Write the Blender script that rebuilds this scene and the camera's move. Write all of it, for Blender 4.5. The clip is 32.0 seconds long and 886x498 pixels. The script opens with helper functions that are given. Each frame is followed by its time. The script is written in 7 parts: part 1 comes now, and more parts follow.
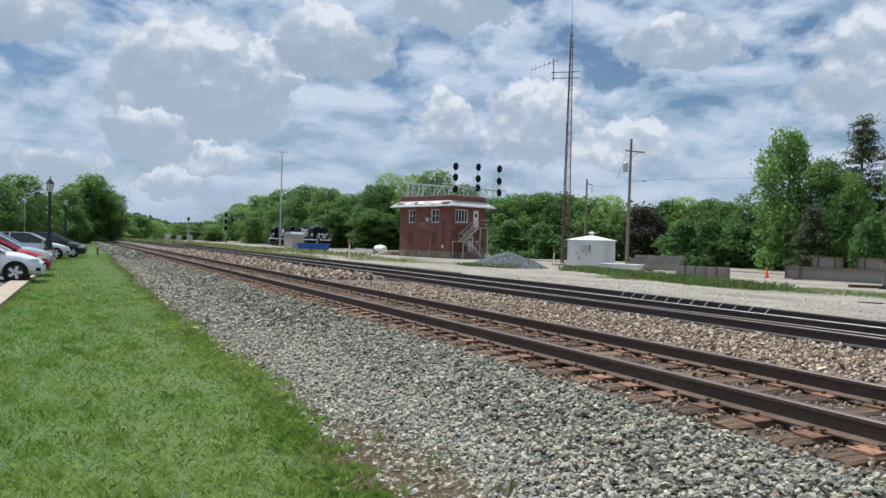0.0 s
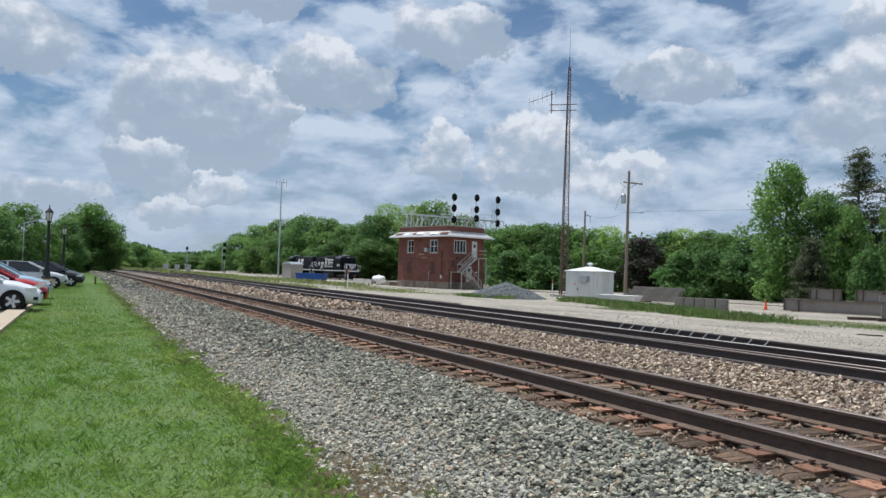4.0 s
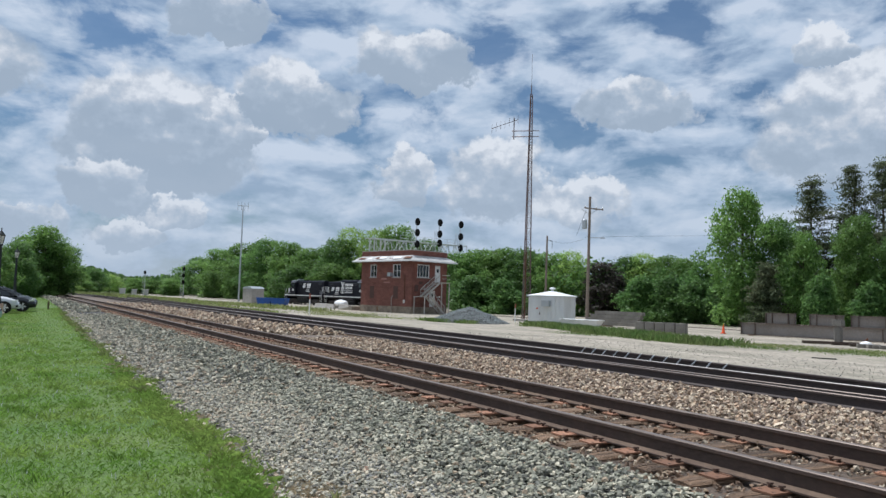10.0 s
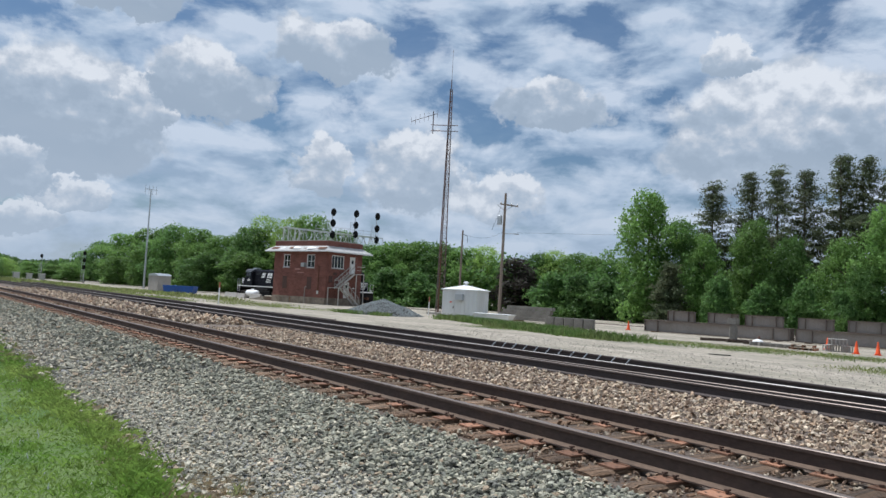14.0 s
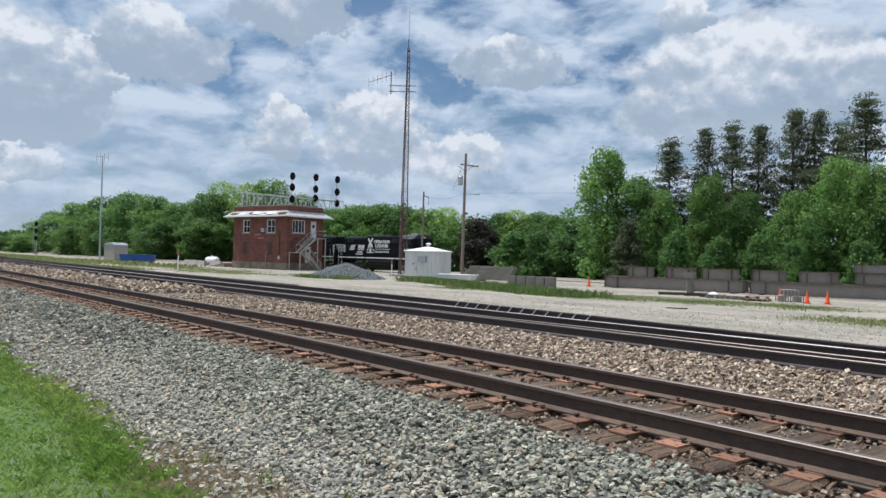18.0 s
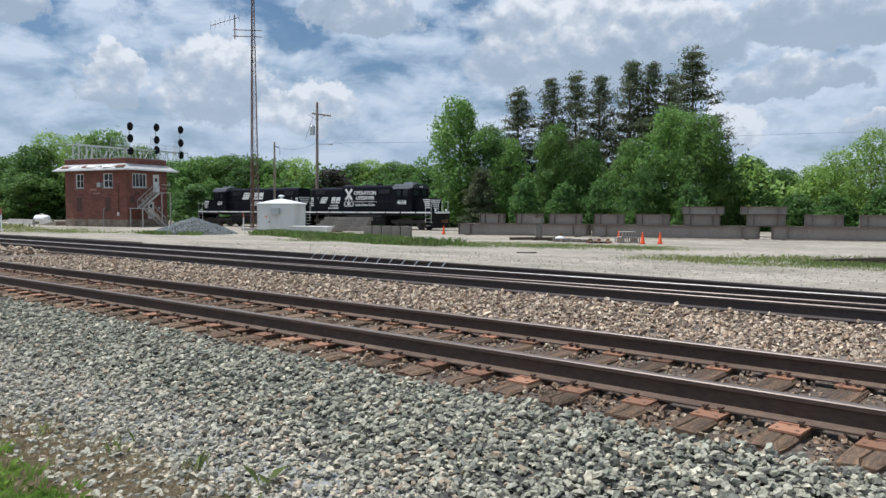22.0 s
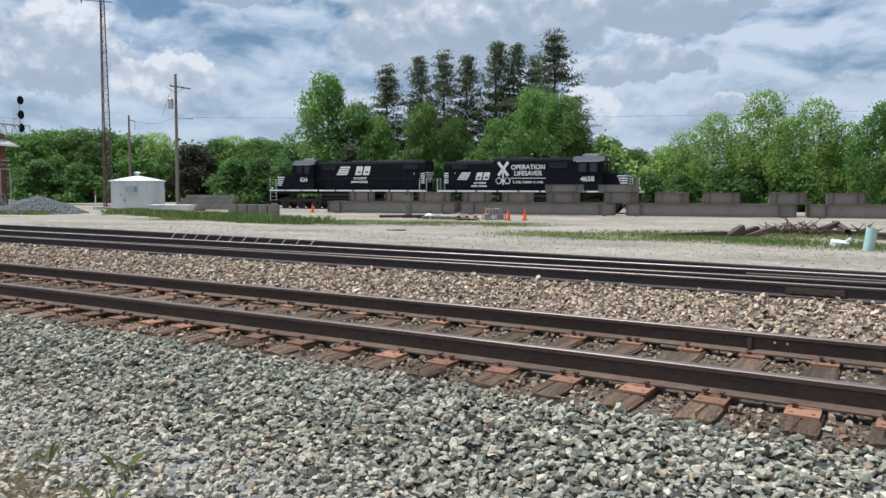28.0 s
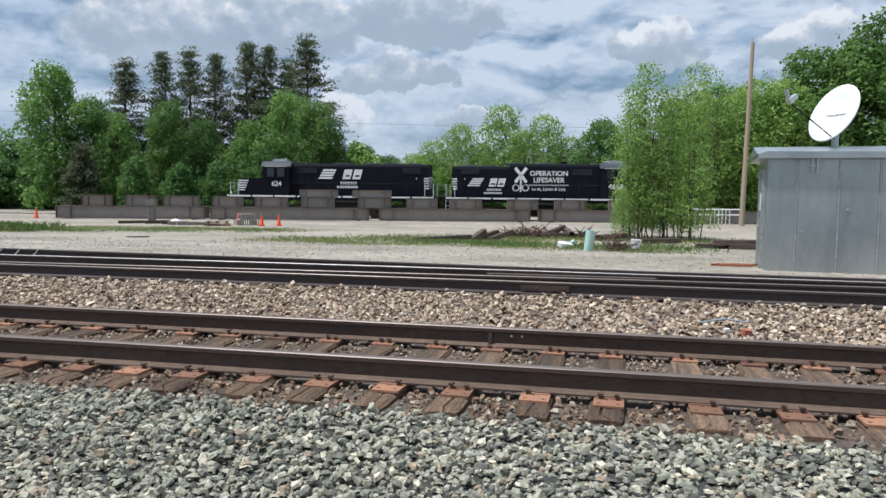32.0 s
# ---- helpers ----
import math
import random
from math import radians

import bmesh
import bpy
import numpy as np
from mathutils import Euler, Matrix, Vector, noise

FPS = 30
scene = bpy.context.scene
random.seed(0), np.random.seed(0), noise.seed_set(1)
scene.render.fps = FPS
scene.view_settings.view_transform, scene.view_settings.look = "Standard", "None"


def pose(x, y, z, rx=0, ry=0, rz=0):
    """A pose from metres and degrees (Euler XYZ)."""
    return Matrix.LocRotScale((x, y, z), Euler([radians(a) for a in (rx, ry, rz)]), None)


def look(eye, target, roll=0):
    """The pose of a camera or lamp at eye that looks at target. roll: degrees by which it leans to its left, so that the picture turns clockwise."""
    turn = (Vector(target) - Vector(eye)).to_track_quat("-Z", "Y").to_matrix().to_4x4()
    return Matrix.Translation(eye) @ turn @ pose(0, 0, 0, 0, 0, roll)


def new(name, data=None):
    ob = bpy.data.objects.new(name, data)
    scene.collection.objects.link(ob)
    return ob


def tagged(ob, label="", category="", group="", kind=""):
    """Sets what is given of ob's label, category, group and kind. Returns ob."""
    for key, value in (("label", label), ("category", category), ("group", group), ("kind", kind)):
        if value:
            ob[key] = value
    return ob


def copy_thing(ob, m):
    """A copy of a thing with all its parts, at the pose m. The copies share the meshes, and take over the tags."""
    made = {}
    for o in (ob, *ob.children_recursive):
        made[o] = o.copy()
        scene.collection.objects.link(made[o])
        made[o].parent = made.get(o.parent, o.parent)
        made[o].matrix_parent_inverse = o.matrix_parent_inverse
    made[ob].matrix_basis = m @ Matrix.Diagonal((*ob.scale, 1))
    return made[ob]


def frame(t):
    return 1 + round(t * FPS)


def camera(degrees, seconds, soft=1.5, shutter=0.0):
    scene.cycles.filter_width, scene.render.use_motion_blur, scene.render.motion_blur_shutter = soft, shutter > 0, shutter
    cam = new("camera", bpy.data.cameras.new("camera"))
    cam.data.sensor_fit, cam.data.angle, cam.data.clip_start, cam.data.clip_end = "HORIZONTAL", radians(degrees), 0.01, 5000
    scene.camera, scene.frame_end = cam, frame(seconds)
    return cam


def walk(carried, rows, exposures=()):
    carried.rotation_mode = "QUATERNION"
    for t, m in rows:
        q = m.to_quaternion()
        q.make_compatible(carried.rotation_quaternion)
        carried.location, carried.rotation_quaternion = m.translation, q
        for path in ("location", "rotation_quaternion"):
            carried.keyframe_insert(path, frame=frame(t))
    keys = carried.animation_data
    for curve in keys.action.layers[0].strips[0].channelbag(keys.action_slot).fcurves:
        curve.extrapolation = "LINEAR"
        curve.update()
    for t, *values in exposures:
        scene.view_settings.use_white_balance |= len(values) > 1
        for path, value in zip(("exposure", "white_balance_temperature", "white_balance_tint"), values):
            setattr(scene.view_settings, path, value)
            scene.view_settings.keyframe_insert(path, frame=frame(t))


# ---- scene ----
cam = camera(61.7, 32.0)
# seconds, place, and yaw, pitch and roll in degrees
PATH = [
    (0.0, -0.030, -0.015, 1.263, 65.48, -0.58, -1.54),
    (0.5, -0.024, -0.016, 1.266, 65.72, -0.48, -1.64),
    (1.0, -0.016, -0.020, 1.269, 65.80, -0.37, -1.71),
    (1.5, -0.017, -0.018, 1.267, 65.55, 0.04, -1.69),
    (2.0, -0.015, -0.020, 1.269, 65.53, 0.52, -1.65),
    (2.5, 0.002, -0.031, 1.273, 65.56, 0.91, -1.73),
    (3.0, -0.010, -0.026, 1.270, 65.51, 1.25, -1.77),
    (3.5, -0.026, -0.020, 1.265, 65.46, 1.45, -1.75),
    (5.5, -0.021, -0.021, 1.269, 64.84, 3.10, -1.77),
    (6.0, -0.017, -0.023, 1.269, 64.66, 3.35, -1.65),
    (6.5, -0.034, -0.018, 1.267, 64.38, 3.46, -1.67),
    (7.0, -0.024, -0.022, 1.269, 64.11, 3.47, -1.68),
    (7.5, -0.026, -0.019, 1.270, 63.94, 3.51, -1.62),
    (8.0, -0.019, -0.023, 1.268, 63.90, 3.45, -1.53),
    (8.5, -0.013, -0.026, 1.269, 63.68, 3.31, -1.43),
    (9.0, -0.029, -0.018, 1.265, 63.24, 3.43, -1.36),
    (9.5, -0.035, -0.013, 1.264, 62.93, 3.63, -1.37),
    (10.0, -0.033, -0.011, 1.265, 62.51, 3.76, -1.76),
    (10.5, -0.027, -0.013, 1.262, 62.41, 3.91, -1.82),
    (11.0, -0.019, -0.016, 1.263, 62.45, 3.75, -2.04),
    (11.5, -0.012, -0.011, 1.261, 60.69, 3.35, -2.39),
    (12.0, -0.018, 0.002, 1.258, 58.95, 3.29, -2.12),
    (12.5, -0.028, 0.010, 1.256, 58.07, 3.51, -2.14),
    (13.0, -0.015, 0.006, 1.258, 57.36, 3.83, -2.14),
    (13.5, -0.008, 0.006, 1.259, 56.62, 3.85, -2.51),
    (14.0, -0.032, 0.017, 1.256, 55.93, 3.47, -2.99),
    (14.5, -0.020, 0.015, 1.259, 55.73, 3.63, -3.07),
    (16.5, -0.005, 0.007, 1.256, 53.74, 3.75, -2.48),
    (17.0, 0.000, 0.004, 1.260, 53.67, 3.11, -2.44),
    (17.5, -0.006, 0.006, 1.259, 53.62, 1.86, -2.02),
    (18.0, 0.001, 0.003, 1.272, 53.04, 0.60, -1.48),
    (18.5, -0.018, 0.011, 1.262, 52.30, -0.56, -1.43),
    (19.0, -0.002, 0.007, 1.270, 51.01, -3.31, -0.55),
    (19.5, 0.002, 0.011, 1.275, 48.12, -5.27, 0.19),
    (20.0, -0.004, 0.018, 1.267, 45.09, -4.46, -0.09),
    (20.5, 0.003, 0.020, 1.268, 43.81, -3.49, -0.04),
    (21.0, 0.007, 0.019, 1.271, 43.28, -2.87, -0.02),
    (21.5, 0.010, 0.016, 1.273, 42.68, -2.99, -0.07),
    (22.0, 0.005, 0.018, 1.270, 41.93, -3.09, -0.07),
    (22.5, 0.005, 0.015, 1.269, 41.26, -3.15, -0.15),
    (23.0, 0.006, 0.015, 1.268, 40.42, -3.63, -0.80),
    (23.5, 0.004, 0.015, 1.266, 39.68, -4.51, -1.13),
    (24.0, 0.002, 0.016, 1.264, 39.81, -5.23, -0.16),
    (24.5, 0.032, 0.010, 1.267, 38.81, -5.32, 0.40),
    (25.0, 0.036, -0.028, 1.267, 36.31, -5.07, 0.25),
    (25.5, 0.018, 0.002, 1.262, 34.94, -4.78, -0.17),
    (27.5, 0.048, -0.013, 1.263, 33.12, -4.52, -0.22),
    (28.0, 0.056, -0.003, 1.259, 31.93, -4.78, -0.10),
    (28.5, 0.064, -0.020, 1.265, 29.36, -4.97, -0.41),
    (29.0, 0.065, -0.020, 1.264, 27.08, -5.02, -0.78),
    (29.5, 0.056, 0.001, 1.257, 25.56, -5.26, -0.77),
    (30.0, 0.067, -0.016, 1.260, 23.86, -5.59, -0.70),
    (30.5, 0.077, -0.023, 1.261, 20.73, -5.43, -0.99),
    (31.0, 0.074, 0.011, 1.263, 15.98, -4.71, -1.14),
    (31.5, 0.095, -0.012, 1.266, 13.63, -4.49, -1.08),
    (32.0, 0.089, -0.013, 1.258, 13.22, -4.27, -0.62),
]
walk(cam, [(t, pose(x, y, z, 90 + pitch, roll, yaw)) for t, x, y, z, yaw, pitch, roll in PATH], exposures=[(0.0, 0.05, 5980.0, 10.0), (6.0, -0.01, 5980.0, 10.0), (14.5, -0.01, 5980.0, 10.0), (19.0, 0.07, 5980.0, 10.0), (32.0, 0.08, 5980.0, 10.0)])

# ---- sky and sun ----
CLOUD_SHIFT = (0.3, 0.15, 0.62)
SUN_ELEV, SUN_AZ = 67.0, 117.0      # azimuth: turn from +y towards -x
world = bpy.data.worlds.new("world")
scene.world = world
world.use_nodes = True


def node(tree, kind, ins=(), operation="", data_type="", blend_type=""):
    """A node with its inputs: values or sockets."""
    n = tree.nodes.new(kind)
    if operation:
        n.operation = operation
    if data_type:
        n.data_type = data_type
    if blend_type:
        n.blend_type = blend_type
    for key, value in dict(ins).items():
        s = n.inputs[key]
        if isinstance(value, bpy.types.NodeSocket):
            tree.links.new(value, s)
        else:
            s.default_value = value
    return n


def ramp(tree, fac, stops, interp="LINEAR"):
    n = node(tree, "ShaderNodeValToRGB", {"Fac": fac})
    n.color_ramp.interpolation = interp
    while len(n.color_ramp.elements) < len(stops):
        n.color_ramp.elements.new(0.5)
    for e, (at, col) in zip(n.color_ramp.elements, stops):
        e.position = at
        e.color = (*col, 1) if len(col) == 3 else col
    return n.outputs["Color"]


def blend(tree, fac, a, b, mode="MIX"):
    """A colour mix of two colours or sockets."""
    n = node(tree, "ShaderNodeMix", data_type="RGBA", blend_type=mode)
    for s, value in ((n.inputs[0], fac), (n.inputs[6], a), (n.inputs[7], b)):
        if isinstance(value, bpy.types.NodeSocket):
            tree.links.new(value, s)
        else:
            s.default_value = value
    return n.outputs[2]


# heaped clouds: azimuth, height of the flat base, half width and height in degrees, brightness of the lit top
HEAPS = [(58.5, 8.2, 4.6, 4.7, 0.14), (51.9, 6.9, 3.7, 2.9, 0.34), (66.0, 8.4, 2.4, 3.0, 0.1), (31.6, 11.2, 8.8, 6.8, 0.1), (25.5, 11.6, 6.0, 4.6, 0.0),
         (83.8, 10.0, 7.4, 6.4, -0.12), (78.3, 11.8, 2.8, 2.9, 0.2), (83.1, 5.2, 3.2, 2.0, 0.15), (85.7, 3.5, 2.5, 1.5, 0.0), (35.4, 17.6, 2.2, 2.0, 0.1),
         (74.4, 13.6, 4.8, 3.5, -0.05), (80.1, 19.3, 4.4, 2.6, -0.2), (48.4, 14.2, 4.8, 2.6, -0.05), (87.3, 6.3, 3.5, 2.6, -0.1), (21.0, 5.4, 2.5, 2.8, 0.35),
         (15.0, 12.6, 6.0, 3.4, -0.12), (16.3, 8.6, 4.8, 2.2, -0.05), (-2.4, 10.3, 3.9, 2.6, 0.05), (-13.5, 10.0, 3.7, 2.6, 0.1), (11.3, 5.2, 3.5, 1.4, -0.05),
         (98.0, 14.0, 7.0, 4.0, -0.1), (93.0, 4.0, 4.0, 1.6, -0.1), (65.3, 17.5, 5.2, 3.0, -0.1)]
# blue openings in the veil: azimuth, height, half width and height in degrees
OPENINGS = [(59.0, 19.4, 2.6, 3.6), (70.7, 13.4, 3.2, 2.1), (69.0, 17.5, 2.0, 1.8), (86.0, 17.5, 3.4, 1.6), (52.9, 12.9, 3.6, 1.7), (63.7, 12.7, 2.4, 2.8),
            (47.9, 11.4, 3.4, 1.7), (45.1, 20.6, 3.4, 1.8), (94.6, 12.1, 4.0, 1.8), (80.0, 9.8, 3.2, 1.3), (44.4, 14.0, 3.6, 1.4), (54.0, 15.2, 3.8, 2.0), (40.0, 14.1, 2.4, 1.6)]


def build_sky():
    t = world.node_tree
    t.nodes.clear()

    def sums(op, *values):
        return node(t, "ShaderNodeMath", dict(enumerate(values)), operation=op).outputs[0]

    sky = node(t, "ShaderNodeTexSky")
    sky.sky_type, sky.sun_disc, sky.sun_elevation, sky.sun_rotation = "NISHITA", False, radians(SUN_ELEV), radians(-SUN_AZ)
    sky.air_density, sky.dust_density, sky.ozone_density = 1.2, 1.0, 1.5
    co = node(t, "ShaderNodeTexCoord").outputs["Generated"]
    sep = node(t, "ShaderNodeSeparateXYZ", {0: co})
    low = sums("MAXIMUM", sep.outputs[2], 0.0)
    az = sums("MULTIPLY", sums("ARCTAN2", sums("MULTIPLY", sep.outputs[0], -1.0), sep.outputs[1]), 57.2958)
    el = sums("MULTIPLY", sums("ARCSINE", sep.outputs[2]), 57.2958)
    # billows that bend every outline
    wide = node(t, "ShaderNodeSeparateColor", {0: node(t, "ShaderNodeTexNoise", {"Vector": co, "Scale": 17.0, "Detail": 8.0, "Roughness": 0.62}).outputs["Color"]})
    az = sums("ADD", az, sums("MULTIPLY_ADD", wide.outputs[0], 7.0, -3.5))
    el = sums("ADD", el, sums("MULTIPLY_ADD", wide.outputs[1], 5.0, -2.5))

    def blob(a, e, w, h, flat):
        du = sums("MULTIPLY_ADD", az, 1 / w, -a / w)
        dv = sums("MULTIPLY_ADD", el, 1 / h, -e / h)
        dist = node(t, "ShaderNodeVectorMath", {0: node(t, "ShaderNodeCombineXYZ", {0: du, 1: sums("MAXIMUM", dv, sums("MULTIPLY", dv, -flat))}).outputs[0]}, operation="LENGTH").outputs["Value"]
        return dist, dv

    def soft(x, a, b):
        n = node(t, "ShaderNodeMapRange", {0: x, 1: a, 2: b, 3: 0.0, 4: 1.0})
        n.interpolation_type = "SMOOTHSTEP"
        return n.outputs[0]

    # broken veil of flat cloudlets, blue between them
    veil_noise = []
    for lift in (0.0, 0.05):
        at = node(t, "ShaderNodeMapping", {"Vector": co, "Location": (CLOUD_SHIFT[0], CLOUD_SHIFT[1], CLOUD_SHIFT[2] + lift), "Scale": (1.0, 1.0, 2.3)}).outputs[0]
        veil_noise.append(node(t, "ShaderNodeTexNoise", {"Vector": at, "Scale": 9.0, "Detail": 9.0, "Roughness": 0.56, "Distortion": 0.25}).outputs["Fac"])
    gap = 0.0
    for a, e, w, h in OPENINGS:
        gap = sums("MAXIMUM", soft(blob(a, e, w, h, 1.0)[0], 1.25, 0.35), gap)
    thick = sums("MULTIPLY_ADD", gap, -0.14, veil_noise[0])
    veil_cover = ramp(t, thick, [(0.33, (0.15, 0.15, 0.15)), (0.43, (0.72, 0.72, 0.72)), (0.52, (0.97, 0.97, 0.97))])
    veil_lit = sums("MULTIPLY_ADD", sums("SUBTRACT", veil_noise[0], veil_noise[1]), 2.1, sums("MULTIPLY_ADD", soft(sep.outputs[0], -0.75, -0.2), 0.16, 0.5))
    veil_tone = ramp(t, veil_lit, [(0.22, (4.1, 5.2, 6.6)), (0.46, (5.4, 6.5, 7.8)), (0.78, (7.5, 8.2, 9.1))])
    blue = blend(t, 1.0, sky.outputs[0], (0.52, 0.66, 0.78, 1), "MULTIPLY")
    colour = blend(t, veil_cover, blue, veil_tone)
    # heaped clouds with billowed edges: bright on top, grey towards the flat base
    cover, lit = 0.0, 0.5
    for a, e, w, h, b in HEAPS:
        dist, dv = blob(a, e, w, h, 1.9)
        c = soft(dist, 1.02, 0.84)
        cover = sums("MAXIMUM", c, cover)
        value = sums("MULTIPLY_ADD", dv, 0.78, 0.13 + b)
        lit = node(t, "ShaderNodeMix", {0: c, 2: lit, 3: value}).outputs[0]
    heap_noise = []
    for lift in (0.0, 0.022):
        at = node(t, "ShaderNodeMapping", {"Vector": co, "Location": (0.4, 0.1, lift), "Scale": (1.0, 1.0, 1.3)}).outputs[0]
        heap_noise.append(node(t, "ShaderNodeTexNoise", {"Vector": at, "Scale": 21.0, "Detail": 7.0, "Roughness": 0.55}).outputs["Fac"])
    lit = sums("ADD", lit, sums("MULTIPLY", sums("SUBTRACT", heap_noise[0], heap_noise[1]), 2.0))
    heap_tone = ramp(t, lit, [(0.02, (4.5, 5.3, 6.2)), (0.3, (5.2, 6.0, 6.9)), (0.55, (7.0, 7.4, 7.9)), (0.8, (9.6, 9.7, 9.8))])
    colour = blend(t, sums("MULTIPLY", cover, 0.95), colour, heap_tone)
    # pale haze towards the horizon
    haze = ramp(t, low, [(0.0, (0.8, 0.8, 0.8)), (0.08, (0.3, 0.3, 0.3)), (0.2, (0, 0, 0))])
    colour = blend(t, haze, colour, (5.7, 6.5, 7.4, 1))
    back = node(t, "ShaderNodeBackground", {"Color": colour, "Strength": 0.081})
    node(t, "ShaderNodeOutputWorld", {"Surface": back.outputs[0]})


build_sky()
sun = new("sun", bpy.data.lights.new("sun", "SUN"))
sun.data.energy, sun.data.angle, sun.data.color = 5.0, radians(3), (1.0, 0.97, 0.93)
sa, se = radians(SUN_AZ), radians(SUN_ELEV)
sun.matrix_world = look((-math.sin(sa) * math.cos(se) * 80, math.cos(sa) * math.cos(se) * 80, math.sin(se) * 80), (0, 0, 0))
scene.view_settings.exposure = 0.0

# ---- materials ----
def material(name, colour, rough=0.8, metal=0.0, second=None, scale=4.0, amount=0.5, fine=60.0, fine_amount=0.25,
             bump=0.0, bump_scale=80.0, island=0.0, obj=0.0, stretch=(1, 1, 1), spec=0.4, thin=0.0, palette=None):
    """A surface with variation at two scales, relief, and a tone that differs from piece to piece."""
    m = bpy.data.materials.new(name)
    m.use_nodes = True
    t = m.node_tree
    bsdf = t.nodes["Principled BSDF"]
    co = node(t, "ShaderNodeTexCoord").outputs["Object"]
    if stretch != (1, 1, 1):
        co = node(t, "ShaderNodeMapping", {"Vector": co, "Scale": stretch}).outputs[0]
    second = second or tuple(c * 0.6 for c in colour)
    n1 = node(t, "ShaderNodeTexNoise", {"Vector": co, "Scale": scale, "Detail": 5.0, "Roughness": 0.6}).outputs["Fac"]
    f1 = ramp(t, n1, [(0.35, (0, 0, 0)), (0.68, (amount, amount, amount))])
    col = blend(t, f1, (*colour, 1), (*second, 1))
    n2 = node(t, "ShaderNodeTexNoise", {"Vector": co, "Scale": fine, "Detail": 3.0, "Roughness": 0.7}).outputs["Fac"]
    lo, hi = 1 - fine_amount, 1 + fine_amount
    col = blend(t, 1.0, col, ramp(t, n2, [(0.3, (lo, lo, lo)), (0.7, (hi, hi, hi))]), "MULTIPLY")
    for on, sock in ((island, node(t, "ShaderNodeNewGeometry").outputs["Random Per Island"]),
                     (obj, node(t, "ShaderNodeObjectInfo").outputs["Random"])):
        if on:
            lo, hi = 1 - on, 1 + on
            col = blend(t, 1.0, col, ramp(t, sock, [(0.0, (lo, lo, lo)), (1.0, (hi, hi, hi))]), "MULTIPLY")
    if palette:
        pick = node(t, "ShaderNodeNewGeometry").outputs["Random Per Island"]
        stops = [(k / len(palette), c) for k, c in enumerate(palette)]
        col = blend(t, 0.8, col, ramp(t, pick, stops, "CONSTANT"))
        col = blend(t, 1.0, col, ramp(t, n2, [(0.3, (lo, lo, lo)), (0.7, (hi, hi, hi))]), "MULTIPLY")
    t.links.new(col, bsdf.inputs["Base Color"])
    bsdf.inputs["Roughness"].default_value = rough
    bsdf.inputs["Metallic"].default_value = metal
    bsdf.inputs["Specular IOR Level"].default_value = spec
    if thin:
        # thin leaves let light through
        back = node(t, "ShaderNodeBsdfTranslucent", {"Color": col})
        mix = node(t, "ShaderNodeMixShader", {0: thin, 1: bsdf.outputs[0], 2: back.outputs[0]})
        t.links.new(mix.outputs[0], t.nodes["Material Output"].inputs["Surface"])
    if bump:
        h = node(t, "ShaderNodeTexNoise", {"Vector": co, "Scale": bump_scale, "Detail": 4.0, "Roughness": 0.65}).outputs["Fac"]
        b = node(t, "ShaderNodeBump", {"Height": h, "Strength": bump, "Distance": 0.02})
        t.links.new(b.outputs[0], bsdf.inputs["Normal"])
    return m


M = {}
# Green darkened to carry the shade among grass blades where few stand.
M["grass_ground"] = material("grass_ground", (0.062, 0.118, 0.022), 0.95, second=(0.10, 0.14, 0.038), scale=0.7, amount=0.9, fine=25, fine_amount=0.4, bump=0.8, bump_scale=30)
M["blade"] = material("blade", (0.165, 0.295, 0.048), 0.6, second=(0.31, 0.385, 0.105), scale=0.45, amount=1.0, fine=8, island=0.4, spec=0.2, thin=0.45)
M["weed"] = material("weed", (0.19, 0.26, 0.075), 0.75, second=(0.27, 0.26, 0.12), scale=0.8, amount=0.9, fine=8, island=0.4, spec=0.2, thin=0.45)
M["straw"] = material("straw", (0.52, 0.43, 0.29), 0.9, second=(0.36, 0.28, 0.18), scale=3, island=0.3, spec=0.1)
M["yard"] = material("yard", (0.325, 0.285, 0.23), 0.95, second=(0.19, 0.172, 0.13), scale=0.35, amount=1.0, fine=5, fine_amount=0.45, bump=0.9, bump_scale=12, stretch=(0.55, 1, 1))
M["ballast_bed"] = material("ballast_bed", (0.20, 0.20, 0.19), 0.95, second=(0.13, 0.125, 0.12), scale=2, fine=9, fine_amount=0.75, bump=1.0, bump_scale=12)
# Both beds below: own brown, darkened further for shade in the stone gaps.
M["ballast_far"] = material("ballast_far", (0.15, 0.12, 0.095), 0.95, second=(0.08, 0.06, 0.048), scale=1.2, fine=16, fine_amount=0.6, bump=1.0, bump_scale=16)
M["dirty_bed"] = material("dirty_bed", (0.10, 0.075, 0.057), 0.95, second=(0.055, 0.04, 0.03), scale=2, fine=22, fine_amount=0.6, bump=1.0, bump_scale=24)
M["stone_grey"] = material("stone_grey", (0.27, 0.275, 0.25), 0.85, second=(0.2, 0.19, 0.17), scale=3, fine=40, island=0.3, spec=0.25,
                           palette=[(0.097, 0.095, 0.073), (0.334, 0.320, 0.238), (0.205, 0.207, 0.147), (0.402, 0.372, 0.271), (0.274, 0.260, 0.184), (0.157, 0.156, 0.114), (0.392, 0.363, 0.271), (0.245, 0.241, 0.175), (0.353, 0.344, 0.262), (0.186, 0.184, 0.134), (0.568, 0.508, 0.375), (0.295, 0.216, 0.134), (0.127, 0.122, 0.090), (0.353, 0.329, 0.245), (0.097, 0.095, 0.073), (0.235, 0.225, 0.167)])
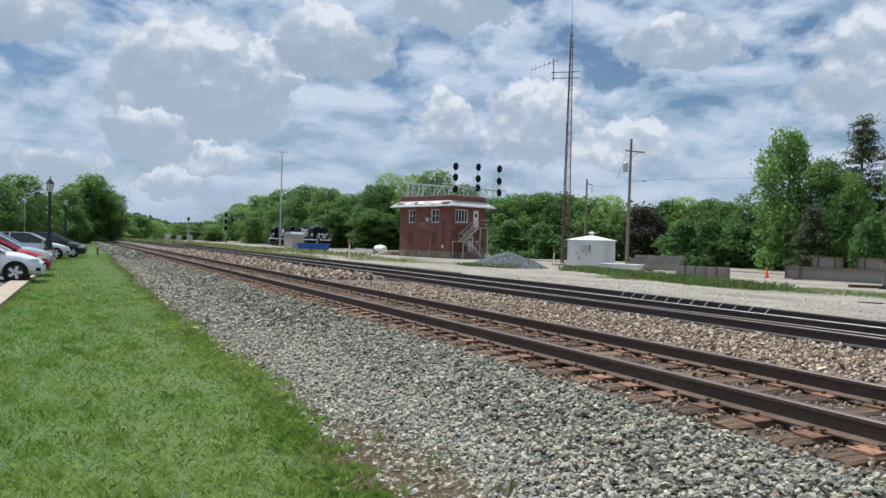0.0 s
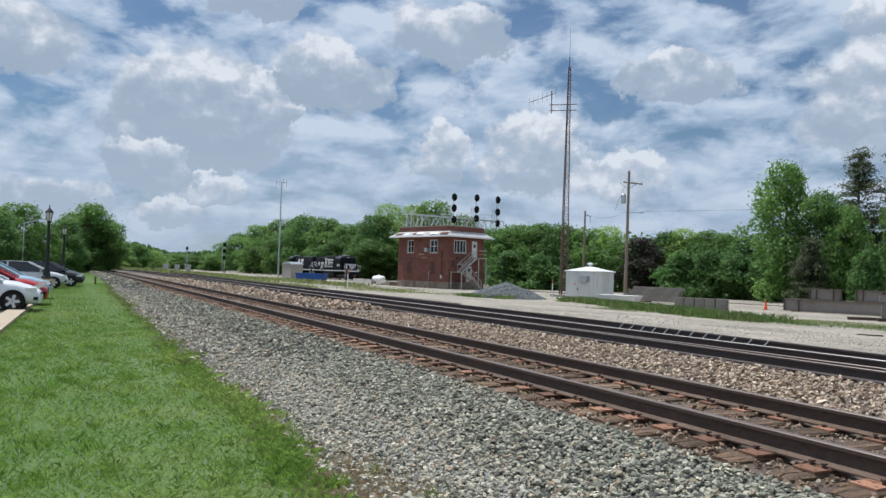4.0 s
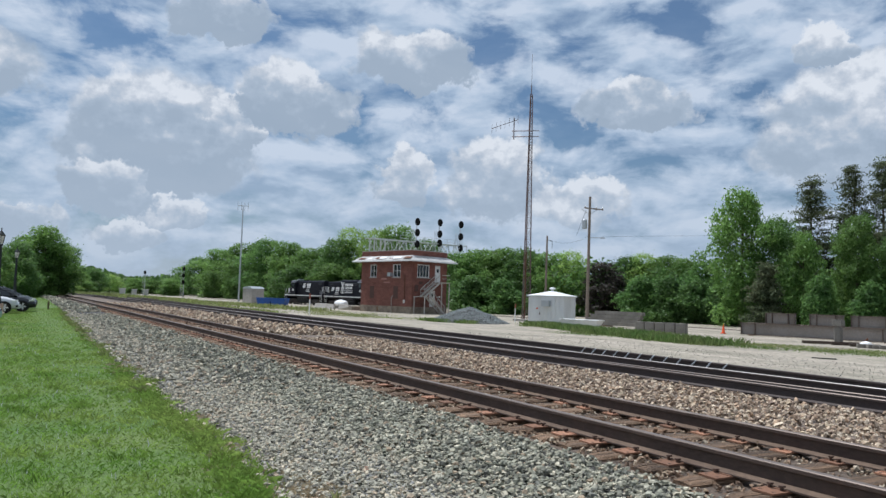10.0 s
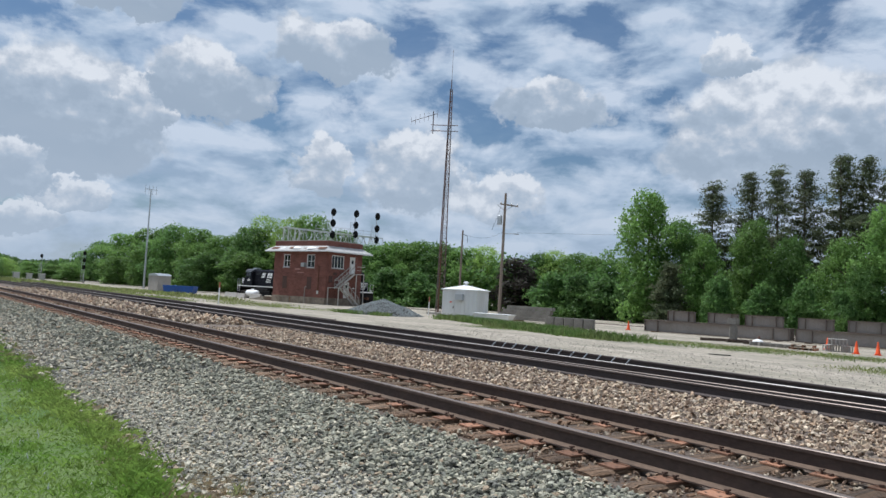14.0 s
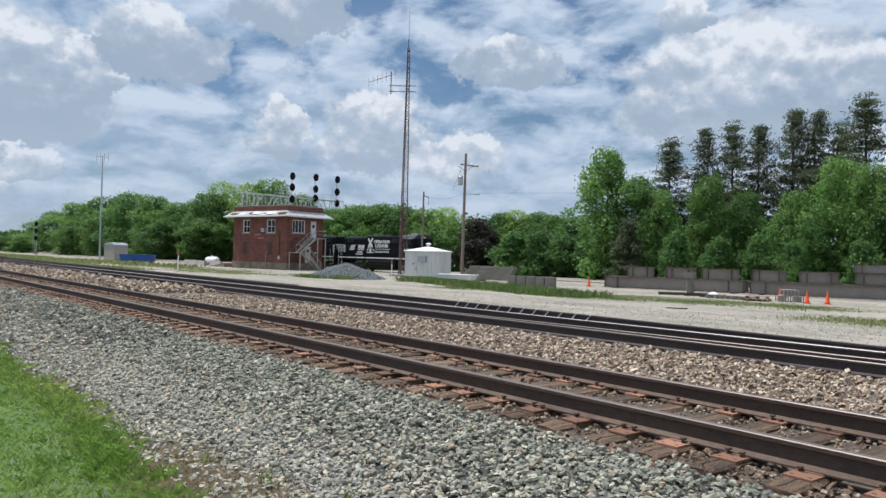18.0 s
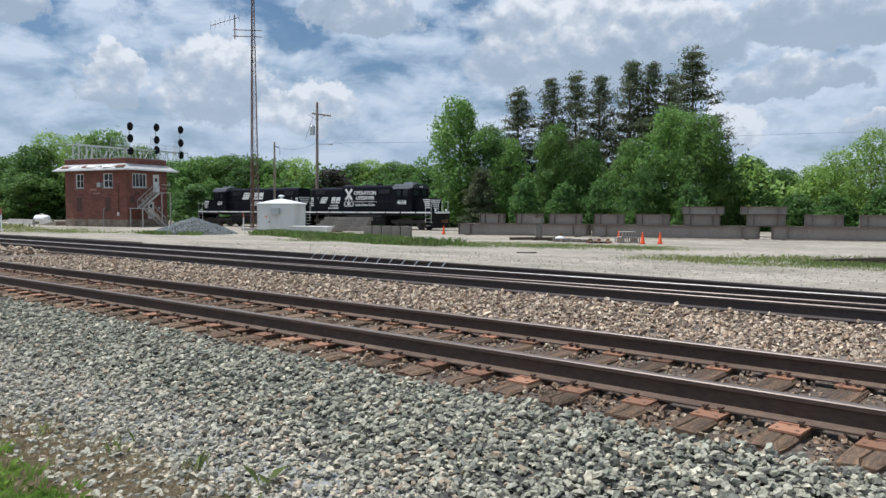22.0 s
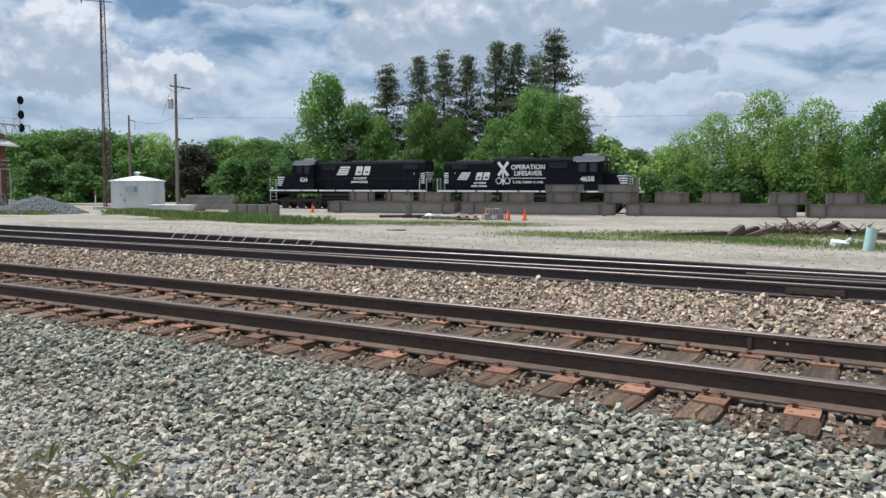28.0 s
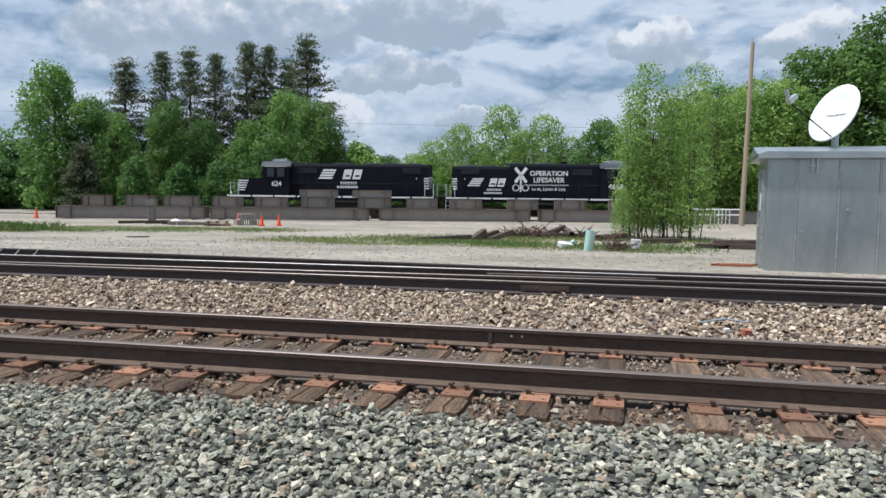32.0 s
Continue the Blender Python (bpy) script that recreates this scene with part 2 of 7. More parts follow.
M["stone_dust"] = material("stone_dust", (0.27, 0.275, 0.25), 0.85, second=(0.2, 0.19, 0.17), scale=3, fine=40, island=0.3, spec=0.25,
                           palette=[(0.143, 0.132, 0.102), (0.428, 0.396, 0.302), (0.294, 0.281, 0.212), (0.480, 0.430, 0.325), (0.356, 0.328, 0.242), (0.213, 0.200, 0.151), (0.463, 0.401, 0.294), (0.329, 0.315, 0.242), (0.418, 0.391, 0.302), (0.258, 0.243, 0.185), (0.588, 0.503, 0.362), (0.374, 0.281, 0.189), (0.178, 0.166, 0.125), (0.302, 0.281, 0.212), (0.374, 0.341, 0.257)])
M["stone_tan"] = material("stone_tan", (0.40, 0.34, 0.28), 0.9, second=(0.30, 0.26, 0.23), scale=2, fine=40, island=0.3, spec=0.2,
                          palette=[(0.226, 0.152, 0.099), (0.485, 0.382, 0.262), (0.316, 0.230, 0.156), (0.655, 0.534, 0.389), (0.384, 0.303, 0.218), (0.136, 0.093, 0.064), (0.542, 0.418, 0.295), (0.249, 0.194, 0.139), (0.429, 0.293, 0.186), (0.169, 0.115, 0.081), (0.451, 0.376, 0.285), (0.282, 0.199, 0.133)])
M["yard_stone"] = material("yard_stone", (0.36, 0.33, 0.285), 0.9, second=(0.26, 0.24, 0.21), scale=2, fine=40, island=0.3, spec=0.2)
M["stone_heap"] = material("stone_heap", (0.25, 0.27, 0.265), 0.9, second=(0.16, 0.175, 0.17), scale=3, fine=40, island=0.4, spec=0.2)
M["stone_rust"] = material("stone_rust", (0.20, 0.15, 0.11), 0.95, second=(0.13, 0.09, 0.065), scale=3, fine=40, island=0.3,
                           palette=[(0.168, 0.103, 0.064), (0.336, 0.262, 0.180), (0.237, 0.166, 0.110), (0.420, 0.359, 0.270), (0.280, 0.193, 0.129), (0.126, 0.083, 0.058)], spec=0.2)
M["rail_side"] = material("rail_side", (0.078, 0.052, 0.04), 0.75, second=(0.05, 0.034, 0.027), scale=3, fine=30, bump=0.1, stretch=(0.4, 1, 1))
M["rail_dark"] = material("rail_dark", (0.058, 0.044, 0.04), 0.7, second=(0.038, 0.03, 0.027), scale=3, fine=30)
M["rail_foot"] = material("rail_foot", (0.125, 0.084, 0.058), 0.85, second=(0.08, 0.052, 0.036), scale=3, amount=0.9, fine=30, stretch=(0.4, 1, 1))
M["rail_head"] = material("rail_head", (0.165, 0.13, 0.108), 0.45, 0.4, second=(0.11, 0.08, 0.066), scale=6, fine=50, fine_amount=0.1, stretch=(0.2, 4, 4))
M["rail_bright"] = material("rail_bright", (0.38, 0.36, 0.34), 0.5, 0.4, second=(0.24, 0.21, 0.19), scale=3, amount=0.9, fine=50, fine_amount=0.06, stretch=(0.2, 4, 4))
# Stone fines toned near-black as shade in the gaps between loose stones.
M["shaded_fines"] = material("shaded_fines", (0.05, 0.048, 0.043), 0.95, second=(0.03, 0.028, 0.025), scale=2, fine=24, fine_amount=0.4, bump=0.6, bump_scale=30)
M["rail_worn"] = material("rail_worn", (0.16, 0.12, 0.10), 0.5, 0.5, second=(0.10, 0.07, 0.055), scale=6, fine=50, stretch=(0.2, 4, 4))
M["tie"] = material("tie", (0.25, 0.155, 0.092), 0.92, second=(0.075, 0.06, 0.048), scale=2.2, amount=1.0, fine=26, fine_amount=0.6, bump=1.0, bump_scale=26, obj=0.45, stretch=(8, 0.5, 8))
M["rotten"] = material("rotten", (0.115, 0.085, 0.065), 0.95, second=(0.05, 0.038, 0.03), scale=3, amount=1.0, fine=30, fine_amount=0.45, bump=0.8, bump_scale=30, obj=0.3, stretch=(6, 0.6, 6))
M["plate"] = material("plate", (0.24, 0.12, 0.07), 0.85, second=(0.19, 0.10, 0.065), scale=8, fine=60, obj=0.5, bump=0.2)
M["spike"] = material("spike", (0.085, 0.05, 0.035), 0.8, fine=60)
M["brick"] = material("brick", (0.215, 0.09, 0.068), 0.9, second=(0.135, 0.06, 0.048), scale=0.7, amount=0.9, fine=7, fine_amount=0.3, island=0.16)
M["concrete"] = material("concrete", (0.36, 0.34, 0.31), 0.9, second=(0.25, 0.23, 0.2), scale=1.5, fine=30, bump=0.2)
M["white_paint"] = material("white_paint", (0.78, 0.78, 0.77), 0.5, second=(0.62, 0.61, 0.58), scale=1.5, amount=0.5, fine=20, fine_amount=0.06)
M["roof_grey"] = material("roof_grey", (0.48, 0.47, 0.46), 0.7, second=(0.30, 0.29, 0.28), scale=2, amount=0.9, fine=12)
M["galv"] = material("galv", (0.50, 0.52, 0.53), 0.34, 0.75, second=(0.40, 0.42, 0.43), scale=1.2, amount=0.7, fine=20, fine_amount=0.06)
M["steel_grey"] = material("steel_grey", (0.275, 0.25, 0.23), 0.75, second=(0.215, 0.185, 0.16), scale=0.8, amount=0.8, fine=14, fine_amount=0.12, stretch=(1, 1, 0.4))
M["steel_pale"] = material("steel_pale", (0.36, 0.34, 0.315), 0.7, second=(0.28, 0.26, 0.235), scale=0.8, amount=0.8, fine=14, fine_amount=0.12)
# Darker than the web: rusty edges, and flange shadow lines put into the colour.
M["steel_edge"] = material("steel_edge", (0.15, 0.12, 0.10), 0.8, second=(0.10, 0.075, 0.06), scale=2.0, fine=20)
M["mast_steel"] = material("mast_steel", (0.13, 0.11, 0.105), 0.6, 0.4, second=(0.25, 0.10, 0.07), scale=0.4, fine=20)
M["black_paint"] = material("black_paint", (0.010, 0.011, 0.016), 0.5, second=(0.012, 0.012, 0.016), scale=1.0, fine=20, spec=0.06)
M["black_matt"] = material("black_matt", (0.010, 0.010, 0.011), 0.8, second=(0.022, 0.02, 0.018), scale=2.0, fine=20, spec=0.2)
M["wood_pole"] = material("wood_pole", (0.25, 0.20, 0.16), 0.9, second=(0.16, 0.125, 0.10), scale=2, fine=20, stretch=(6, 6, 0.5), bump=0.3)
M["new_pole"] = material("new_pole", (0.37, 0.30, 0.22), 0.9, second=(0.26, 0.20, 0.145), scale=2, fine=20, stretch=(6, 6, 0.4), bump=0.3)
M["bark"] = material("bark", (0.11, 0.085, 0.065), 0.95, second=(0.06, 0.05, 0.04), scale=3, fine=20, stretch=(3, 3, 0.6), bump=0.4)
M["leaf"] = material("leaf", (0.128, 0.232, 0.062), 0.5, second=(0.175, 0.285, 0.072), scale=0.35, amount=0.9, fine=3, island=0.3, obj=0.25, spec=0.25, thin=0.55)
M["leaf_dark"] = material("leaf_dark", (0.094, 0.185, 0.055), 0.5, second=(0.135, 0.235, 0.06), scale=0.35, amount=0.9, fine=3, island=0.3, obj=0.2, spec=0.25, thin=0.55)
M["leaf_light"] = material("leaf_light", (0.215, 0.345, 0.085), 0.5, second=(0.285, 0.4, 0.1), scale=0.35, amount=0.9, fine=3, island=0.3, obj=0.2, spec=0.25, thin=0.55)
M["needle"] = material("needle", (0.095, 0.128, 0.066), 0.6, second=(0.14, 0.145, 0.08), scale=0.4, amount=0.8, fine=3, island=0.35, obj=0.15, spec=0.2, thin=0.45)
M["dark_leaf"] = material("dark_leaf", (0.05, 0.042, 0.032), 0.7, second=(0.035, 0.04, 0.03), scale=0.5, fine=3, island=0.3, thin=0.45)
M["orange"] = material("orange", (0.80, 0.10, 0.02), 0.6, fine=10, fine_amount=0.1)
M["old_concrete"] = material("old_concrete", (0.22, 0.205, 0.18), 0.92, second=(0.14, 0.13, 0.115), scale=1.6, amount=0.9, fine=24, fine_amount=0.3, bump=0.3)
M["asphalt"] = material("asphalt", (0.17, 0.165, 0.16), 0.95, second=(0.11, 0.11, 0.11), scale=0.6, fine=30, bump=0.3)
M["window"] = material("window", (0.02, 0.025, 0.03), 0.1, fine_amount=0.02, spec=0.6)
M["blue_paint"] = material("blue_paint", (0.02, 0.09, 0.33), 0.6, second=(0.03, 0.06, 0.18), scale=1)
M["rust_strap"] = material("rust_strap", (0.34, 0.12, 0.055), 0.9, second=(0.2, 0.08, 0.045), scale=3, fine=30)
M["rust_iron"] = material("rust_iron", (0.16, 0.075, 0.045), 0.9, second=(0.08, 0.045, 0.03), scale=3, fine=30, obj=0.2)


# ---- builders ----
class Solid:
    """Collects boxes, tubes and prisms into one mesh."""

    def __init__(self):
        self.v, self.f = [], []

    def add(self, verts, faces):
        n = len(self.v)
        self.v += [tuple(p) for p in verts]
        self.f += [tuple(i + n for i in f) for f in faces]
        return self

    def box(self, c, s, rz=0.0, rx=0.0, ry=0.0, bevel=0.0):
        hx, hy, hz = s[0] / 2, s[1] / 2, s[2] / 2
        m = pose(*c, rx, ry, rz)
        b = min(bevel, hx * 0.9, hy * 0.9)
        if b:
            ring = [(-hx, -hy + b), (-hx + b, -hy), (hx - b, -hy), (hx, -hy + b), (hx, hy - b), (hx - b, hy), (-hx + b, hy), (-hx, hy - b)]
            return self.add([m @ Vector((x, y, z)) for z in (-hz, hz) for x, y in ring],
                            [tuple(range(7, -1, -1)), tuple(range(8, 16))] + [(i, (i + 1) % 8, 8 + (i + 1) % 8, 8 + i) for i in range(8)])
        p = [m @ Vector((x, y, z)) for z in (-hz, hz) for x, y in ((-hx, -hy), (hx, -hy), (hx, hy), (-hx, hy))]
        return self.add(p, [(3, 2, 1, 0), (4, 5, 6, 7), (0, 1, 5, 4), (1, 2, 6, 5), (2, 3, 7, 6), (3, 0, 4, 7)])

    def tube(self, a, b, r0, r1=None, n=8, caps=True):
        a, b = Vector(a), Vector(b)
        r1 = r0 if r1 is None else r1
        q = (b - a).to_track_quat("Z", "Y")
        ring = [q @ Vector((math.cos(2 * math.pi * i / n), math.sin(2 * math.pi * i / n), 0)) for i in range(n)]
        v = [a + p * r0 for p in ring] + [b + p * r1 for p in ring]
        f = [(i, (i + 1) % n, n + (i + 1) % n, n + i) for i in range(n)]
        if caps:
            f += [tuple(range(n - 1, -1, -1)), tuple(range(n, 2 * n))]
        return self.add(v, f)

    def lathe(self, profile, n=16, c=(0, 0, 0)):
        """Rings of (radius, z) about an upright axis, closed at both ends."""
        v = [(c[0] + r * math.cos(2 * math.pi * i / n), c[1] + r * math.sin(2 * math.pi * i / n), c[2] + z) for r, z in profile for i in range(n)]
        f = [(k * n + i, k * n + (i + 1) % n, (k + 1) * n + (i + 1) % n, (k + 1) * n + i) for k in range(len(profile) - 1) for i in range(n)]
        f += [tuple(range(n - 1, -1, -1)), tuple(range((len(profile) - 1) * n, len(profile) * n))]
        return self.add(v, f)

    def prism(self, outline, y0, y1):
        """An outline in x and z, drawn out along y."""
        n = len(outline)
        v = [(x, y, z) for y in (y0, y1) for x, z in outline]
        return self.add(v, [tuple(range(n)), tuple(range(2 * n - 1, n - 1, -1))] + [(i, n + i, n + (i + 1) % n, (i + 1) % n) for i in range(n)])

    def mesh(self, name, mat, smooth=False):
        me = bpy.data.meshes.new(name)
        me.from_pydata(self.v, [], self.f)
        me.materials.append(mat)
        bm = bmesh.new()
        bm.from_mesh(me)
        bmesh.ops.recalc_face_normals(bm, faces=bm.faces)
        bm.to_mesh(me)
        bm.free()
        if smooth:
            me.shade_smooth()
        return me


def part(name, solid, mat, parent, label="", at=None, smooth=False):
    """Links one mesh object under a thing or a part."""
    ob = new(name, solid.mesh(name, mat, smooth) if isinstance(solid, Solid) else solid)
    ob.parent = parent
    if at is not None:
        ob.matrix_basis = at
    if label:
        tagged(ob, label=label)
    return ob


def thing(name, m, label, category, group="", kind=""):
    ob = new(name)
    ob.empty_display_size = 0.2
    ob.matrix_basis = m
    return tagged(ob, label, category, group, kind)


def single(name, solid, mat, m, label, category, group="", kind="", smooth=False):
    ob = new(name, solid.mesh(name, mat, smooth) if isinstance(solid, Solid) else solid)
    ob.matrix_basis = m
    return tagged(ob, label, category, group, kind)


def fast_mesh(name, verts, faces, mat, per=3):
    """A mesh from arrays whose faces all have the same number of corners."""
    me = bpy.data.meshes.new(name)
    verts = np.asarray(verts, np.float32).reshape(-1, 3)
    faces = np.asarray(faces, np.int32).reshape(-1, per)
    me.vertices.add(len(verts))
    me.vertices.foreach_set("co", verts.ravel())
    me.loops.add(faces.size)
    me.loops.foreach_set("vertex_index", faces.ravel())
    me.polygons.add(len(faces))
    me.polygons.foreach_set("loop_start", np.arange(0, faces.size, per, dtype=np.int32))
    me.polygons.foreach_set("loop_total", np.full(len(faces), per, np.int32))
    me.materials.append(mat)
    me.update(calc_edges=True)
    me.shade_flat()
    return me


M["pale_green"] = material("pale_green", (0.42, 0.62, 0.56), 0.5, second=(0.36, 0.54, 0.50), scale=3, fine=20, fine_amount=0.05)
M["kerb"] = material("kerb", (0.40, 0.32, 0.23), 0.9, second=(0.30, 0.24, 0.17), scale=2, fine=25, bump=0.2)
M["plinth"] = material("plinth", (0.42, 0.30, 0.22), 0.9, second=(0.33, 0.22, 0.16), scale=6, fine=25)
M["lamp_black"] = material("lamp_black", (0.012, 0.016, 0.014), 0.4, fine=20)
M["lamp_glass"] = material("lamp_glass", (0.62, 0.60, 0.52), 0.2, second=(0.5, 0.48, 0.42), scale=3, fine=20)

# ---- ground and tracks ----
def track_y(x):
    """The middle line of the near track: straight, then a slow bend far off to the left."""
    x = np.asarray(x, float)
    w = 3.0
    y = 6.19 - 0.048 * w * np.logaddexp(0, (-x - 3.0) / w)
    return y - 0.0012 * np.maximum(-x - 110, 0) ** 2


PROFILE_D = [-400, -4.7, -4.2, -1.75, -1.3, 1.3, 3.3, 8.2, 9.6, 12, 26, 900]
PROFILE_Z = [-0.42, -0.42, -0.40, -0.285, -0.26, -0.25, -0.24, -0.26, -0.36, -0.42, -0.85, -0.85]


def ground_z(x, y):
    return np.interp(np.asarray(y, float) - track_y(x), PROFILE_D, PROFILE_Z)


def lawn_edge(x):
    """The lawn's edge, as an offset from the near track's middle line."""
    return np.interp(-np.asarray(x, float), [3, 4.6, 6, 9, 13, 19, 44, 60, 90], [-4.85, -4.62, -4.48, -4.42, -4.40, -4.2, -3.66, -3.2, -2.7])


def branch_y(x):
    """The middle line of the far track on which the engines run."""
    x = np.asarray(x, float)
    return 60.75 + 0.101 * x - 0.000617 * x * x - 2.67e-6 * x ** 3


def sheet(name, mat, xs, ds, lift=0.0, label="", base=None):
    """A strip of ground that follows the near track, from offsets ds."""
    xs, ds = np.asarray(xs, float), np.asarray(ds, float)
    X, D = np.meshgrid(xs, ds, indexing="ij")
    Y = D + (track_y(X) if base is None else base(X))
    Z = ground_z(X, Y) + lift
    n = len(ds)
    i, j = np.meshgrid(np.arange(len(xs) - 1), np.arange(n - 1), indexing="ij")
    a = (i * n + j).ravel()
    me = fast_mesh(name, np.stack([X, Y, Z], -1), np.stack([a, a + n, a + n + 1, a + 1], -1), mat, 4)
    me.shade_smooth()
    ob = new(name, me)
    return tagged(ob, label, "ground", kind="structure")


XS = np.concatenate([np.linspace(-900, -130, 45), np.linspace(-125, 60, 150), np.linspace(75, 700, 25)])
ground = sheet("ground", M["yard"], XS, [-900, -300, -100, -40, -15, -4.7, -4.2, -1.75, -1.3, 1.3, 3.3, 8.2, 9.6, 12, 16, 20, 26, 40, 70, 120, 300, 900],
               label="pale compacted gravel yard ground beside railway tracks")
lawn = sheet("lawn", M["grass_ground"], XS, [-12, -8, -5, -2, 0.0], 0.03, "mown green lawn strip beside the grey ballast", base=lambda x: track_y(x) + lawn_edge(x))
ballast = sheet("ballast_shoulder", M["ballast_bed"], XS, [-4.45, -4.2, -3.2, -2.4, -1.75, -1.35], 0.015, "grey crushed stone ballast shoulder beside the rusty rails")
# Dark sheet that paints gap shade beneath the near stones.
shaded_fines = sheet("ballast_fines", M["shaded_fines"], np.linspace(-52, 7, 70), [-3.15, -2.4, -1.75, -1.36], 0.019, "stone dust beneath the loose ballast, darkened for shaded gaps")
sheet("track_bed", M["dirty_bed"], XS, [-1.35, 0, 1.35], 0.012, "brown dirty ballast between rails and wooden ties")
sheet("ballast_middle", M["ballast_far"], XS, [1.35, 2.4, 3.3, 4.2], 0.012, "tan crushed stone between two tracks")
sheet("track_bed_far", M["dirty_bed"], XS, [4.2, 5.6, 7.0, 8.6], 0.02, "dark ballast under the second track")

RAIL_OUT = [(-0.075, -0.185), (0.075, -0.185), (0.075, -0.172), (0.014, -0.148), (0.010, -0.05), (0.036, -0.038), (0.037, -0.008), (0.030, 0.0),
            (-0.030, 0.0), (-0.037, -0.008), (-0.036, -0.038), (-0.010, -0.05), (-0.014, -0.148), (-0.075, -0.172)]


def rail_mesh(name, xs, line, z=0.0, side="rail_side", head="rail_head"):
    """A rail drawn out along a line y(x); the running surface is shiny."""
    xs = np.asarray(xs, float)
    ys = line(xs)
    n = len(RAIL_OUT)
    v = [(x, y + o, z + h) for x, y in zip(xs, ys) for o, h in RAIL_OUT]
    f = [(k * n + i, k * n + (i + 1) % n, (k + 1) * n + (i + 1) % n, (k + 1) * n + i) for k in range(len(xs) - 1) for i in range(n)]
    me = bpy.data.meshes.new(name)
    me.from_pydata(v, [], f + [tuple(range(n)), tuple(range(len(xs) * n - 1, (len(xs) - 1) * n - 1, -1))])
    me.materials.append(M[side])
    me.materials.append(M[head])
    me.materials.append(M["rail_foot" if side == "rail_side" else side])
    me.polygons.foreach_set("material_index", [{6: 1, 7: 1, 8: 1, 2: 2, 12: 2}.get(k % n, 0) if k < (len(xs) - 1) * n else 0 for k in range(len(me.polygons))])
    me.update()
    return me


RX = np.concatenate([np.linspace(-420, -140, 30), np.linspace(-135, 70, 90), np.linspace(80, 300, 8)])
near_track = thing("railway_track", pose(0, 0, 0), "rusty steel rails on weathered wooden ties in ballast", "railway track", kind="structure")
for off in (-0.7525, 0.7525):
    part("rail", rail_mesh("rail", RX, lambda x, o=off: track_y(x) + o), None, near_track)
second_track = thing("railway_track", pose(0, 0, 0), "dark steel rails of a second track with a turnout", "railway track", kind="structure")
for off, side, head in ((4.60, "rail_dark", "rail_head"), (6.15, "rail_dark", "rail_bright")):
    part("rail", rail_mesh("rail", RX, lambda x, o=off: track_y(x) + o, side=side, head=head), None, second_track)
branch_track = thing("railway_track", pose(0, 0, 0), "steel rails of the branch track behind the yard", "railway track", kind="structure")
BX = np.linspace(-420, 200, 120)
for off in (-0.7525, 0.7525):
    part("rail", rail_mesh("rail", BX, lambda x, o=off: branch_y(x) + o, z=-0.71 - 0.1, side="rail_dark"), None, branch_track)

# ---- ties, plates, stones ----
rng = np.random.default_rng(7)


def tie_mesh(seed, length=2.6, width=0.235, depth=0.16):
    """A sawn tie with split, uneven ends and worn edges."""
    r = random.Random(seed)
    xs = [-length / 2, -length / 2 + 0.10, -0.6, 0.0, 0.6, length / 2 - 0.10, length / 2]
    v, f = [], []
    for k, y in enumerate(xs):
        e = 0.02 if k in (0, 6) else 0.0
        w = width / 2 - e * 0.4
        split = r.uniform(0.008, 0.03) if k in (0, 1, 5, 6) else 0.004
        c = r.uniform(-0.05, 0.05)
        j = [r.uniform(-0.006, 0.006) for _ in range(7)]
        yy = y + (r.uniform(-0.03, 0.03) if e else 0)
        v += [(-w, yy, -depth), (-w + j[0], yy, -0.02 + j[1]), (-w + 0.02, yy, -e + j[2] * 0.5), (c - 0.012, yy, -e * 0.6), (c, yy + j[3], -split),
              (c + 0.012, yy, -e * 0.6), (w - 0.02, yy, -e + j[4] * 0.5), (w + j[5], yy, -0.02 + j[6]), (w, yy, -depth)]
    n = 9
    for k in range(len(xs) - 1):
        f += [(k * n + i, k * n + (i + 1) % n, (k + 1) * n + (i + 1) % n, (k + 1) * n + i) for i in range(n)]
    f += [tuple(range(n - 1, -1, -1)), tuple(range((len(xs) - 1) * n, len(xs) * n))]
    return Solid().add(v, f).mesh("tie", M["tie"])


def plate_mesh(seed):
    """A flat tie plate, longer outside the rail (-y), with a low shoulder, flat squares coloured dark like shaded spike
    holes, and standing spikes.
    """
    r = random.Random(seed)
    s = Solid().box((0, -0.045, 0.010), (0.21, 0.45, 0.016)).box((0, -0.088, 0.021), (0.19, 0.022, 0.008)).box((0, 0.088, 0.021), (0.19, 0.022, 0.008))
    n = len(s.f)
    for x, y in ((0.065, -0.215), (-0.065, -0.215), (-0.02, -0.115), (0.06, 0.145)):
        s.box((x, y, 0.0188), (0.024, 0.024, 0.002))
    for x, y in ((-0.06, -0.108), (0.055, -0.112), (-0.05, 0.108), (0.03, 0.102)):
        if r.random() < 0.15:
            continue
        h, sy = r.uniform(0.012, 0.04), math.copysign(1, y)
        s.box((x, y, 0.018 + h / 2), (0.018, 0.018, h), r.uniform(0, 30))
        s.box((x, y - sy * 0.008, 0.018 + h), (0.034, 0.042, 0.015), r.uniform(-15, 15), r.uniform(-8, 8))
    me = s.mesh("tie_plate", M["plate"])
    me.materials.append(M["spike"])
    me.polygons.foreach_set("material_index", [0 if i < n else 1 for i in range(len(me.polygons))])
    return me


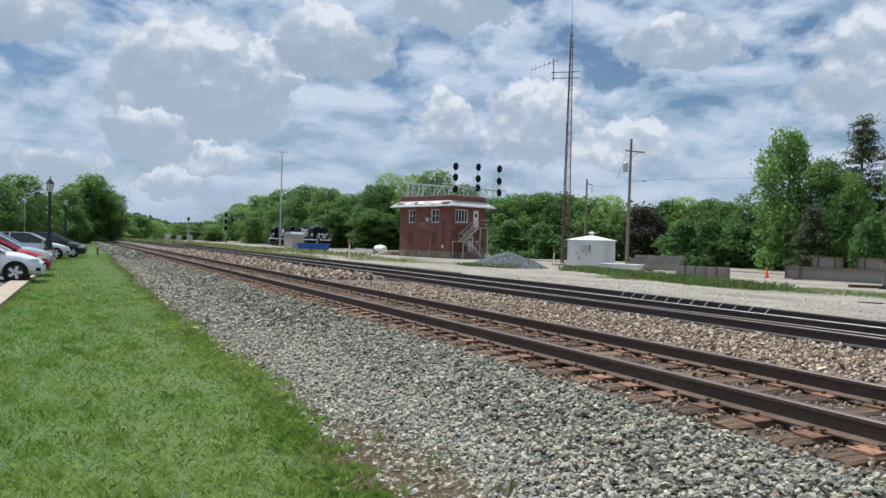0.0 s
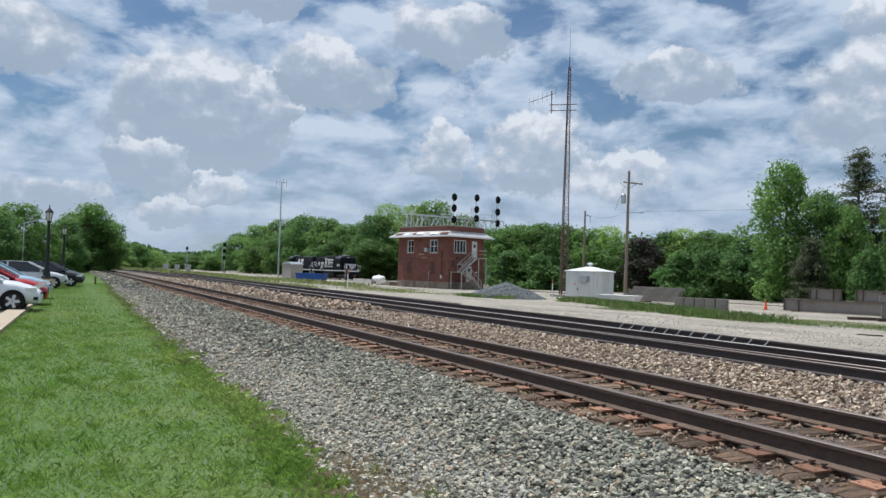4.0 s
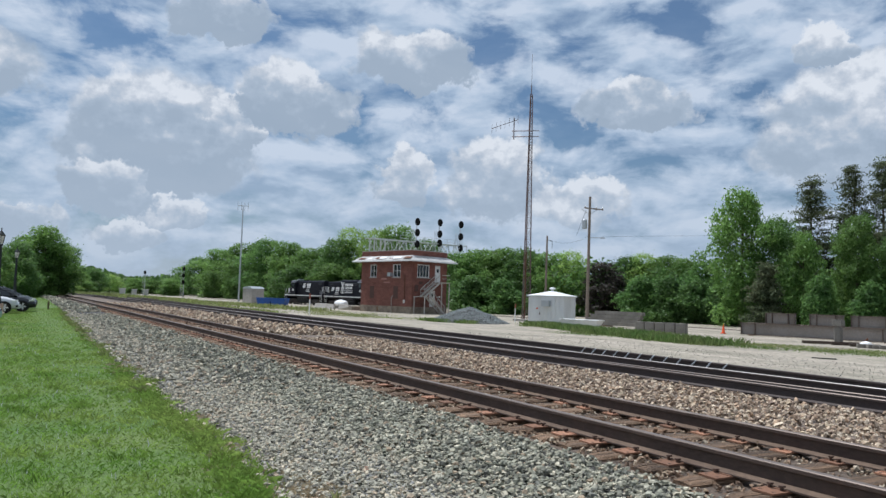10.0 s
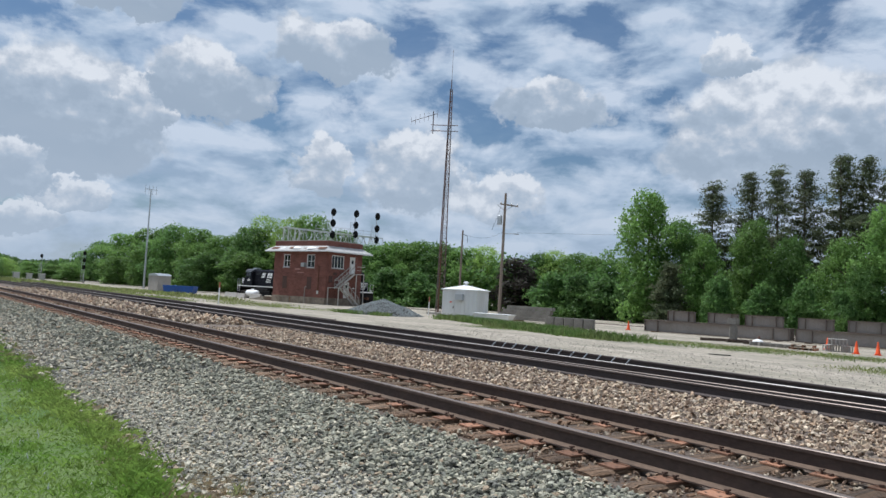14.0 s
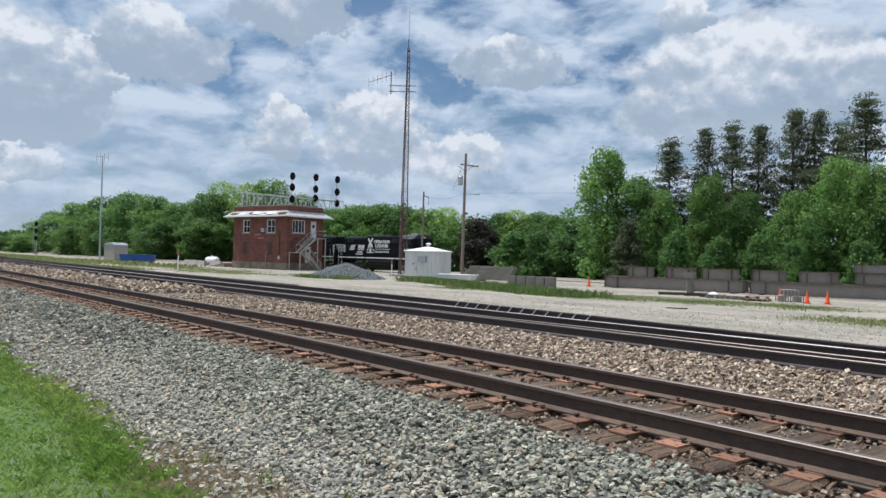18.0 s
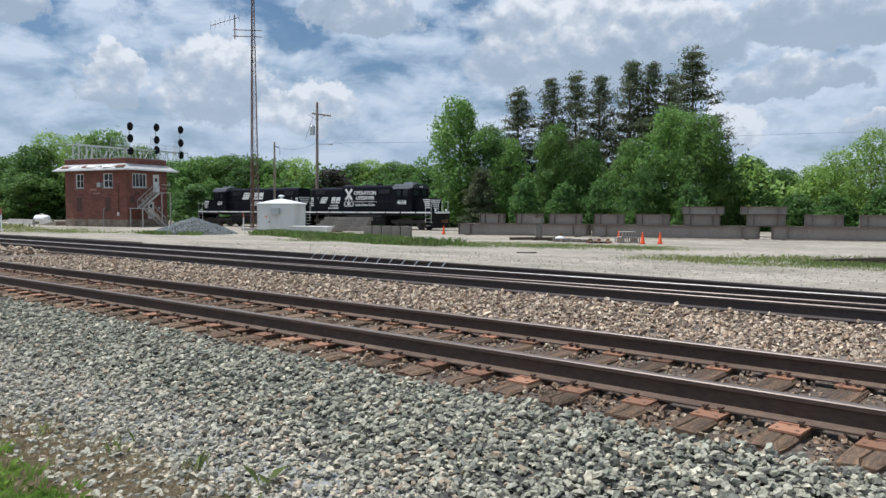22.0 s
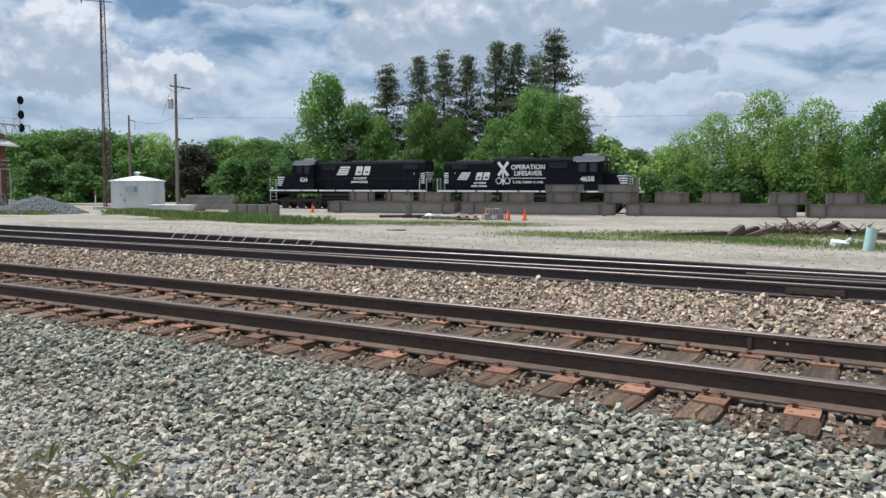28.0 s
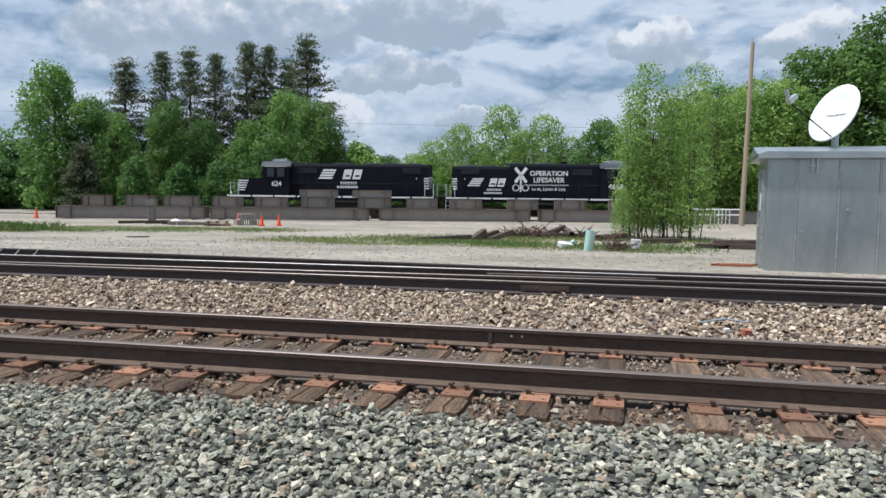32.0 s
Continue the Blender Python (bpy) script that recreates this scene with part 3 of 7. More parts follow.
TIES, PLATES = [tie_mesh(k) for k in range(6)], [plate_mesh(k) for k in range(4)]
tie_x = [-4.7, -4.16, -3.68, -3.17, -2.62, -2.07, -1.53, -1.01, -0.45, 0.07, 0.71, 1.28, 1.78]
while tie_x[0] > -72:
    tie_x.insert(0, tie_x[0] - random.uniform(0.46, 0.56))
while tie_x[-1] < 9:
    tie_x.append(tie_x[-1] + random.uniform(0.46, 0.58))
for k, x in enumerate(tie_x):
    turn = random.uniform(-2.2, 2.2) - 2.0 * (x < -5)
    y = float(track_y(x))
    part("tie", TIES[k % 6], None, near_track, at=pose(x, y + random.uniform(-0.05, 0.05), -0.203 + random.uniform(-0.006, 0.004), 0, random.uniform(-1.0, 1.0), turn + 180 * (k % 2)))
    if x > -60:
        for off in (-0.7525, 0.7525):
            part("tie_plate", PLATES[(k + (off > 0)) % 4], None, near_track, at=pose(x, float(track_y(x)) + off, -0.2035, 0, 0, turn + 180 * (off > 0)))
x = -60.0
while x < 9:
    x += random.uniform(0.5, 0.58)
    part("tie", TIES[random.randrange(6)], None, second_track, at=pose(x, float(track_y(x)) + 5.6 + random.uniform(-0.1, 0.3), -0.205, 0, 0, random.uniform(-1, 1)))
x = -75.0
while x < -12:
    x += 0.55
    part("tie", TIES[random.randrange(6)], None, branch_track, at=pose(x, float(branch_y(x)), -0.99, 0, 0, 10))

# a bolted joint, and a weld with paint dots in the near track's far rail
joint = Solid().box((0, -0.035, -0.095), (0.7, 0.03, 0.085))
for bx in (-0.27, -0.13, 0.13, 0.27):
    joint.tube((bx, -0.05, -0.095), (bx, -0.066, -0.095), 0.016, n=6)
weld_x = -1.05
weld_y = float(track_y(weld_x)) + 0.7525
part("rail_weld", Solid().box((0, -0.026, -0.10), (0.035, 0.034, 0.10)).box((0, -0.05, -0.165), (0.04, 0.05, 0.012)), M["rail_side"], near_track, at=pose(weld_x, weld_y, 0))
for dx in (-0.27, -0.19, 0.20, 0.30):
    part("paint_dot", Solid().tube((dx, -0.011, -0.075), (dx, -0.0145, -0.075), 0.011, n=10), M["white_paint"], near_track, "white paint dot on the rail web", at=pose(weld_x, weld_y, 0))

# second track: point rails of the turnout, guard rail, brace rods and a joint
def closing(x):
    return track_y(x) + 4.60 + 0.10 + 0.62 * np.clip((np.asarray(x) + 24) / 24, 0, 1.6) ** 1.6


def siding(x):
    return track_y(x) + 6.15 + 0.85 + 1.0 * np.clip((-4 - np.asarray(x, float)) / 15, -0.25, 1.0)


part("point_rail", rail_mesh("point_rail", np.linspace(-24, 40, 40), closing, z=-0.004, side="rail_dark", head="rail_head"), None, second_track)
part("siding_rail", rail_mesh("siding_rail", np.linspace(-110, 40, 70), siding, z=-0.01, side="rail_dark", head="rail_dark"), None, second_track)
BRACE_X0, BRACE_X1 = -16.95, -11.86
for k in range(12):
    x = BRACE_X0 + (BRACE_X1 - BRACE_X0) * k / 11
    y = float(siding(x)) - 0.06
    part("rail_brace", Solid().tube((x, y - 0.12, -0.19), (x + 0.10, y, 0.0), 0.016, n=5), M["galv"], second_track)
part("joint_bar", joint, M["rail_side"], second_track, at=pose(-0.9, float(track_y(-0.9)) + 4.60, 0))
part("frog_plate", Solid().box((0, 0, -0.02), (2.6, 0.16, 0.05)), M["rail_side"], second_track, at=pose(-0.6, float(closing(-0.6)) + 0.2, 0, 0, 0, 2))

def stones(name, mat, n, xr, dr, size, flat, label, lift=0.0, tilt=0.5, pile=None, cribs=False, sides=4):
    """Many angular stones, each a broken many-sided chip, lying on the ground along the track."""
    x = rng.uniform(*xr, n)
    if cribs:
        # only between the ties
        gap = np.abs(x[:, None] - np.asarray(tie_x)[None]).min(1)
        x = x[gap > 0.135]
        n = len(x)
    d = rng.uniform(*dr, n)
    keep = d > lawn_edge(x) + 0.03 * np.sin(x * 5.0)
    x, d = x[keep], d[keep]
    n = len(x)
    y = track_y(x) + d
    s = rng.uniform(*size, n) * rng.choice([0.7, 1.0, 1.0, 1.35], n)
    z = ground_z(x, y) + lift + rng.uniform(-0.2, 1.0, n) * s
    if pile:
        z = pile(x, y) + rng.uniform(-0.3, 0.4, n) * s
    k = sides
    turn = 2 * np.pi * (np.arange(k)[None] + rng.uniform(-0.32, 0.32, (n, k))) / k
    out = rng.uniform(0.72, 1.12, (n, k))
    top = out * rng.uniform(0.45, 0.9, (n, k))
    ring = np.stack([np.cos(turn), np.sin(turn)], -1)
    low = np.concatenate([ring * out[..., None], rng.uniform(-1.0, -0.25, (n, k, 1))], -1)
    high = np.concatenate([ring * top[..., None], rng.uniform(0.45, 1.0, (n, k, 1))], -1)
    v = np.concatenate([low, high], 1)
    v *= np.stack([rng.uniform(0.85, 1.3, n), rng.uniform(0.6, 0.95, n), rng.uniform(flat * 0.7, flat * 1.3, n)], -1)[:, None] * s[:, None, None] * 0.5
    a, b, c = rng.uniform(0, 2 * np.pi, n), rng.normal(0, tilt, n), rng.normal(0, tilt, n)
    ca, sa_, cb, sb, cc, sc = np.cos(a), np.sin(a), np.cos(b), np.sin(b), np.cos(c), np.sin(c)
    px, py, pz = v[..., 0], v[..., 1], v[..., 2]
    py, pz = py * cb[:, None] - pz * sb[:, None], py * sb[:, None] + pz * cb[:, None]
    px, pz = px * cc[:, None] + pz * sc[:, None], -px * sc[:, None] + pz * cc[:, None]
    px, py = px * ca[:, None] - py * sa_[:, None], px * sa_[:, None] + py * ca[:, None]
    v = np.stack([px + x[:, None], py + y[:, None], pz + z[:, None]], -1)
    chip = [(i, (i + 1) % k, k + (i + 1) % k) for i in range(k)] + [(i, k + (i + 1) % k, k + i) for i in range(k)] + [(k, k + i, k + i + 1) for i in range(1, k - 1)]
    f = np.array(chip)[None] + (np.arange(n) * 2 * k)[:, None, None]
    ob = new(name, fast_mesh(name, v, f, M[mat]))
    return tagged(ob, label, "stones", kind="stuff")


GREY = "loose grey angular ballast stones beside the track"
stones("ballast_stones", "stone_grey", 42000, (-13, 3), (-3.0, -1.38), (0.036, 0.064), 0.38, GREY, tilt=0.34, sides=5)
stones("ballast_stones", "stone_grey", 15000, (-46, -13), (-3.0, -1.38), (0.06, 0.10), 0.42, GREY, tilt=0.34)
stones("ballast_stones", "stone_dust", 36000, (-13, 1), (-4.36, -2.85), (0.03, 0.056), 0.4, GREY, tilt=0.34, sides=5)
stones("ballast_stones", "stone_dust", 18000, (-52, -13), (-4.36, -2.85), (0.05, 0.10), 0.42, GREY, tilt=0.34)
stones("ballast_stones", "stone_grey", 7000, (-120, -50), (-4.6, -1.38), (0.12, 0.22), 0.5, GREY, tilt=0.3)
TAN = "tan and brown broken ballast stones between tracks"
stones("ballast_stones", "stone_tan", 27000, (-24, 6), (1.33, 4.45), (0.042, 0.078), 0.6, TAN, tilt=0.5, lift=0.01, sides=5)
stones("ballast_stones", "stone_tan", 11000, (-75, -26), (1.33, 4.45), (0.09, 0.17), 0.7, TAN, tilt=0.5)
BROWN = "rust-stained brown ballast stones between wooden ties"
stones("ballast_stones", "stone_rust", 14000, (-22, 6), (-0.70, 0.70), (0.03, 0.055), 0.6, BROWN, tilt=0.5, lift=0.0, cribs=True)
stones("ballast_stones", "stone_rust", 9000, (-22, 6), (-1.5, -0.80), (0.032, 0.06), 0.6, BROWN, tilt=0.4, lift=0.0, cribs=True)
stones("ballast_stones", "stone_rust", 5000, (-26, 8), (0.80, 1.4), (0.04, 0.075), 0.7, BROWN, tilt=0.5, lift=-0.01, cribs=True)
stones("ballast_stones", "stone_rust", 7000, (-70, -26), (-1.4, 1.4), (0.06, 0.11), 0.7, BROWN, tilt=0.5, lift=-0.03, cribs=True)
stones("yard_stones", "yard_stone", 9000, (-34, 8), (8.9, 21.0), (0.02, 0.05), 0.5, "small loose stones scattered on the gravel yard", tilt=0.3)
single("brick_piece", Solid().box((0, 0, 0.02), (0.13, 0.09, 0.045), 20, 6, 4, bevel=0.015), M["rust_iron"], pose(-6.52, 2.63, -0.375), "broken orange-red brick piece lying on grey ballast", "brick")


# ---- grass ----
def blades(name, mat, n, place, height, width, lean, label):
    """Many thin blades; place gives x and y."""
    x, y = place(n)
    n = len(x)
    z = ground_z(x, y) + 0.02
    h = rng.uniform(*height, n)
    w = rng.uniform(*width, n)
    a, b = rng.uniform(0, 2 * np.pi, n), rng.uniform(0, 2 * np.pi, n)
    l = h * rng.uniform(0, lean, n)
    bx, by = np.cos(a) * w, np.sin(a) * w
    base = np.stack([x, y, z], -1)
    v = np.stack([base - np.stack([bx, by, 0 * x], -1), base + np.stack([bx, by, 0 * x], -1),
                  base + np.stack([np.cos(b) * l * 0.35 + bx * 0.8, np.sin(b) * l * 0.35 + by * 0.8, h * 0.6], -1),
                  base + np.stack([np.cos(b) * l, np.sin(b) * l, h * (1.05 - 0.3 * l / h)], -1)], 1)
    k = (np.arange(n) * 4)[:, None]
    f = np.concatenate([k + np.array([[0, 1, 2]]), k + np.array([[0, 2, 3]])], 0)
    ob = new(name, fast_mesh(name, v, f, M[mat]))
    return tagged(ob, label, "grass", kind="stuff")


def lawn_place(x0, x1, power):
    def place(n):
        x = x0 + (x1 - x0) * rng.uniform(0, 1, n) ** power
        d = lawn_edge(x) - 4.8 * rng.uniform(0, 1, n) ** 1.1
        edge = 0.05 * np.sin(x * 1.3) + 0.06 * np.sin(x * 3.7 + 1) + 0.07 * np.sin(x * 8.1)
        return x, track_y(x) + d + np.where(d > -6.5, edge, 0)
    return place


LAWN = "short mown green lawn grass beside the ballast"
blades("lawn_grass", "blade", 160000, lawn_place(-3.0, -60.0, 2.2), (0.02, 0.07), (0.0014, 0.003), 1.3, LAWN)
blades("lawn_grass", "blade", 65000, lawn_place(-14.0, -120.0, 1.2), (0.02, 0.06), (0.003, 0.007), 0.9, LAWN)


def tuft_place(n):
    """Small uneven tufts over the near lawn."""
    m = n // 45
    cx = -3.2 - 22 * rng.uniform(0, 1, m) ** 1.4
    cd = lawn_edge(cx) - 4.4 * rng.uniform(0, 1, m)
    k = rng.integers(0, m, n)
    x = cx[k] + rng.normal(0, 0.09, n)
    return x, track_y(x) + cd[k] + rng.normal(0, 0.06, n)


blades("lawn_tufts", "blade", 16000, tuft_place, (0.05, 0.12), (0.0015, 0.003), 1.0, "slightly taller tufts standing out of the lawn")


def edge_place(x0, x1, spread=0.25, d0=-4.55):
    def place(n):
        m = max(1, n // 40)
        cx = rng.uniform(x0, x1, m)
        cd = lawn_edge(cx) + (d0 + 4.42) + 0.06 * np.sin(cx * 1.3) + rng.normal(0, spread, m)
        k = rng.integers(0, m, n)
        x = cx[k] + rng.normal(0, 0.07, n)
        return x, track_y(x) + cd[k] + rng.normal(0, 0.07, n)
    return place


blades("edge_grass", "blade", 12000, edge_place(-16, -3.2, 0.10, -4.42), (0.04, 0.12), (0.0014, 0.003), 1.2, "taller uncut grass tufts along the ballast edge")
blades("edge_grass", "weed", 2500, edge_place(-60, -12, 0.10, -4.4), (0.08, 0.16), (0.008, 0.016), 1.2, "taller yellowish grass tufts along the ballast edge")


blades("clover_flower", "white_paint", 1000, lawn_place(-3.5, -40.0, 1.3), (0.06, 0.085), (0.005, 0.010), 0.3, "tiny white clover flowers dotted over the lawn")


def straw_place(n):
    x = rng.normal(-4.6, 0.9, n)
    return x, track_y(x) - 4.25 + rng.normal(0, 0.22, n)


blades("dry_straw", "straw", 9000, straw_place, (0.03, 0.055), (0.0015, 0.003), 3.5, "dry tan straw scattered at the lawn's edge")
blades("dry_straw", "straw", 3000, edge_place(-45, -3.4, 0.09, -4.36), (0.04, 0.09), (0.002, 0.006), 2.2, "dry tan grass fringe where lawn meets ballast")
for wx, wy, wn in ((-4.87, 2.2, 26), (-4.16, 2.36, 22), (-3.6, 2.5, 12), (-5.6, 2.0, 22), (-3.3, 2.2, 16)):
    blades("weed", "weed", wn, lambda n, wx=wx, wy=wy: (rng.normal(wx, 0.045, n), rng.normal(wy, 0.045, n)), (0.04, 0.17), (0.001, 0.0028), 0.9, "small green weed growing through the ballast")


def yard_strip(x0, x1, d0, d1, clump=0.5):
    def place(n):
        m = max(1, n // 170)
        cx, cd = rng.uniform(x0, x1, m), rng.uniform(d0, d1, m)
        k = rng.integers(0, m, n)
        x = cx[k] + rng.normal(0, clump, n)
        return x, track_y(x) + cd[k] + rng.normal(0, clump * 0.6, n)
    return place

# ---- signal tower ----
GZ = -0.85


def wall_course(name, mat, parent, origin, along, length, z0, z1, openings, seed):
    """Brick facing of one wall: joined courses that stand out of the mortar, left open at the windows."""
    r = random.Random(seed)
    a = Vector(along)
    out = Vector((a.y, -a.x, 0))
    v, f = [], []
    bw, bh = 0.42, 0.15
    rows = int((z1 - z0) / bh)
    for k in range(rows):
        z = z0 + k * bh
        u = -(k % 2) * bw / 2
        while u < length:
            u0, u1 = max(u, 0), min(u + bw - 0.016, length)
            u += bw
            if u1 - u0 < 0.04 or any(o[0] < u1 and u0 < o[1] and o[2] < z + bh and z < o[3] for o in openings):
                continue
            d = 0.012 + r.uniform(0, 0.006)
            p = [Vector(origin) + a * uu + out * dd + Vector((0, 0, zz)) for dd in (0, d) for uu, zz in ((u0, z), (u1, z), (u1, z + bh - 0.014), (u0, z + bh - 0.014))]
            n = len(v)
            v += p
            f += [(n + 4, n + 5, n + 6, n + 7), (n, n + 1, n + 5, n + 4), (n + 1, n + 2, n + 6, n + 5), (n + 2, n + 3, n + 7, n + 6), (n + 3, n, n + 4, n + 7)]
    ob = part(name, fast_mesh(name, [tuple(p) for p in v], f, M[mat], 4), None, parent)
    return tagged(ob, kind="stuff")


def window_unit(parent, m, w, h, cols, rows, name="window"):
    """A white-framed window set in a reveal: frame, glazing bars, panes and sill. x along the wall, y inwards."""
    win = part(name, Solid().box((0, 0.06, h / 2), (w, 0.02, h)), M["window"], parent, at=m)
    t = 0.09
    fr = Solid().box((0, 0, t / 2), (w, 0.1, t)).box((0, 0, h - t / 2), (w, 0.1, t))
    fr.box((-w / 2 + t / 2, 0, h / 2), (t, 0.1, h - 2 * t)).box((w / 2 - t / 2, 0, h / 2), (t, 0.1, h - 2 * t))
    part("window_frame", fr, M["white_paint"], win, "white-painted window frame")
    for c in range(1, cols):
        part("glazing_bar", Solid().box((-w / 2 + w * c / cols, 0.01, h / 2), (0.05, 0.06, h - 2 * t)), M["white_paint"], win)
    for c in range(1, rows):
        part("glazing_bar", Solid().box((0, 0.012, h * c / rows), (w - 2 * t, 0.055, 0.06)), M["white_paint"], win)
    part("window_sill", Solid().box((0, -0.08, -0.06), (w + 0.2, 0.22, 0.1)), M["concrete"], win)
    return win


def signal_tower():
    L, D, H = 10.4, 6.0, 7.95
    tw = thing("signal_tower", pose(-84.26, 39.36, GZ, 0, 0, 16), "two-storey red brick railway signal tower with white trim", "building")
    t = 0.35
    # walls with openings: front (towards the tracks) and side (with the stair); u, v along the wall and up
    front = [(1.85, 3.25, 4.55, 6.25), (6.55, 8.15, 4.55, 6.25)]
    side = [(0.85, 2.95, 4.6, 6.25), (3.9, 4.85, 4.05, 6.2), (3.05, 4.0, 0.9, 2.95)]

    def wall(name, origin, along, length, openings):
        a = Vector(along)
        inn = Vector((-a.y, a.x, 0))
        us = sorted({0.0, length, *[o[k] for o in openings for k in (0, 1)]})
        s = Solid()
        for u0, u1 in zip(us, us[1:]):
            mid = (u0 + u1) / 2
            holes = sorted((o[2], o[3]) for o in openings if o[0] < mid < o[1])
            z = 0.0
            for z0, z1 in holes + [(H, H)]:
                if z0 - z > 0.01:
                    c = Vector(origin) + a * mid + inn * (t / 2) + Vector((0, 0, (z + z0) / 2))
                    s.box(c, (u1 - u0, t, z0 - z), math.degrees(math.atan2(a.y, a.x)))
                z = z1
        part(name, s, M["mortar"], tw)

    wall("front_wall", (-L, 0, 0), (1, 0, 0), L, front)
    wall("side_wall", (0, t, 0), (0, 1, 0), D - t, [(a - t, b - t, c, d) for a, b, c, d in side])
    wall("back_wall", (0, D, 0), (-1, 0, 0), L, [])
    wall("end_wall", (-L, D - t, 0), (0, -1, 0), D - 2 * t, [])
    part("floor_slab", Solid().box((-L / 2, D / 2, 3.7), (L - 2 * t, D - 2 * t, 0.2)), M["concrete"], tw)
    wall_course("brick_facing", "brick", tw, (-L, 0, 0.0), (1, 0, 0), L, 0.9, H - 0.15, front, 1)
    wall_course("brick_facing", "brick", tw, (0, 0, 0.0), (0, 1, 0), D, 0.9, H - 0.15, side, 2)
    part("foundation", Solid().box((-L / 2, -0.03, 0.42), (L + 0.1, 0.12, 0.86)).box((0.03, D / 2, 0.42), (0.12, D + 0.1, 0.86)), M["footing"], tw, "stained tan concrete foundation band")
    part("roof_deck", Solid().box((-L / 2, D / 2, H - 0.6), (L - 2 * t, D - 2 * t, 0.2)), M["roof_grey"], tw)
    part("coping", Solid().box((-L / 2, t / 2, H + 0.04), (L + 0.1, t + 0.1, 0.08)).box((-t / 2, D / 2, H + 0.04), (t + 0.1, D - 2 * t, 0.08)), M["concrete"], tw)
    # the sloping skirt roof round the walls, sagging and torn in places
    o, z0, z1 = 0.95, 6.68, 7.32
    sk = Solid()
    ring0 = [(-L - o, -o), (o, -o), (o, D + o), (-L - o, D + o)]
    ring1 = [(-L, -0.02), (0.02, -0.02), (0.02, D), (-L, D)]
    for k in range(4):
        q = (k + 1) % 4
        a0, a1, b0, b1 = Vector((*ring0[k], z0)), Vector((*ring0[q], z0)), Vector((*ring1[k], z1)), Vector((*ring1[q], z1))
        d = Vector((0, 0, 0.12))
        sk.add([a0, a1, b1, b0, a0 - d, a1 - d, b1 - d * 4, b0 - d * 4], [(0, 1, 2, 3), (7, 6, 5, 4), (0, 4, 5, 1), (1, 5, 6, 2), (3, 2, 6, 7), (0, 3, 7, 4)])
    skirt = part("skirt_roof", sk, M["roof_grey"], tw, "weathered pale skirt roof with peeling edge")
    part("fascia", Solid().box((-L / 2, -o - 0.02, z0 - 0.06), (L + 2 * o, 0.05, 0.16)).box((o + 0.02, D / 2, z0 - 0.06), (0.05, D + 2 * o, 0.16)), M["white_paint"], skirt)
    r = random.Random(3)
    for k in range(7):
        part("loose_flashing", Solid().box((-L + 1.0 + 1.5 * k + r.uniform(-0.4, 0.4), -o * r.uniform(0.4, 0.7), z0 + 0.36 + r.uniform(-0.05, 0.03)), (r.uniform(0.8, 1.6), 0.5, 0.03), r.uniform(-8, 8), 30, 0), M["white_paint" if k % 2 else "rust_iron"], skirt)
    # windows
    for (a, b, c, d), cols in zip(front, (2, 2)):
        window_unit(tw, pose(-L + (a + b) / 2, 0.1, c), b - a - 0.02, d - c - 0.02, cols, 2)
    a, b, c, d = side[0]
    window_unit(tw, pose(-0.1, (a + b) / 2, c, 0, 0, 90), b - a - 0.02, d - c - 0.02, 4, 1)
    part("window_unit_cooler", Solid().box((-4.15, -0.18, 4.9), (0.6, 0.5, 0.5), bevel=0.03), M["galv"], tw)
    for x in (-8.0, -3.1):
        part("bricked_window", Solid().box((x, -0.022, 2.6), (0.9, 0.02, 1.6)), M["brick_dark"], tw, "blocked-up lower window")
    # doors
    for (a, b, c, d), name in zip(side[1:], ("door", "door")):
        door = part(name, Solid().box((0, 0, (d - c) / 2), (b - a - 0.06, 0.06, d - c - 0.04)), M["white_paint"], tw, "white panelled door", at=pose(-0.12, (a + b) / 2, c, 0, 0, 90))
        part("door_window", Solid().box((0.05, -0.035, 1.5), (0.34, 0.02, 0.42)), M["window"], door)
        part("door_frame", Solid().box((-(b - a) / 2 + 0.03, -0.02, (d - c) / 2), (0.07, 0.12, d - c)).box(((b - a) / 2 - 0.03, -0.02, (d - c) / 2), (0.07, 0.12, d - c)), M["white_paint"], door)
        part("door_handle", Solid().tube((0.38, -0.03, 1.0), (0.38, -0.1, 1.0), 0.025), M["galv"], door)
    # the outside stair: an upper flight to a middle landing, and a lower one down to the ground
    stair = thing("stair", pose(0, 0, 0), "", "")
    stair.parent = tw
    stair.name = "outside_stair"
    part("landing", Solid().box((0.75, 4.55, 4.0), (1.3, 1.5, 0.08)), M["stair_grey"], stair)
    part("landing", Solid().box((1.1, 0.8, 2.15), (2.1, 1.0, 0.08)), M["stair_grey"], stair)

    def flight(x, y0, z0, y1, z1, n):
        for sx in (x - 0.42, x + 0.42):
            part("stringer", Solid().tube((sx, y0, z0), (sx, y1, z1), 0.13, n=4), M["stair_grey"], stair)
            part("handrail", Solid().tube((sx, y0, z0 + 0.95), (sx, y1, z1 + 0.95), 0.045, n=6), M["stair_grey"], stair)
            for k in range(5):
                g = k / 4
                yy, zz = y0 + (y1 - y0) * g, z0 + (z1 - z0) * g
                part("rail_post", Solid().tube((sx, yy, zz), (sx, yy, zz + 0.95), 0.025, n=6), M["stair_grey"], stair)
        for k in range(n):
            g = (k + 0.5) / n
            part("step", Solid().box((x, y0 + (y1 - y0) * g, z0 + (z1 - z0) * g), (0.84, 0.28, 0.045)), M["stair_grey"], stair)

    flight(0.65, 3.85, 4.0, 1.3, 2.15, 10)
    flight(1.75, 1.2, 2.15, 3.7, 0.05, 11)
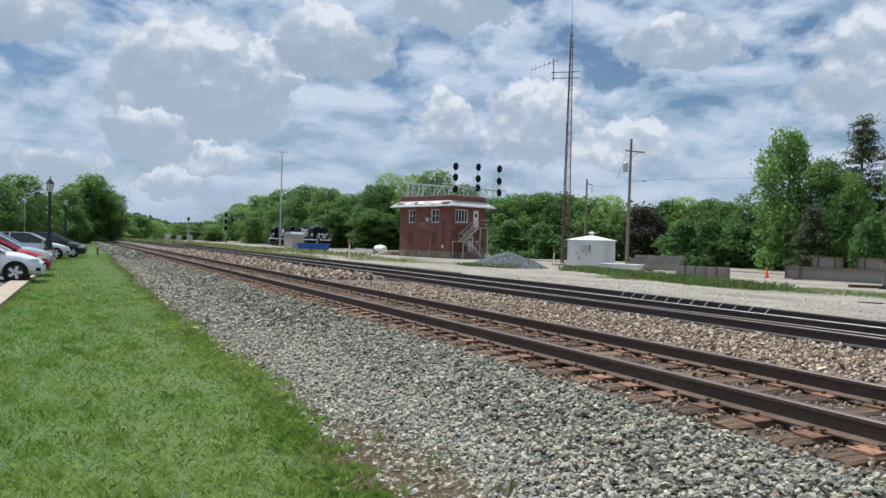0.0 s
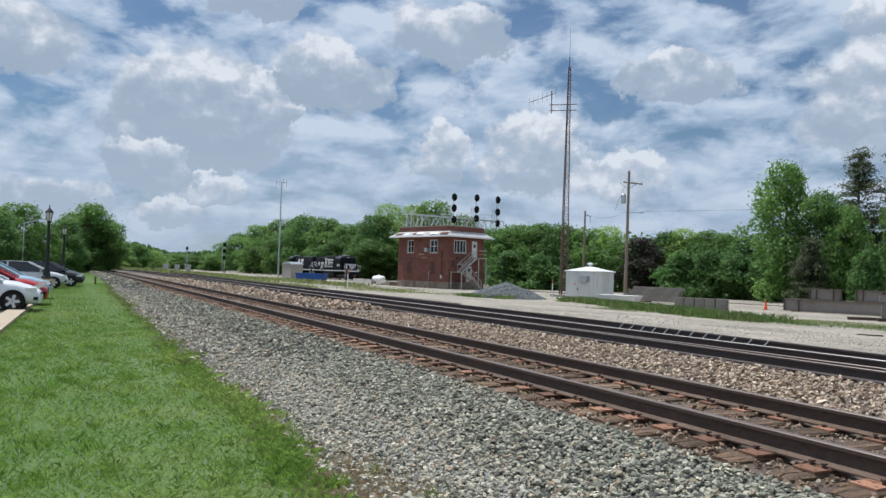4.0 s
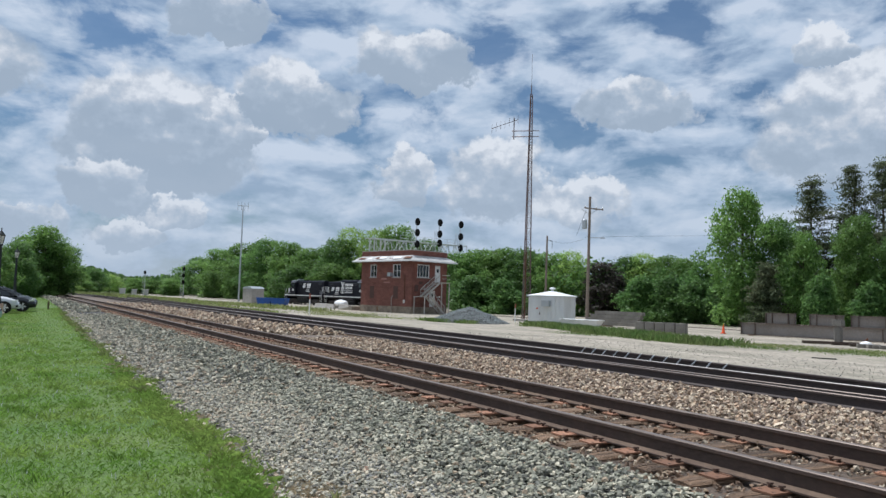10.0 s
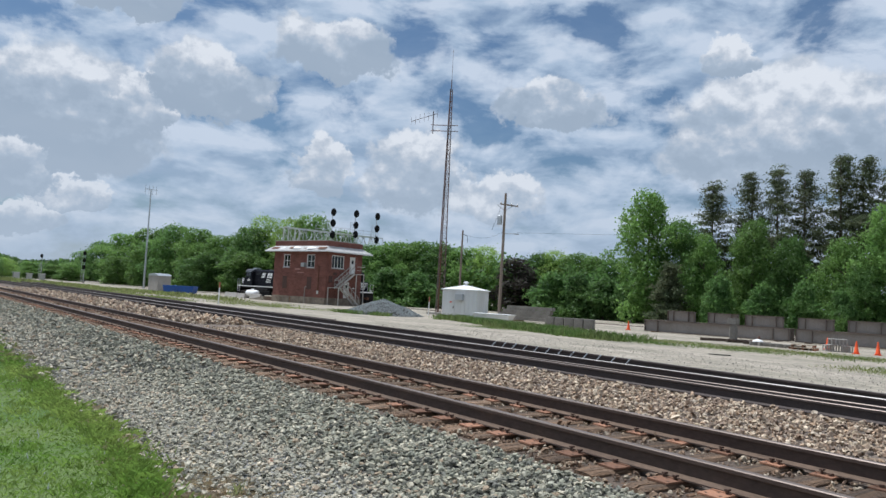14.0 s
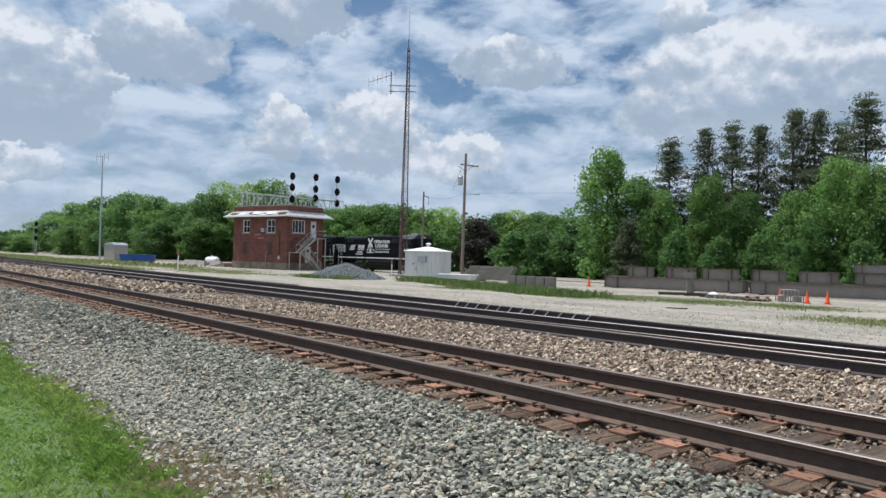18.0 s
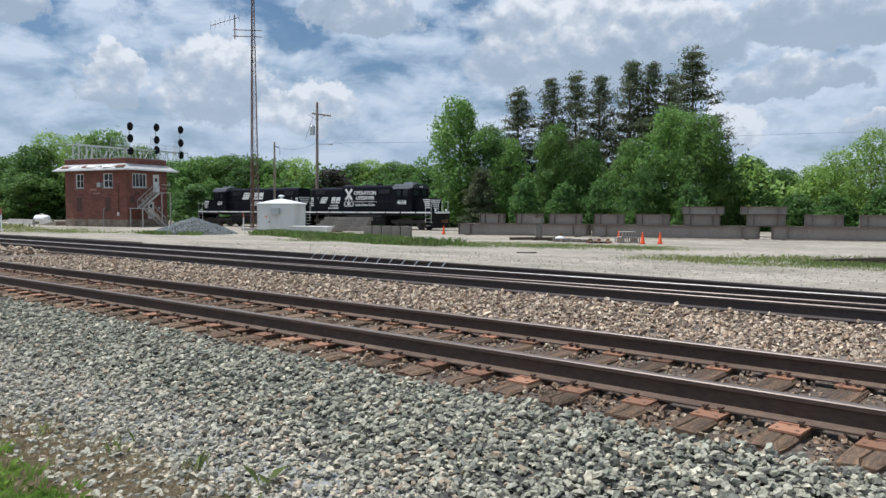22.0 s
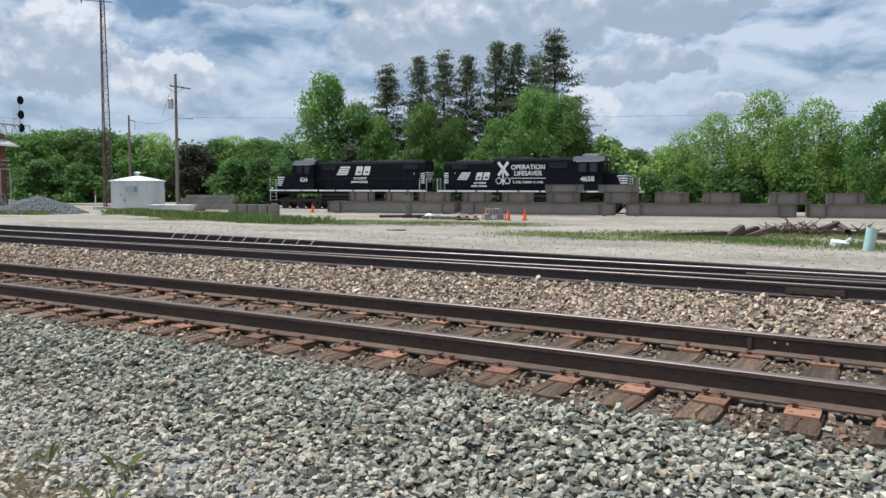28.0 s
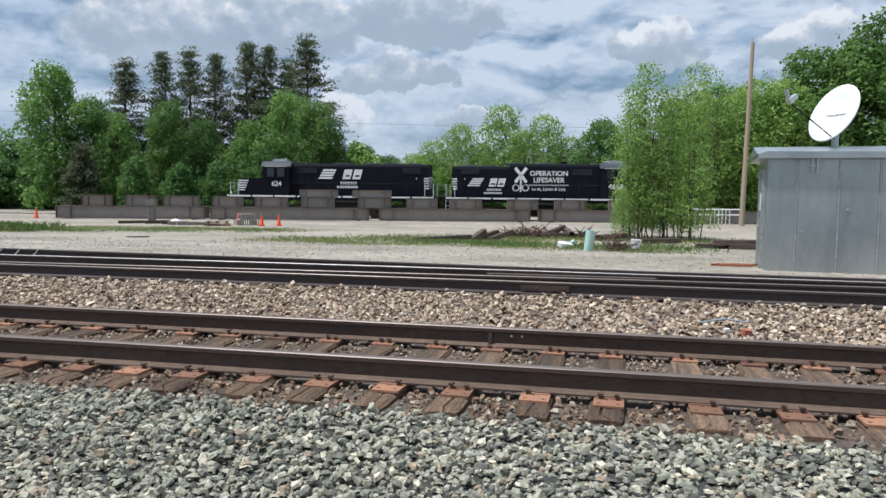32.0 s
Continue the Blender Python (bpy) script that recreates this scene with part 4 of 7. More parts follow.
    for x, y, z in ((1.35, 3.9, 4.0), (1.35, 5.2, 4.0), (2.1, 0.35, 2.15), (0.15, 0.35, 2.15)):
        part("post", Solid().box((x, y, z / 2), (0.1, 0.1, z)), M["stair_grey"], stair)
    for y0, y1, z in ((3.9, 5.25, 4.0), (0.35, 1.25, 2.15)):
        part("handrail", Solid().tube((1.38, y0, z + 0.95), (1.38, y1, z + 0.95), 0.045, n=6), M["stair_grey"], stair)
        part("handrail", Solid().tube((1.38, y0, z + 0.5), (1.38, y1, z + 0.5), 0.025, n=6), M["stair_grey"], stair)
    # pipes, boxes and fittings on the walls
    part("downpipe", Solid().tube((-1.3, -0.08, 1.6), (-1.3, -0.08, 4.6), 0.05).tube((-1.3, -0.08, 4.6), (-1.7, -0.08, 4.85), 0.05), M["rust_iron"], tw)
    part("meter_box", Solid().box((-1.3, -0.1, 1.5), (0.22, 0.18, 0.4), bevel=0.02), M["white_paint"], tw)
    part("vent_pipe", Solid().tube((-3.6, -0.25, 0), (-3.6, -0.25, 2.0), 0.045).tube((-3.6, -0.25, 2.0), (-3.3, -0.25, 2.2), 0.045), M["concrete"], tw)
    part("junction_box", Solid().box((0.09, 0.7, 3.2), (0.16, 0.5, 0.8)).box((0.09, 1.4, 3.9), (0.14, 0.5, 0.35)), M["brick_dark"], tw)
    part("wall_lamp", Solid().tube((0.0, 4.5, 2.2), (0.3, 4.5, 2.25), 0.04).lathe([(0.09, 0), (0.12, 0.12), (0.03, 0.2)], 10, (0.3, 4.5, 2.1)), M["white_paint"], tw)
    # Two pale bars stand for unreadable graffiti on the front wall.
    part("wall_sign", Solid().box((-5.5, -0.03, 4.35), (1.1, 0.02, 0.22)).box((-4.9, -0.03, 3.9), (1.3, 0.02, 0.15)), M["brick_pale"], tw, "faded pale graffiti patch on the brick")
    return tw


M["footing"] = material("footing", (0.30, 0.25, 0.19), 0.95, second=(0.17, 0.135, 0.105), scale=1.1, amount=1.0, fine=8, fine_amount=0.3, bump=0.3)
M["stair_grey"] = material("stair_grey", (0.50, 0.47, 0.43), 0.85, second=(0.34, 0.30, 0.26), scale=2.0, amount=0.8, fine=20)
M["mortar"] = material("mortar", (0.24, 0.10, 0.08), 0.95, second=(0.19, 0.075, 0.06), scale=1.0, fine=12)
M["brick_dark"] = material("brick_dark", (0.10, 0.056, 0.047), 0.9, second=(0.07, 0.045, 0.04), scale=2.0, fine=12)
M["brick_pale"] = material("brick_pale", (0.42, 0.24, 0.21), 0.9, second=(0.33, 0.15, 0.12), scale=6.0, amount=0.9, fine=12)
signal_tower()
for x, w in ((-94.2, 0.9), (-91.3, 1.5)):
    crate = thing("wooden_crate", pose(x, 37.6 + (x + 92) * 0.07, GZ, 0, 0, 4), "weathered brown wooden box against the tower wall", "crate", "boxes by the tower")
    part("body", Solid().box((0, 0, 0.38), (w, 0.6, 0.62)), M["tie"], crate)
    part("lid", Solid().box((0, 0, 0.72), (w + 0.1, 0.7, 0.05)), M["wood_pole"], crate)
    for sx in (-w / 2 + 0.08, w / 2 - 0.08):
        part("leg", Solid().box((sx, 0, 0.035), (0.1, 0.5, 0.07)), M["tie"], crate)


# ---- signal bridge behind the tower ----
def signal_head(parent, name, p, turn, lights=1):
    """A black oval target with a hooded lens, on a bracket."""
    h = part(name, Solid().lathe([(0.46, 0), (0.5, 0.03), (0.46, 0.07)], 18), M["black_matt"], parent, at=pose(*p, 90, 0, turn))
    h.scale = (0.86, 1.25, 1.0)
    part("hood", Solid().tube((0, 0.1, 0.05), (0, 0.1, 0.5), 0.2, 0.17, 12), M["black_matt"], h)
    part("housing", Solid().box((0, 0, -0.2), (0.5, 0.7, 0.4), bevel=0.08), M["black_matt"], h)
    return h


def signal_bridge():
    A, B = Vector((-106.8, 42.7, 0)), Vector((-110.4, 61.2, 0))
    turn = math.degrees(math.atan2(B.y - A.y, B.x - A.x))
    L = (B - A).length
    br = thing("signal_bridge", pose(A.x, A.y, GZ, 0, 0, turn), "pale galvanised truss signal bridge with black signal heads", "signal bridge")
    zb, zt, w = 8.55, 10.95, 0.65
    for y in (-w, w):
        for z in (zb, zt):
            part("chord", Solid().tube((-0.6, y, z), (L, y, z), 0.085, n=6), M["pale_steel"], br)
        n = 13
        for k in range(n):
            x0, x1 = L * k / n, L * (k + 1) / n
            part("web_member", Solid().tube((x0, y, zb if k % 2 else zt), (x1, y, zt if k % 2 else zb), 0.055, n=5), M["pale_steel"], br)
            part("web_member", Solid().tube((x1, y, zb), (x1, y, zt), 0.05, n=5), M["pale_steel"], br)
    part("walkway", Solid().box((L / 2, 0, zb + 0.05), (L, 1.2, 0.05)), M["galv"], br)
    for x in (0.2, 2.2):
        for y in (-w, w):
            part("leg", Solid().tube((x, y, 0), (x, y, zt), 0.12, n=8), M["pale_steel"], br)
    for k in range(8):
        part("leg_brace", Solid().tube((0.2, -w, k * 1.05), (2.2, -w, (k + 1) * 1.05), 0.05, n=5), M["pale_steel"], br)
    for z in (zt + 0.5, zt + 1.0):
        part("guard_rail", Solid().tube((6, w, z), (L, w, z), 0.03, n=5), M["galv"], br)
    for k in range(9):
        x = 6 + (L - 6) * k / 8
        part("rail_post", Solid().tube((x, w, zt), (x, w, zt + 1.0), 0.03, n=5), M["galv"], br)
    tops = ((8.3, (13.35, 11.6, 9.75)), (12.9, (13.6, 11.7, 10.2)), (17.4, (13.65, 11.6, 9.7)))
    for x, zs in tops:
        part("signal_mast", Solid().tube((x, -0.5, zb), (x, -0.5, zs[0] + 0.9), 0.07, n=8), M["galv"], br)
        for k in range(5):
            part("ladder_rung", Solid().tube((x - 0.75, -0.3, zt + 0.4 + 0.4 * k), (x - 0.3, -0.3, zt + 0.4 + 0.4 * k), 0.025, n=5), M["galv"], br)
        for sx in (-0.75, -0.3):
            part("ladder_rail", Solid().tube((x + sx, -0.3, zt), (x + sx, -0.3, zt + 2.1), 0.03, n=5), M["galv"], br)
        for z in zs:
            signal_head(br, "signal_head", (x, -0.75, z + 0.85), -40)
    return br


M["pale_steel"] = material("pale_steel", (0.52, 0.54, 0.50), 0.6, 0.2, second=(0.40, 0.42, 0.38), scale=1.0, fine=15)
signal_bridge()


# ---- radio masts ----
def lattice_mast():
    h = 23.3
    ma = thing("radio_mast", pose(-63.0, 42.2, GZ, 0, 0.3, 20), "tall three-sided rusty lattice radio mast with antennas", "radio mast")
    foot = [(0.48 * math.cos(a), 0.48 * math.sin(a)) for a in (0.4, 0.4 + 2.094, 0.4 + 4.189)]

    def leg(k, z):
        g = 1 - 0.72 * z / h
        return Vector((foot[k][0] * g, foot[k][1] * g, z))

    for k in range(3):
        part("leg", Solid().tube(leg(k, 0), leg(k, h * 0.3), 0.06, 0.055, 6).tube(leg(k, h * 0.3), leg(k, h), 0.055, 0.045, 6), M["mast_steel"], ma)
    n = 42
    for k in range(3):
        q = (k + 1) % 3
        s = Solid()
        for i in range(n):
            z0, z1 = h * i / n, h * (i + 1) / n
            s.tube(leg(k if i % 2 else q, z0), leg(q if i % 2 else k, z1), 0.02, n=4, caps=False)
            s.tube(leg(k, z1), leg(q, z1), 0.016, n=4, caps=False)
        part("bracing", s, M["mast_steel"], ma)
    part("whip_antenna", Solid().tube((0, 0, h), (0, 0, h + 1.0), 0.05, n=6).tube((0, 0, h + 1.0), (0, 0, h + 4.2), 0.022, 0.012, 6), M["mast_steel"], ma)
    arm = part("antenna_arm", Solid().tube((-1.9, 0, 18.9), (0.9, 0, 18.9), 0.045, n=6).tube((-1.9, 0, 19.5), (0.9, 0, 19.5), 0.045, n=6).tube((-1.7, 0, 18.6), (-1.7, 0, 20.9), 0.05, n=6), M["mast_steel"], ma, at=pose(0, 0, 0, 0, 0, 30))
    part("yagi_antenna", Solid().tube((-4.0, 0, 19.8), (-1.3, 0, 20.7), 0.03, n=5), M["mast_steel"], arm)
    for k in range(7):
        x = -4.0 + 0.45 * k
        z = 19.8 + 0.15 * k
        boom_e = Solid().tube((x, 0, z - 0.45), (x, 0, z + 0.45), 0.014, n=4)
        part("yagi_element", boom_e, M["mast_steel"], arm)
    part("cable_tray", Solid().box((0.1, -0.3, 3.5), (0.12, 0.05, 7.0)), M["rust_iron"], ma)
    part("base_pad", Solid().box((0, 0, 0.1), (1.8, 1.8, 0.24)), M["concrete"], ma)
    return ma


lattice_mast()
fm = thing("radio_mast", pose(-161.5, 34.7, GZ), "slim galvanised antenna mast with a rake of elements", "radio mast")
part("pole", Solid().tube((0, 0, 0), (0, 0, 20.5), 0.22, 0.12, 8), M["galv"], fm)
part("crossarm", Solid().tube((0, -1.2, 20.6), (0, 1.2, 20.6), 0.06, n=6), M["galv"], fm)
for k in range(4):
    part("antenna_element", Solid().tube((0, -1.1 + 0.73 * k, 19.5), (0, -1.1 + 0.73 * k, 21.4), 0.045, n=5), M["galv"], fm)


# ---- poles and wires ----
def power_pole():
    p = thing("utility_pole", pose(-66.0, 52.4, GZ, 0, 0.8, 0), "weathered grey wooden utility pole with transformer", "utility pole")
    part("pole", Solid().tube((0, 0, 0), (0, 0, 13.9), 0.19, 0.13, 12), M["wood_pole"], p)
    part("crossarm", Solid().box((0, 0.45, 0), (0.12, 2.1, 0.13)), M["wood_pole"], p, at=pose(0, 0, 12.6, -5, 0, -33))
    for y in (-0.5, 0.7, 1.4):
        part("insulator", Solid().lathe([(0.05, 0), (0.08, 0.05), (0.06, 0.1), (0.09, 0.16), (0.03, 0.22)], 10), M["white_paint"], p, at=pose(y * 0.55, y * 0.84, 12.65 - 0.087 * y))
    part("transformer", Solid().lathe([(0.26, 0), (0.29, 0.05), (0.29, 0.95), (0.22, 1.05), (0.05, 1.12)], 16, (-0.35, -0.4, 10.3)), M["galv"], p, "grey pole transformer can")
    part("arm_brace", Solid().tube((0, 0, 11.9), (0.5, 0.8, 12.55), 0.03, n=5).tube((0, 0, 11.9), (-0.5, -0.8, 12.55), 0.03, n=5), M["galv"], p)
    part("lamp_arm", Solid().tube((0, 0, 9.3), (0.75, 1.1, 9.35), 0.045, n=6).box((0.85, 1.2, 9.32), (0.5, 0.25, 0.12), 55), M["galv"], p)
    part("drop_cable", Solid().tube((-0.3, -0.3, 12.3), (-0.6, -0.7, 10.9), 0.015, n=4).tube((-0.6, -0.7, 10.9), (-0.8, -1.1, 9.6), 0.015, n=4), M["black_matt"], p)
    return p


power_pole()
sp = thing("utility_pole", pose(-63.7, 45.1, GZ, 0, 0.8, 0), "thin weathered wooden service pole", "utility pole")
part("pole", Solid().tube((0, 0, 0), (0, 0, 8.9), 0.13, 0.09, 10), M["wood_pole"], sp)
part("cable_bracket", Solid().tube((0, 0, 8.5), (0.5, 0.3, 8.3), 0.03, n=5).tube((0.5, 0.3, 8.3), (0.5, 0.3, 7.6), 0.02, n=5), M["black_matt"], sp)


def wire(name, a, b, sag, label):
    a, b = Vector(a), Vector(b)
    pts = [a.lerp(b, k / 16) - Vector((0, 0, sag * 4 * (k / 16) * (1 - k / 16))) for k in range(17)]
    s = Solid()
    for p, q in zip(pts, pts[1:]):
        s.tube(p, q, 0.009, n=4, caps=False)
    return single(name, s, M["black_matt"], pose(0, 0, 0), label, "cable")


wire("overhead_cable", (-63.4, 45.3, 7.6), (-66.0, 52.3, 8.6), 0.5, "thin black cable slung between two poles")
wire("overhead_cable", (-65.0, 53.6, 8.6), (60.0, 140.0, 14.0), 1.5, "thin overhead cable crossing above the trees")
np_ = thing("utility_pole", pose(8.9, 57.4, GZ, 0, 1.2, 0), "tall tan wooden pole beside the girders", "utility pole")
part("pole", Solid().tube((0, 0, 0), (0, 0, 13.1), 0.19, 0.13, 12), M["new_pole"], np_)
part("top_pin", Solid().tube((0.0, 0, 13.1), (-0.05, 0, 13.4), 0.03, n=6), M["galv"], np_)


# ---- sheds and cabinets ----
def white_shed():
    sh = thing("equipment_shed", pose(-51.4, 38.3, GZ, 0, 0, 30), "small white metal equipment shed with shallow roof", "shed")
    w, d, h = 3.3, 2.6, 2.5
    for k in range(9):
        for y in (0.02, d - 0.02):
            part("wall_panel", Solid().box((-w + w * (k + 0.5) / 9, y, h / 2), (w / 9 - 0.02, 0.05, h)), M["shed_white"], sh)
    for k in range(7):
        for x in (-0.02, -w + 0.02):
            part("wall_panel", Solid().box((x, d * (k + 0.5) / 7, h / 2), (0.05, d / 7 - 0.02, h)), M["shed_white"], sh)
    part("frame", Solid().box((-w / 2, d / 2, h / 2), (w - 0.05, d - 0.05, h - 0.02)), M["shed_white"], sh)
    o = 0.12
    part("roof", Solid().add([(-w - o, -o, h), (o, -o, h), (o, d + o, h), (-w - o, d + o, h), (-w - o, -o, h + 0.08), (o, -o, h + 0.08), (o, d + o, h + 0.08), (-w - o, d + o, h + 0.08), (-w / 2, d / 2, h + 0.52)],
         [(3, 2, 1, 0), (0, 1, 5, 4), (1, 2, 6, 5), (2, 3, 7, 6), (3, 0, 4, 7), (4, 5, 8), (5, 6, 8), (6, 7, 8), (7, 4, 8)]), M["shed_white"], sh)
    part("roof_vent", Solid().lathe([(0.12, 0), (0.12, 0.16), (0.26, 0.18), (0.26, 0.26), (0.05, 0.34)], 14, (-w / 2, d / 2, h + 0.48)), M["shed_white"], sh)
    return sh, w, d, h


M["shed_white"] = material("shed_white", (0.70, 0.71, 0.70), 0.55, second=(0.55, 0.55, 0.53), scale=1.2, amount=0.7, fine=14, fine_amount=0.06, stretch=(1, 1, 0.3))
sh, sw, sd, shh = white_shed()
part("door", Solid().box((-sw + 0.75, -0.03, 1.05), (0.95, 0.04, 2.05)), M["shed_white"], sh)
part("door_latch", Solid().box((-sw + 1.12, -0.07, 1.0), (0.06, 0.05, 0.2)), M["rail_side"], sh)
part("cooling_unit", Solid().box((-sw + 1.75, -0.22, 1.9), (0.72, 0.42, 0.5), bevel=0.02), M["galv"], sh)
part("warning_plate", Solid().box((-sw + 0.85, -0.06, 1.45), (0.16, 0.01, 0.12)), M["orange"], sh)


def grey_cabin():
    c = thing("equipment_cabin", pose(3.40, 18.2, -0.45, 0, 0, -6.0), "grey galvanised metal signal equipment cabin", "cabin")
    L, D, H = 6.2, 2.6, 2.58
    part("body", Solid().box((L / 2, D / 2, H / 2), (L, D, H)), M["cabin"], c)
    x = 0.0
    for w in (0.62, 0.85, 0.8, 0.95, 0.9, 1.0, 1.08):
        part("wall_panel", Solid().box((x + w / 2, -0.012, H / 2), (w - 0.03, 0.024, H - 0.06), bevel=0.01), M["cabin"], c)
        part("panel_seam", Solid().box((x + w, -0.018, H / 2), (0.035, 0.03, H - 0.05)), M["cabin_seam"], c)
        x += w
    part("roof", Solid().prism([(-0.22, H + 0.0), (L + 0.22, H), (L + 0.22, H + 0.09), (-0.05, H + 0.16), (-0.22, H + 0.09)], -0.2, D + 0.2), M["cabin"], c)
    part("roof_ridge", Solid().add([(-0.24, -0.2, H + 0.1), (-0.24, D + 0.2, H + 0.1), (-0.24, D / 2, H + 0.34), (L, -0.2, H + 0.1), (L, D + 0.2, H + 0.1), (L, D / 2, H + 0.34)], [(0, 1, 2), (3, 5, 4), (0, 2, 5, 3), (2, 1, 4, 5), (0, 3, 4, 1)]), M["cabin"], c)
    door = part("door", Solid().box((-0.03, 1.25, 1.2), (0.05, 1.0, 2.2), bevel=0.01), M["cabin"], c)
    part("door_handle", Solid().box((-0.09, 0.86, 1.1), (0.05, 0.05, 0.22)).tube((-0.07, 0.86, 1.05), (-0.14, 0.86, 1.05), 0.02, n=6), M["galv"], door)
    part("notice", Solid().box((-0.062, 0.95, 1.6), (0.01, 0.26, 0.42)), M["white_paint"], door)
    for yy in (0.72, 1.76):
        part("door_jamb", Solid().box((-0.03, yy, 1.2), (0.07, 0.05, 2.3)), M["cabin_seam"], c)
    for x in (0.95, 3.05):
        part("lifting_bracket", Solid().box((x, -0.06, H - 0.16), (0.2, 0.1, 0.05)).box((x - 0.05, -0.06, H - 0.16), (0.03, 0.12, 0.34)).box((x + 0.05, -0.06, H - 0.16), (0.03, 0.12, 0.34)), M["galv"], c)
    v = part("vent_louvre", Solid().box((3.3, -0.03, 0.28), (0.8, 0.05, 0.5)), M["white_paint"], c)
    for k in range(5):
        part("vent_slat", Solid().box((3.3, -0.07, 0.1 + 0.09 * k), (0.74, 0.06, 0.02), 0, -25), M["white_paint"], v)
    part("skid", Solid().box((L / 2, D / 2, -0.02), (L - 0.2, D - 0.2, 0.06)), M["steel_grey"], c)
    part("whip_mount", Solid().tube((2.55, 0.1, H - 0.3), (2.55, 0.1, H + 1.5), 0.032, n=8), M["galv"], c)
    part("whip_antenna", Solid().tube((2.56, 0.1, H + 1.45), (2.56, 0.1, H + 2.1), 0.018, n=6), M["galv"], c)
    part("cable", Solid().tube((2.6, 0.05, H - 0.25), (3.2, 0.0, H - 0.33), 0.015, n=5).tube((3.2, 0, H - 0.33), (4.6, 0, H - 0.3), 0.015, n=5), M["black_matt"], c)
    for x, z in ((0.75, 0.95), (1.65, 1.45), (2.95, 1.2)):
        part("bolt", Solid().tube((x, -0.02, z), (x, -0.05, z), 0.03, n=8), M["galv"], c)
    return c


M["cabin"] = material("cabin", (0.42, 0.45, 0.45), 0.3, 0.7, second=(0.28, 0.31, 0.315), scale=1.1, amount=0.9, fine=6, fine_amount=0.06, stretch=(1, 1, 0.4))
M["cabin_seam"] = material("cabin_seam", (0.46, 0.48, 0.48), 0.4, 0.6, scale=2, fine=10)
grey_cabin()


def sat_dish():
    d = thing("satellite_dish", pose(5.0, 19.3, 2.02), "large white satellite dish on a short post", "satellite dish")
    face = look((0, 0, 0), (0.62, 0.42, -0.36)).to_3x3().to_4x4()
    prof = [(0.02, 0.10), (0.2, 0.09), (0.4, 0.055), (0.56, 0.0), (0.575, 0.0), (0.58, -0.02), (0.56, -0.03), (0.4, 0.03), (0.2, 0.07), (0.02, 0.08)]
    s = Solid()
    n = 40
    v = [(r * math.cos(6.2832 * i / n) * 0.92, r * math.sin(6.2832 * i / n) * 1.08, -z) for r, z in prof for i in range(n)]
    f = [(k * n + i, k * n + (i + 1) % n, (k + 1) * n + (i + 1) % n, (k + 1) * n + i) for k in range(len(prof) - 1) for i in range(n)]
    s.add(v, f)
    m = Matrix.Translation((0, -0.02, 1.02)) @ face
    dish = part("reflector", s, M["dish_white"], d, at=m, smooth=True)
    part("dish_seam", Solid().box((0, 0, -0.06), (1.0, 0.012, 0.01)), M["galv"], dish)
    part("logo_mark", Solid().box((-0.02, 0.44, -0.085), (0.2, 0.05, 0.004), 14).box((0.02, 0.34, -0.085), (0.22, 0.06, 0.004), 14), M["dish_mark"], dish, "small faded red mark on the dish")
    part("post", Solid().tube((0.1, 0.25, -0.1), (0.1, 0.2, 0.95), 0.07, n=10), M["galv"], d)
    part("foot", Solid().box((0.1, 0.3, 0.0), (0.6, 0.6, 0.06)), M["galv"], d)
    part("feed_arm", Solid().tube((-0.05, -0.3, 0.5), (-0.95, -0.55, 1.2), 0.013, n=8), M["black_matt"], d)
    part("feed_horn", Solid().tube((-0.95, -0.55, 1.2), (-0.8, -0.48, 1.32), 0.07, 0.05, 10).tube((-0.95, -0.55, 1.2), (-1.0, -0.58, 1.42), 0.04, n=8), M["galv"], d)
    d.scale = (1.2, 1.2, 1.2)
    return d


M["dish_white"] = material("dish_white", (0.70, 0.70, 0.69), 0.45, second=(0.72, 0.72, 0.70), scale=1.5, fine=10, fine_amount=0.03)
M["dish_mark"] = material("dish_mark", (0.50, 0.18, 0.16), 0.6, second=(0.6, 0.4, 0.38), scale=8)
sat_dish()


# ---- the two diesel engines ----
def lettering(text, size, depth=0.012):
    """Words as a mesh, standing in x and z, facing -y."""
    cu = bpy.data.curves.new("lettering", "FONT")
    cu.body, cu.size, cu.extrude, cu.offset = text, size, depth, size * 0.022
    cu.align_x, cu.align_y = "CENTER", "CENTER"
    ob = bpy.data.objects.new("lettering", cu)
    scene.collection.objects.link(ob)
    bpy.context.view_layer.update()
    me = bpy.data.meshes.new_from_object(ob.evaluated_get(bpy.context.evaluated_depsgraph_get()))
    bpy.data.objects.remove(ob)
    me.transform(pose(0, 0, 0, 90, 0, 0))
    me.materials.clear()
    me.materials.append(M["loco_white"])
    return me


M["loco_white"] = material("loco_white", (0.78, 0.78, 0.76), 0.5, second=(0.62, 0.61, 0.58), scale=2.0, fine=20, fine_amount=0.06)
M["loco_roof"] = material("loco_roof", (0.045, 0.05, 0.06), 0.6, second=(0.03, 0.032, 0.038), scale=1.5, fine=12)
M["truck"] = material("truck", (0.035, 0.032, 0.03), 0.85, second=(0.07, 0.055, 0.045), scale=2.5, fine=14)
M["wheel"] = material("wheel", (0.10, 0.085, 0.075), 0.6, 0.5, fine=14)
M["headlight"] = material("headlight", (0.85, 0.85, 0.8), 0.2, fine_amount=0.02)

WHEELS = []
WHEEL_R = 0.52


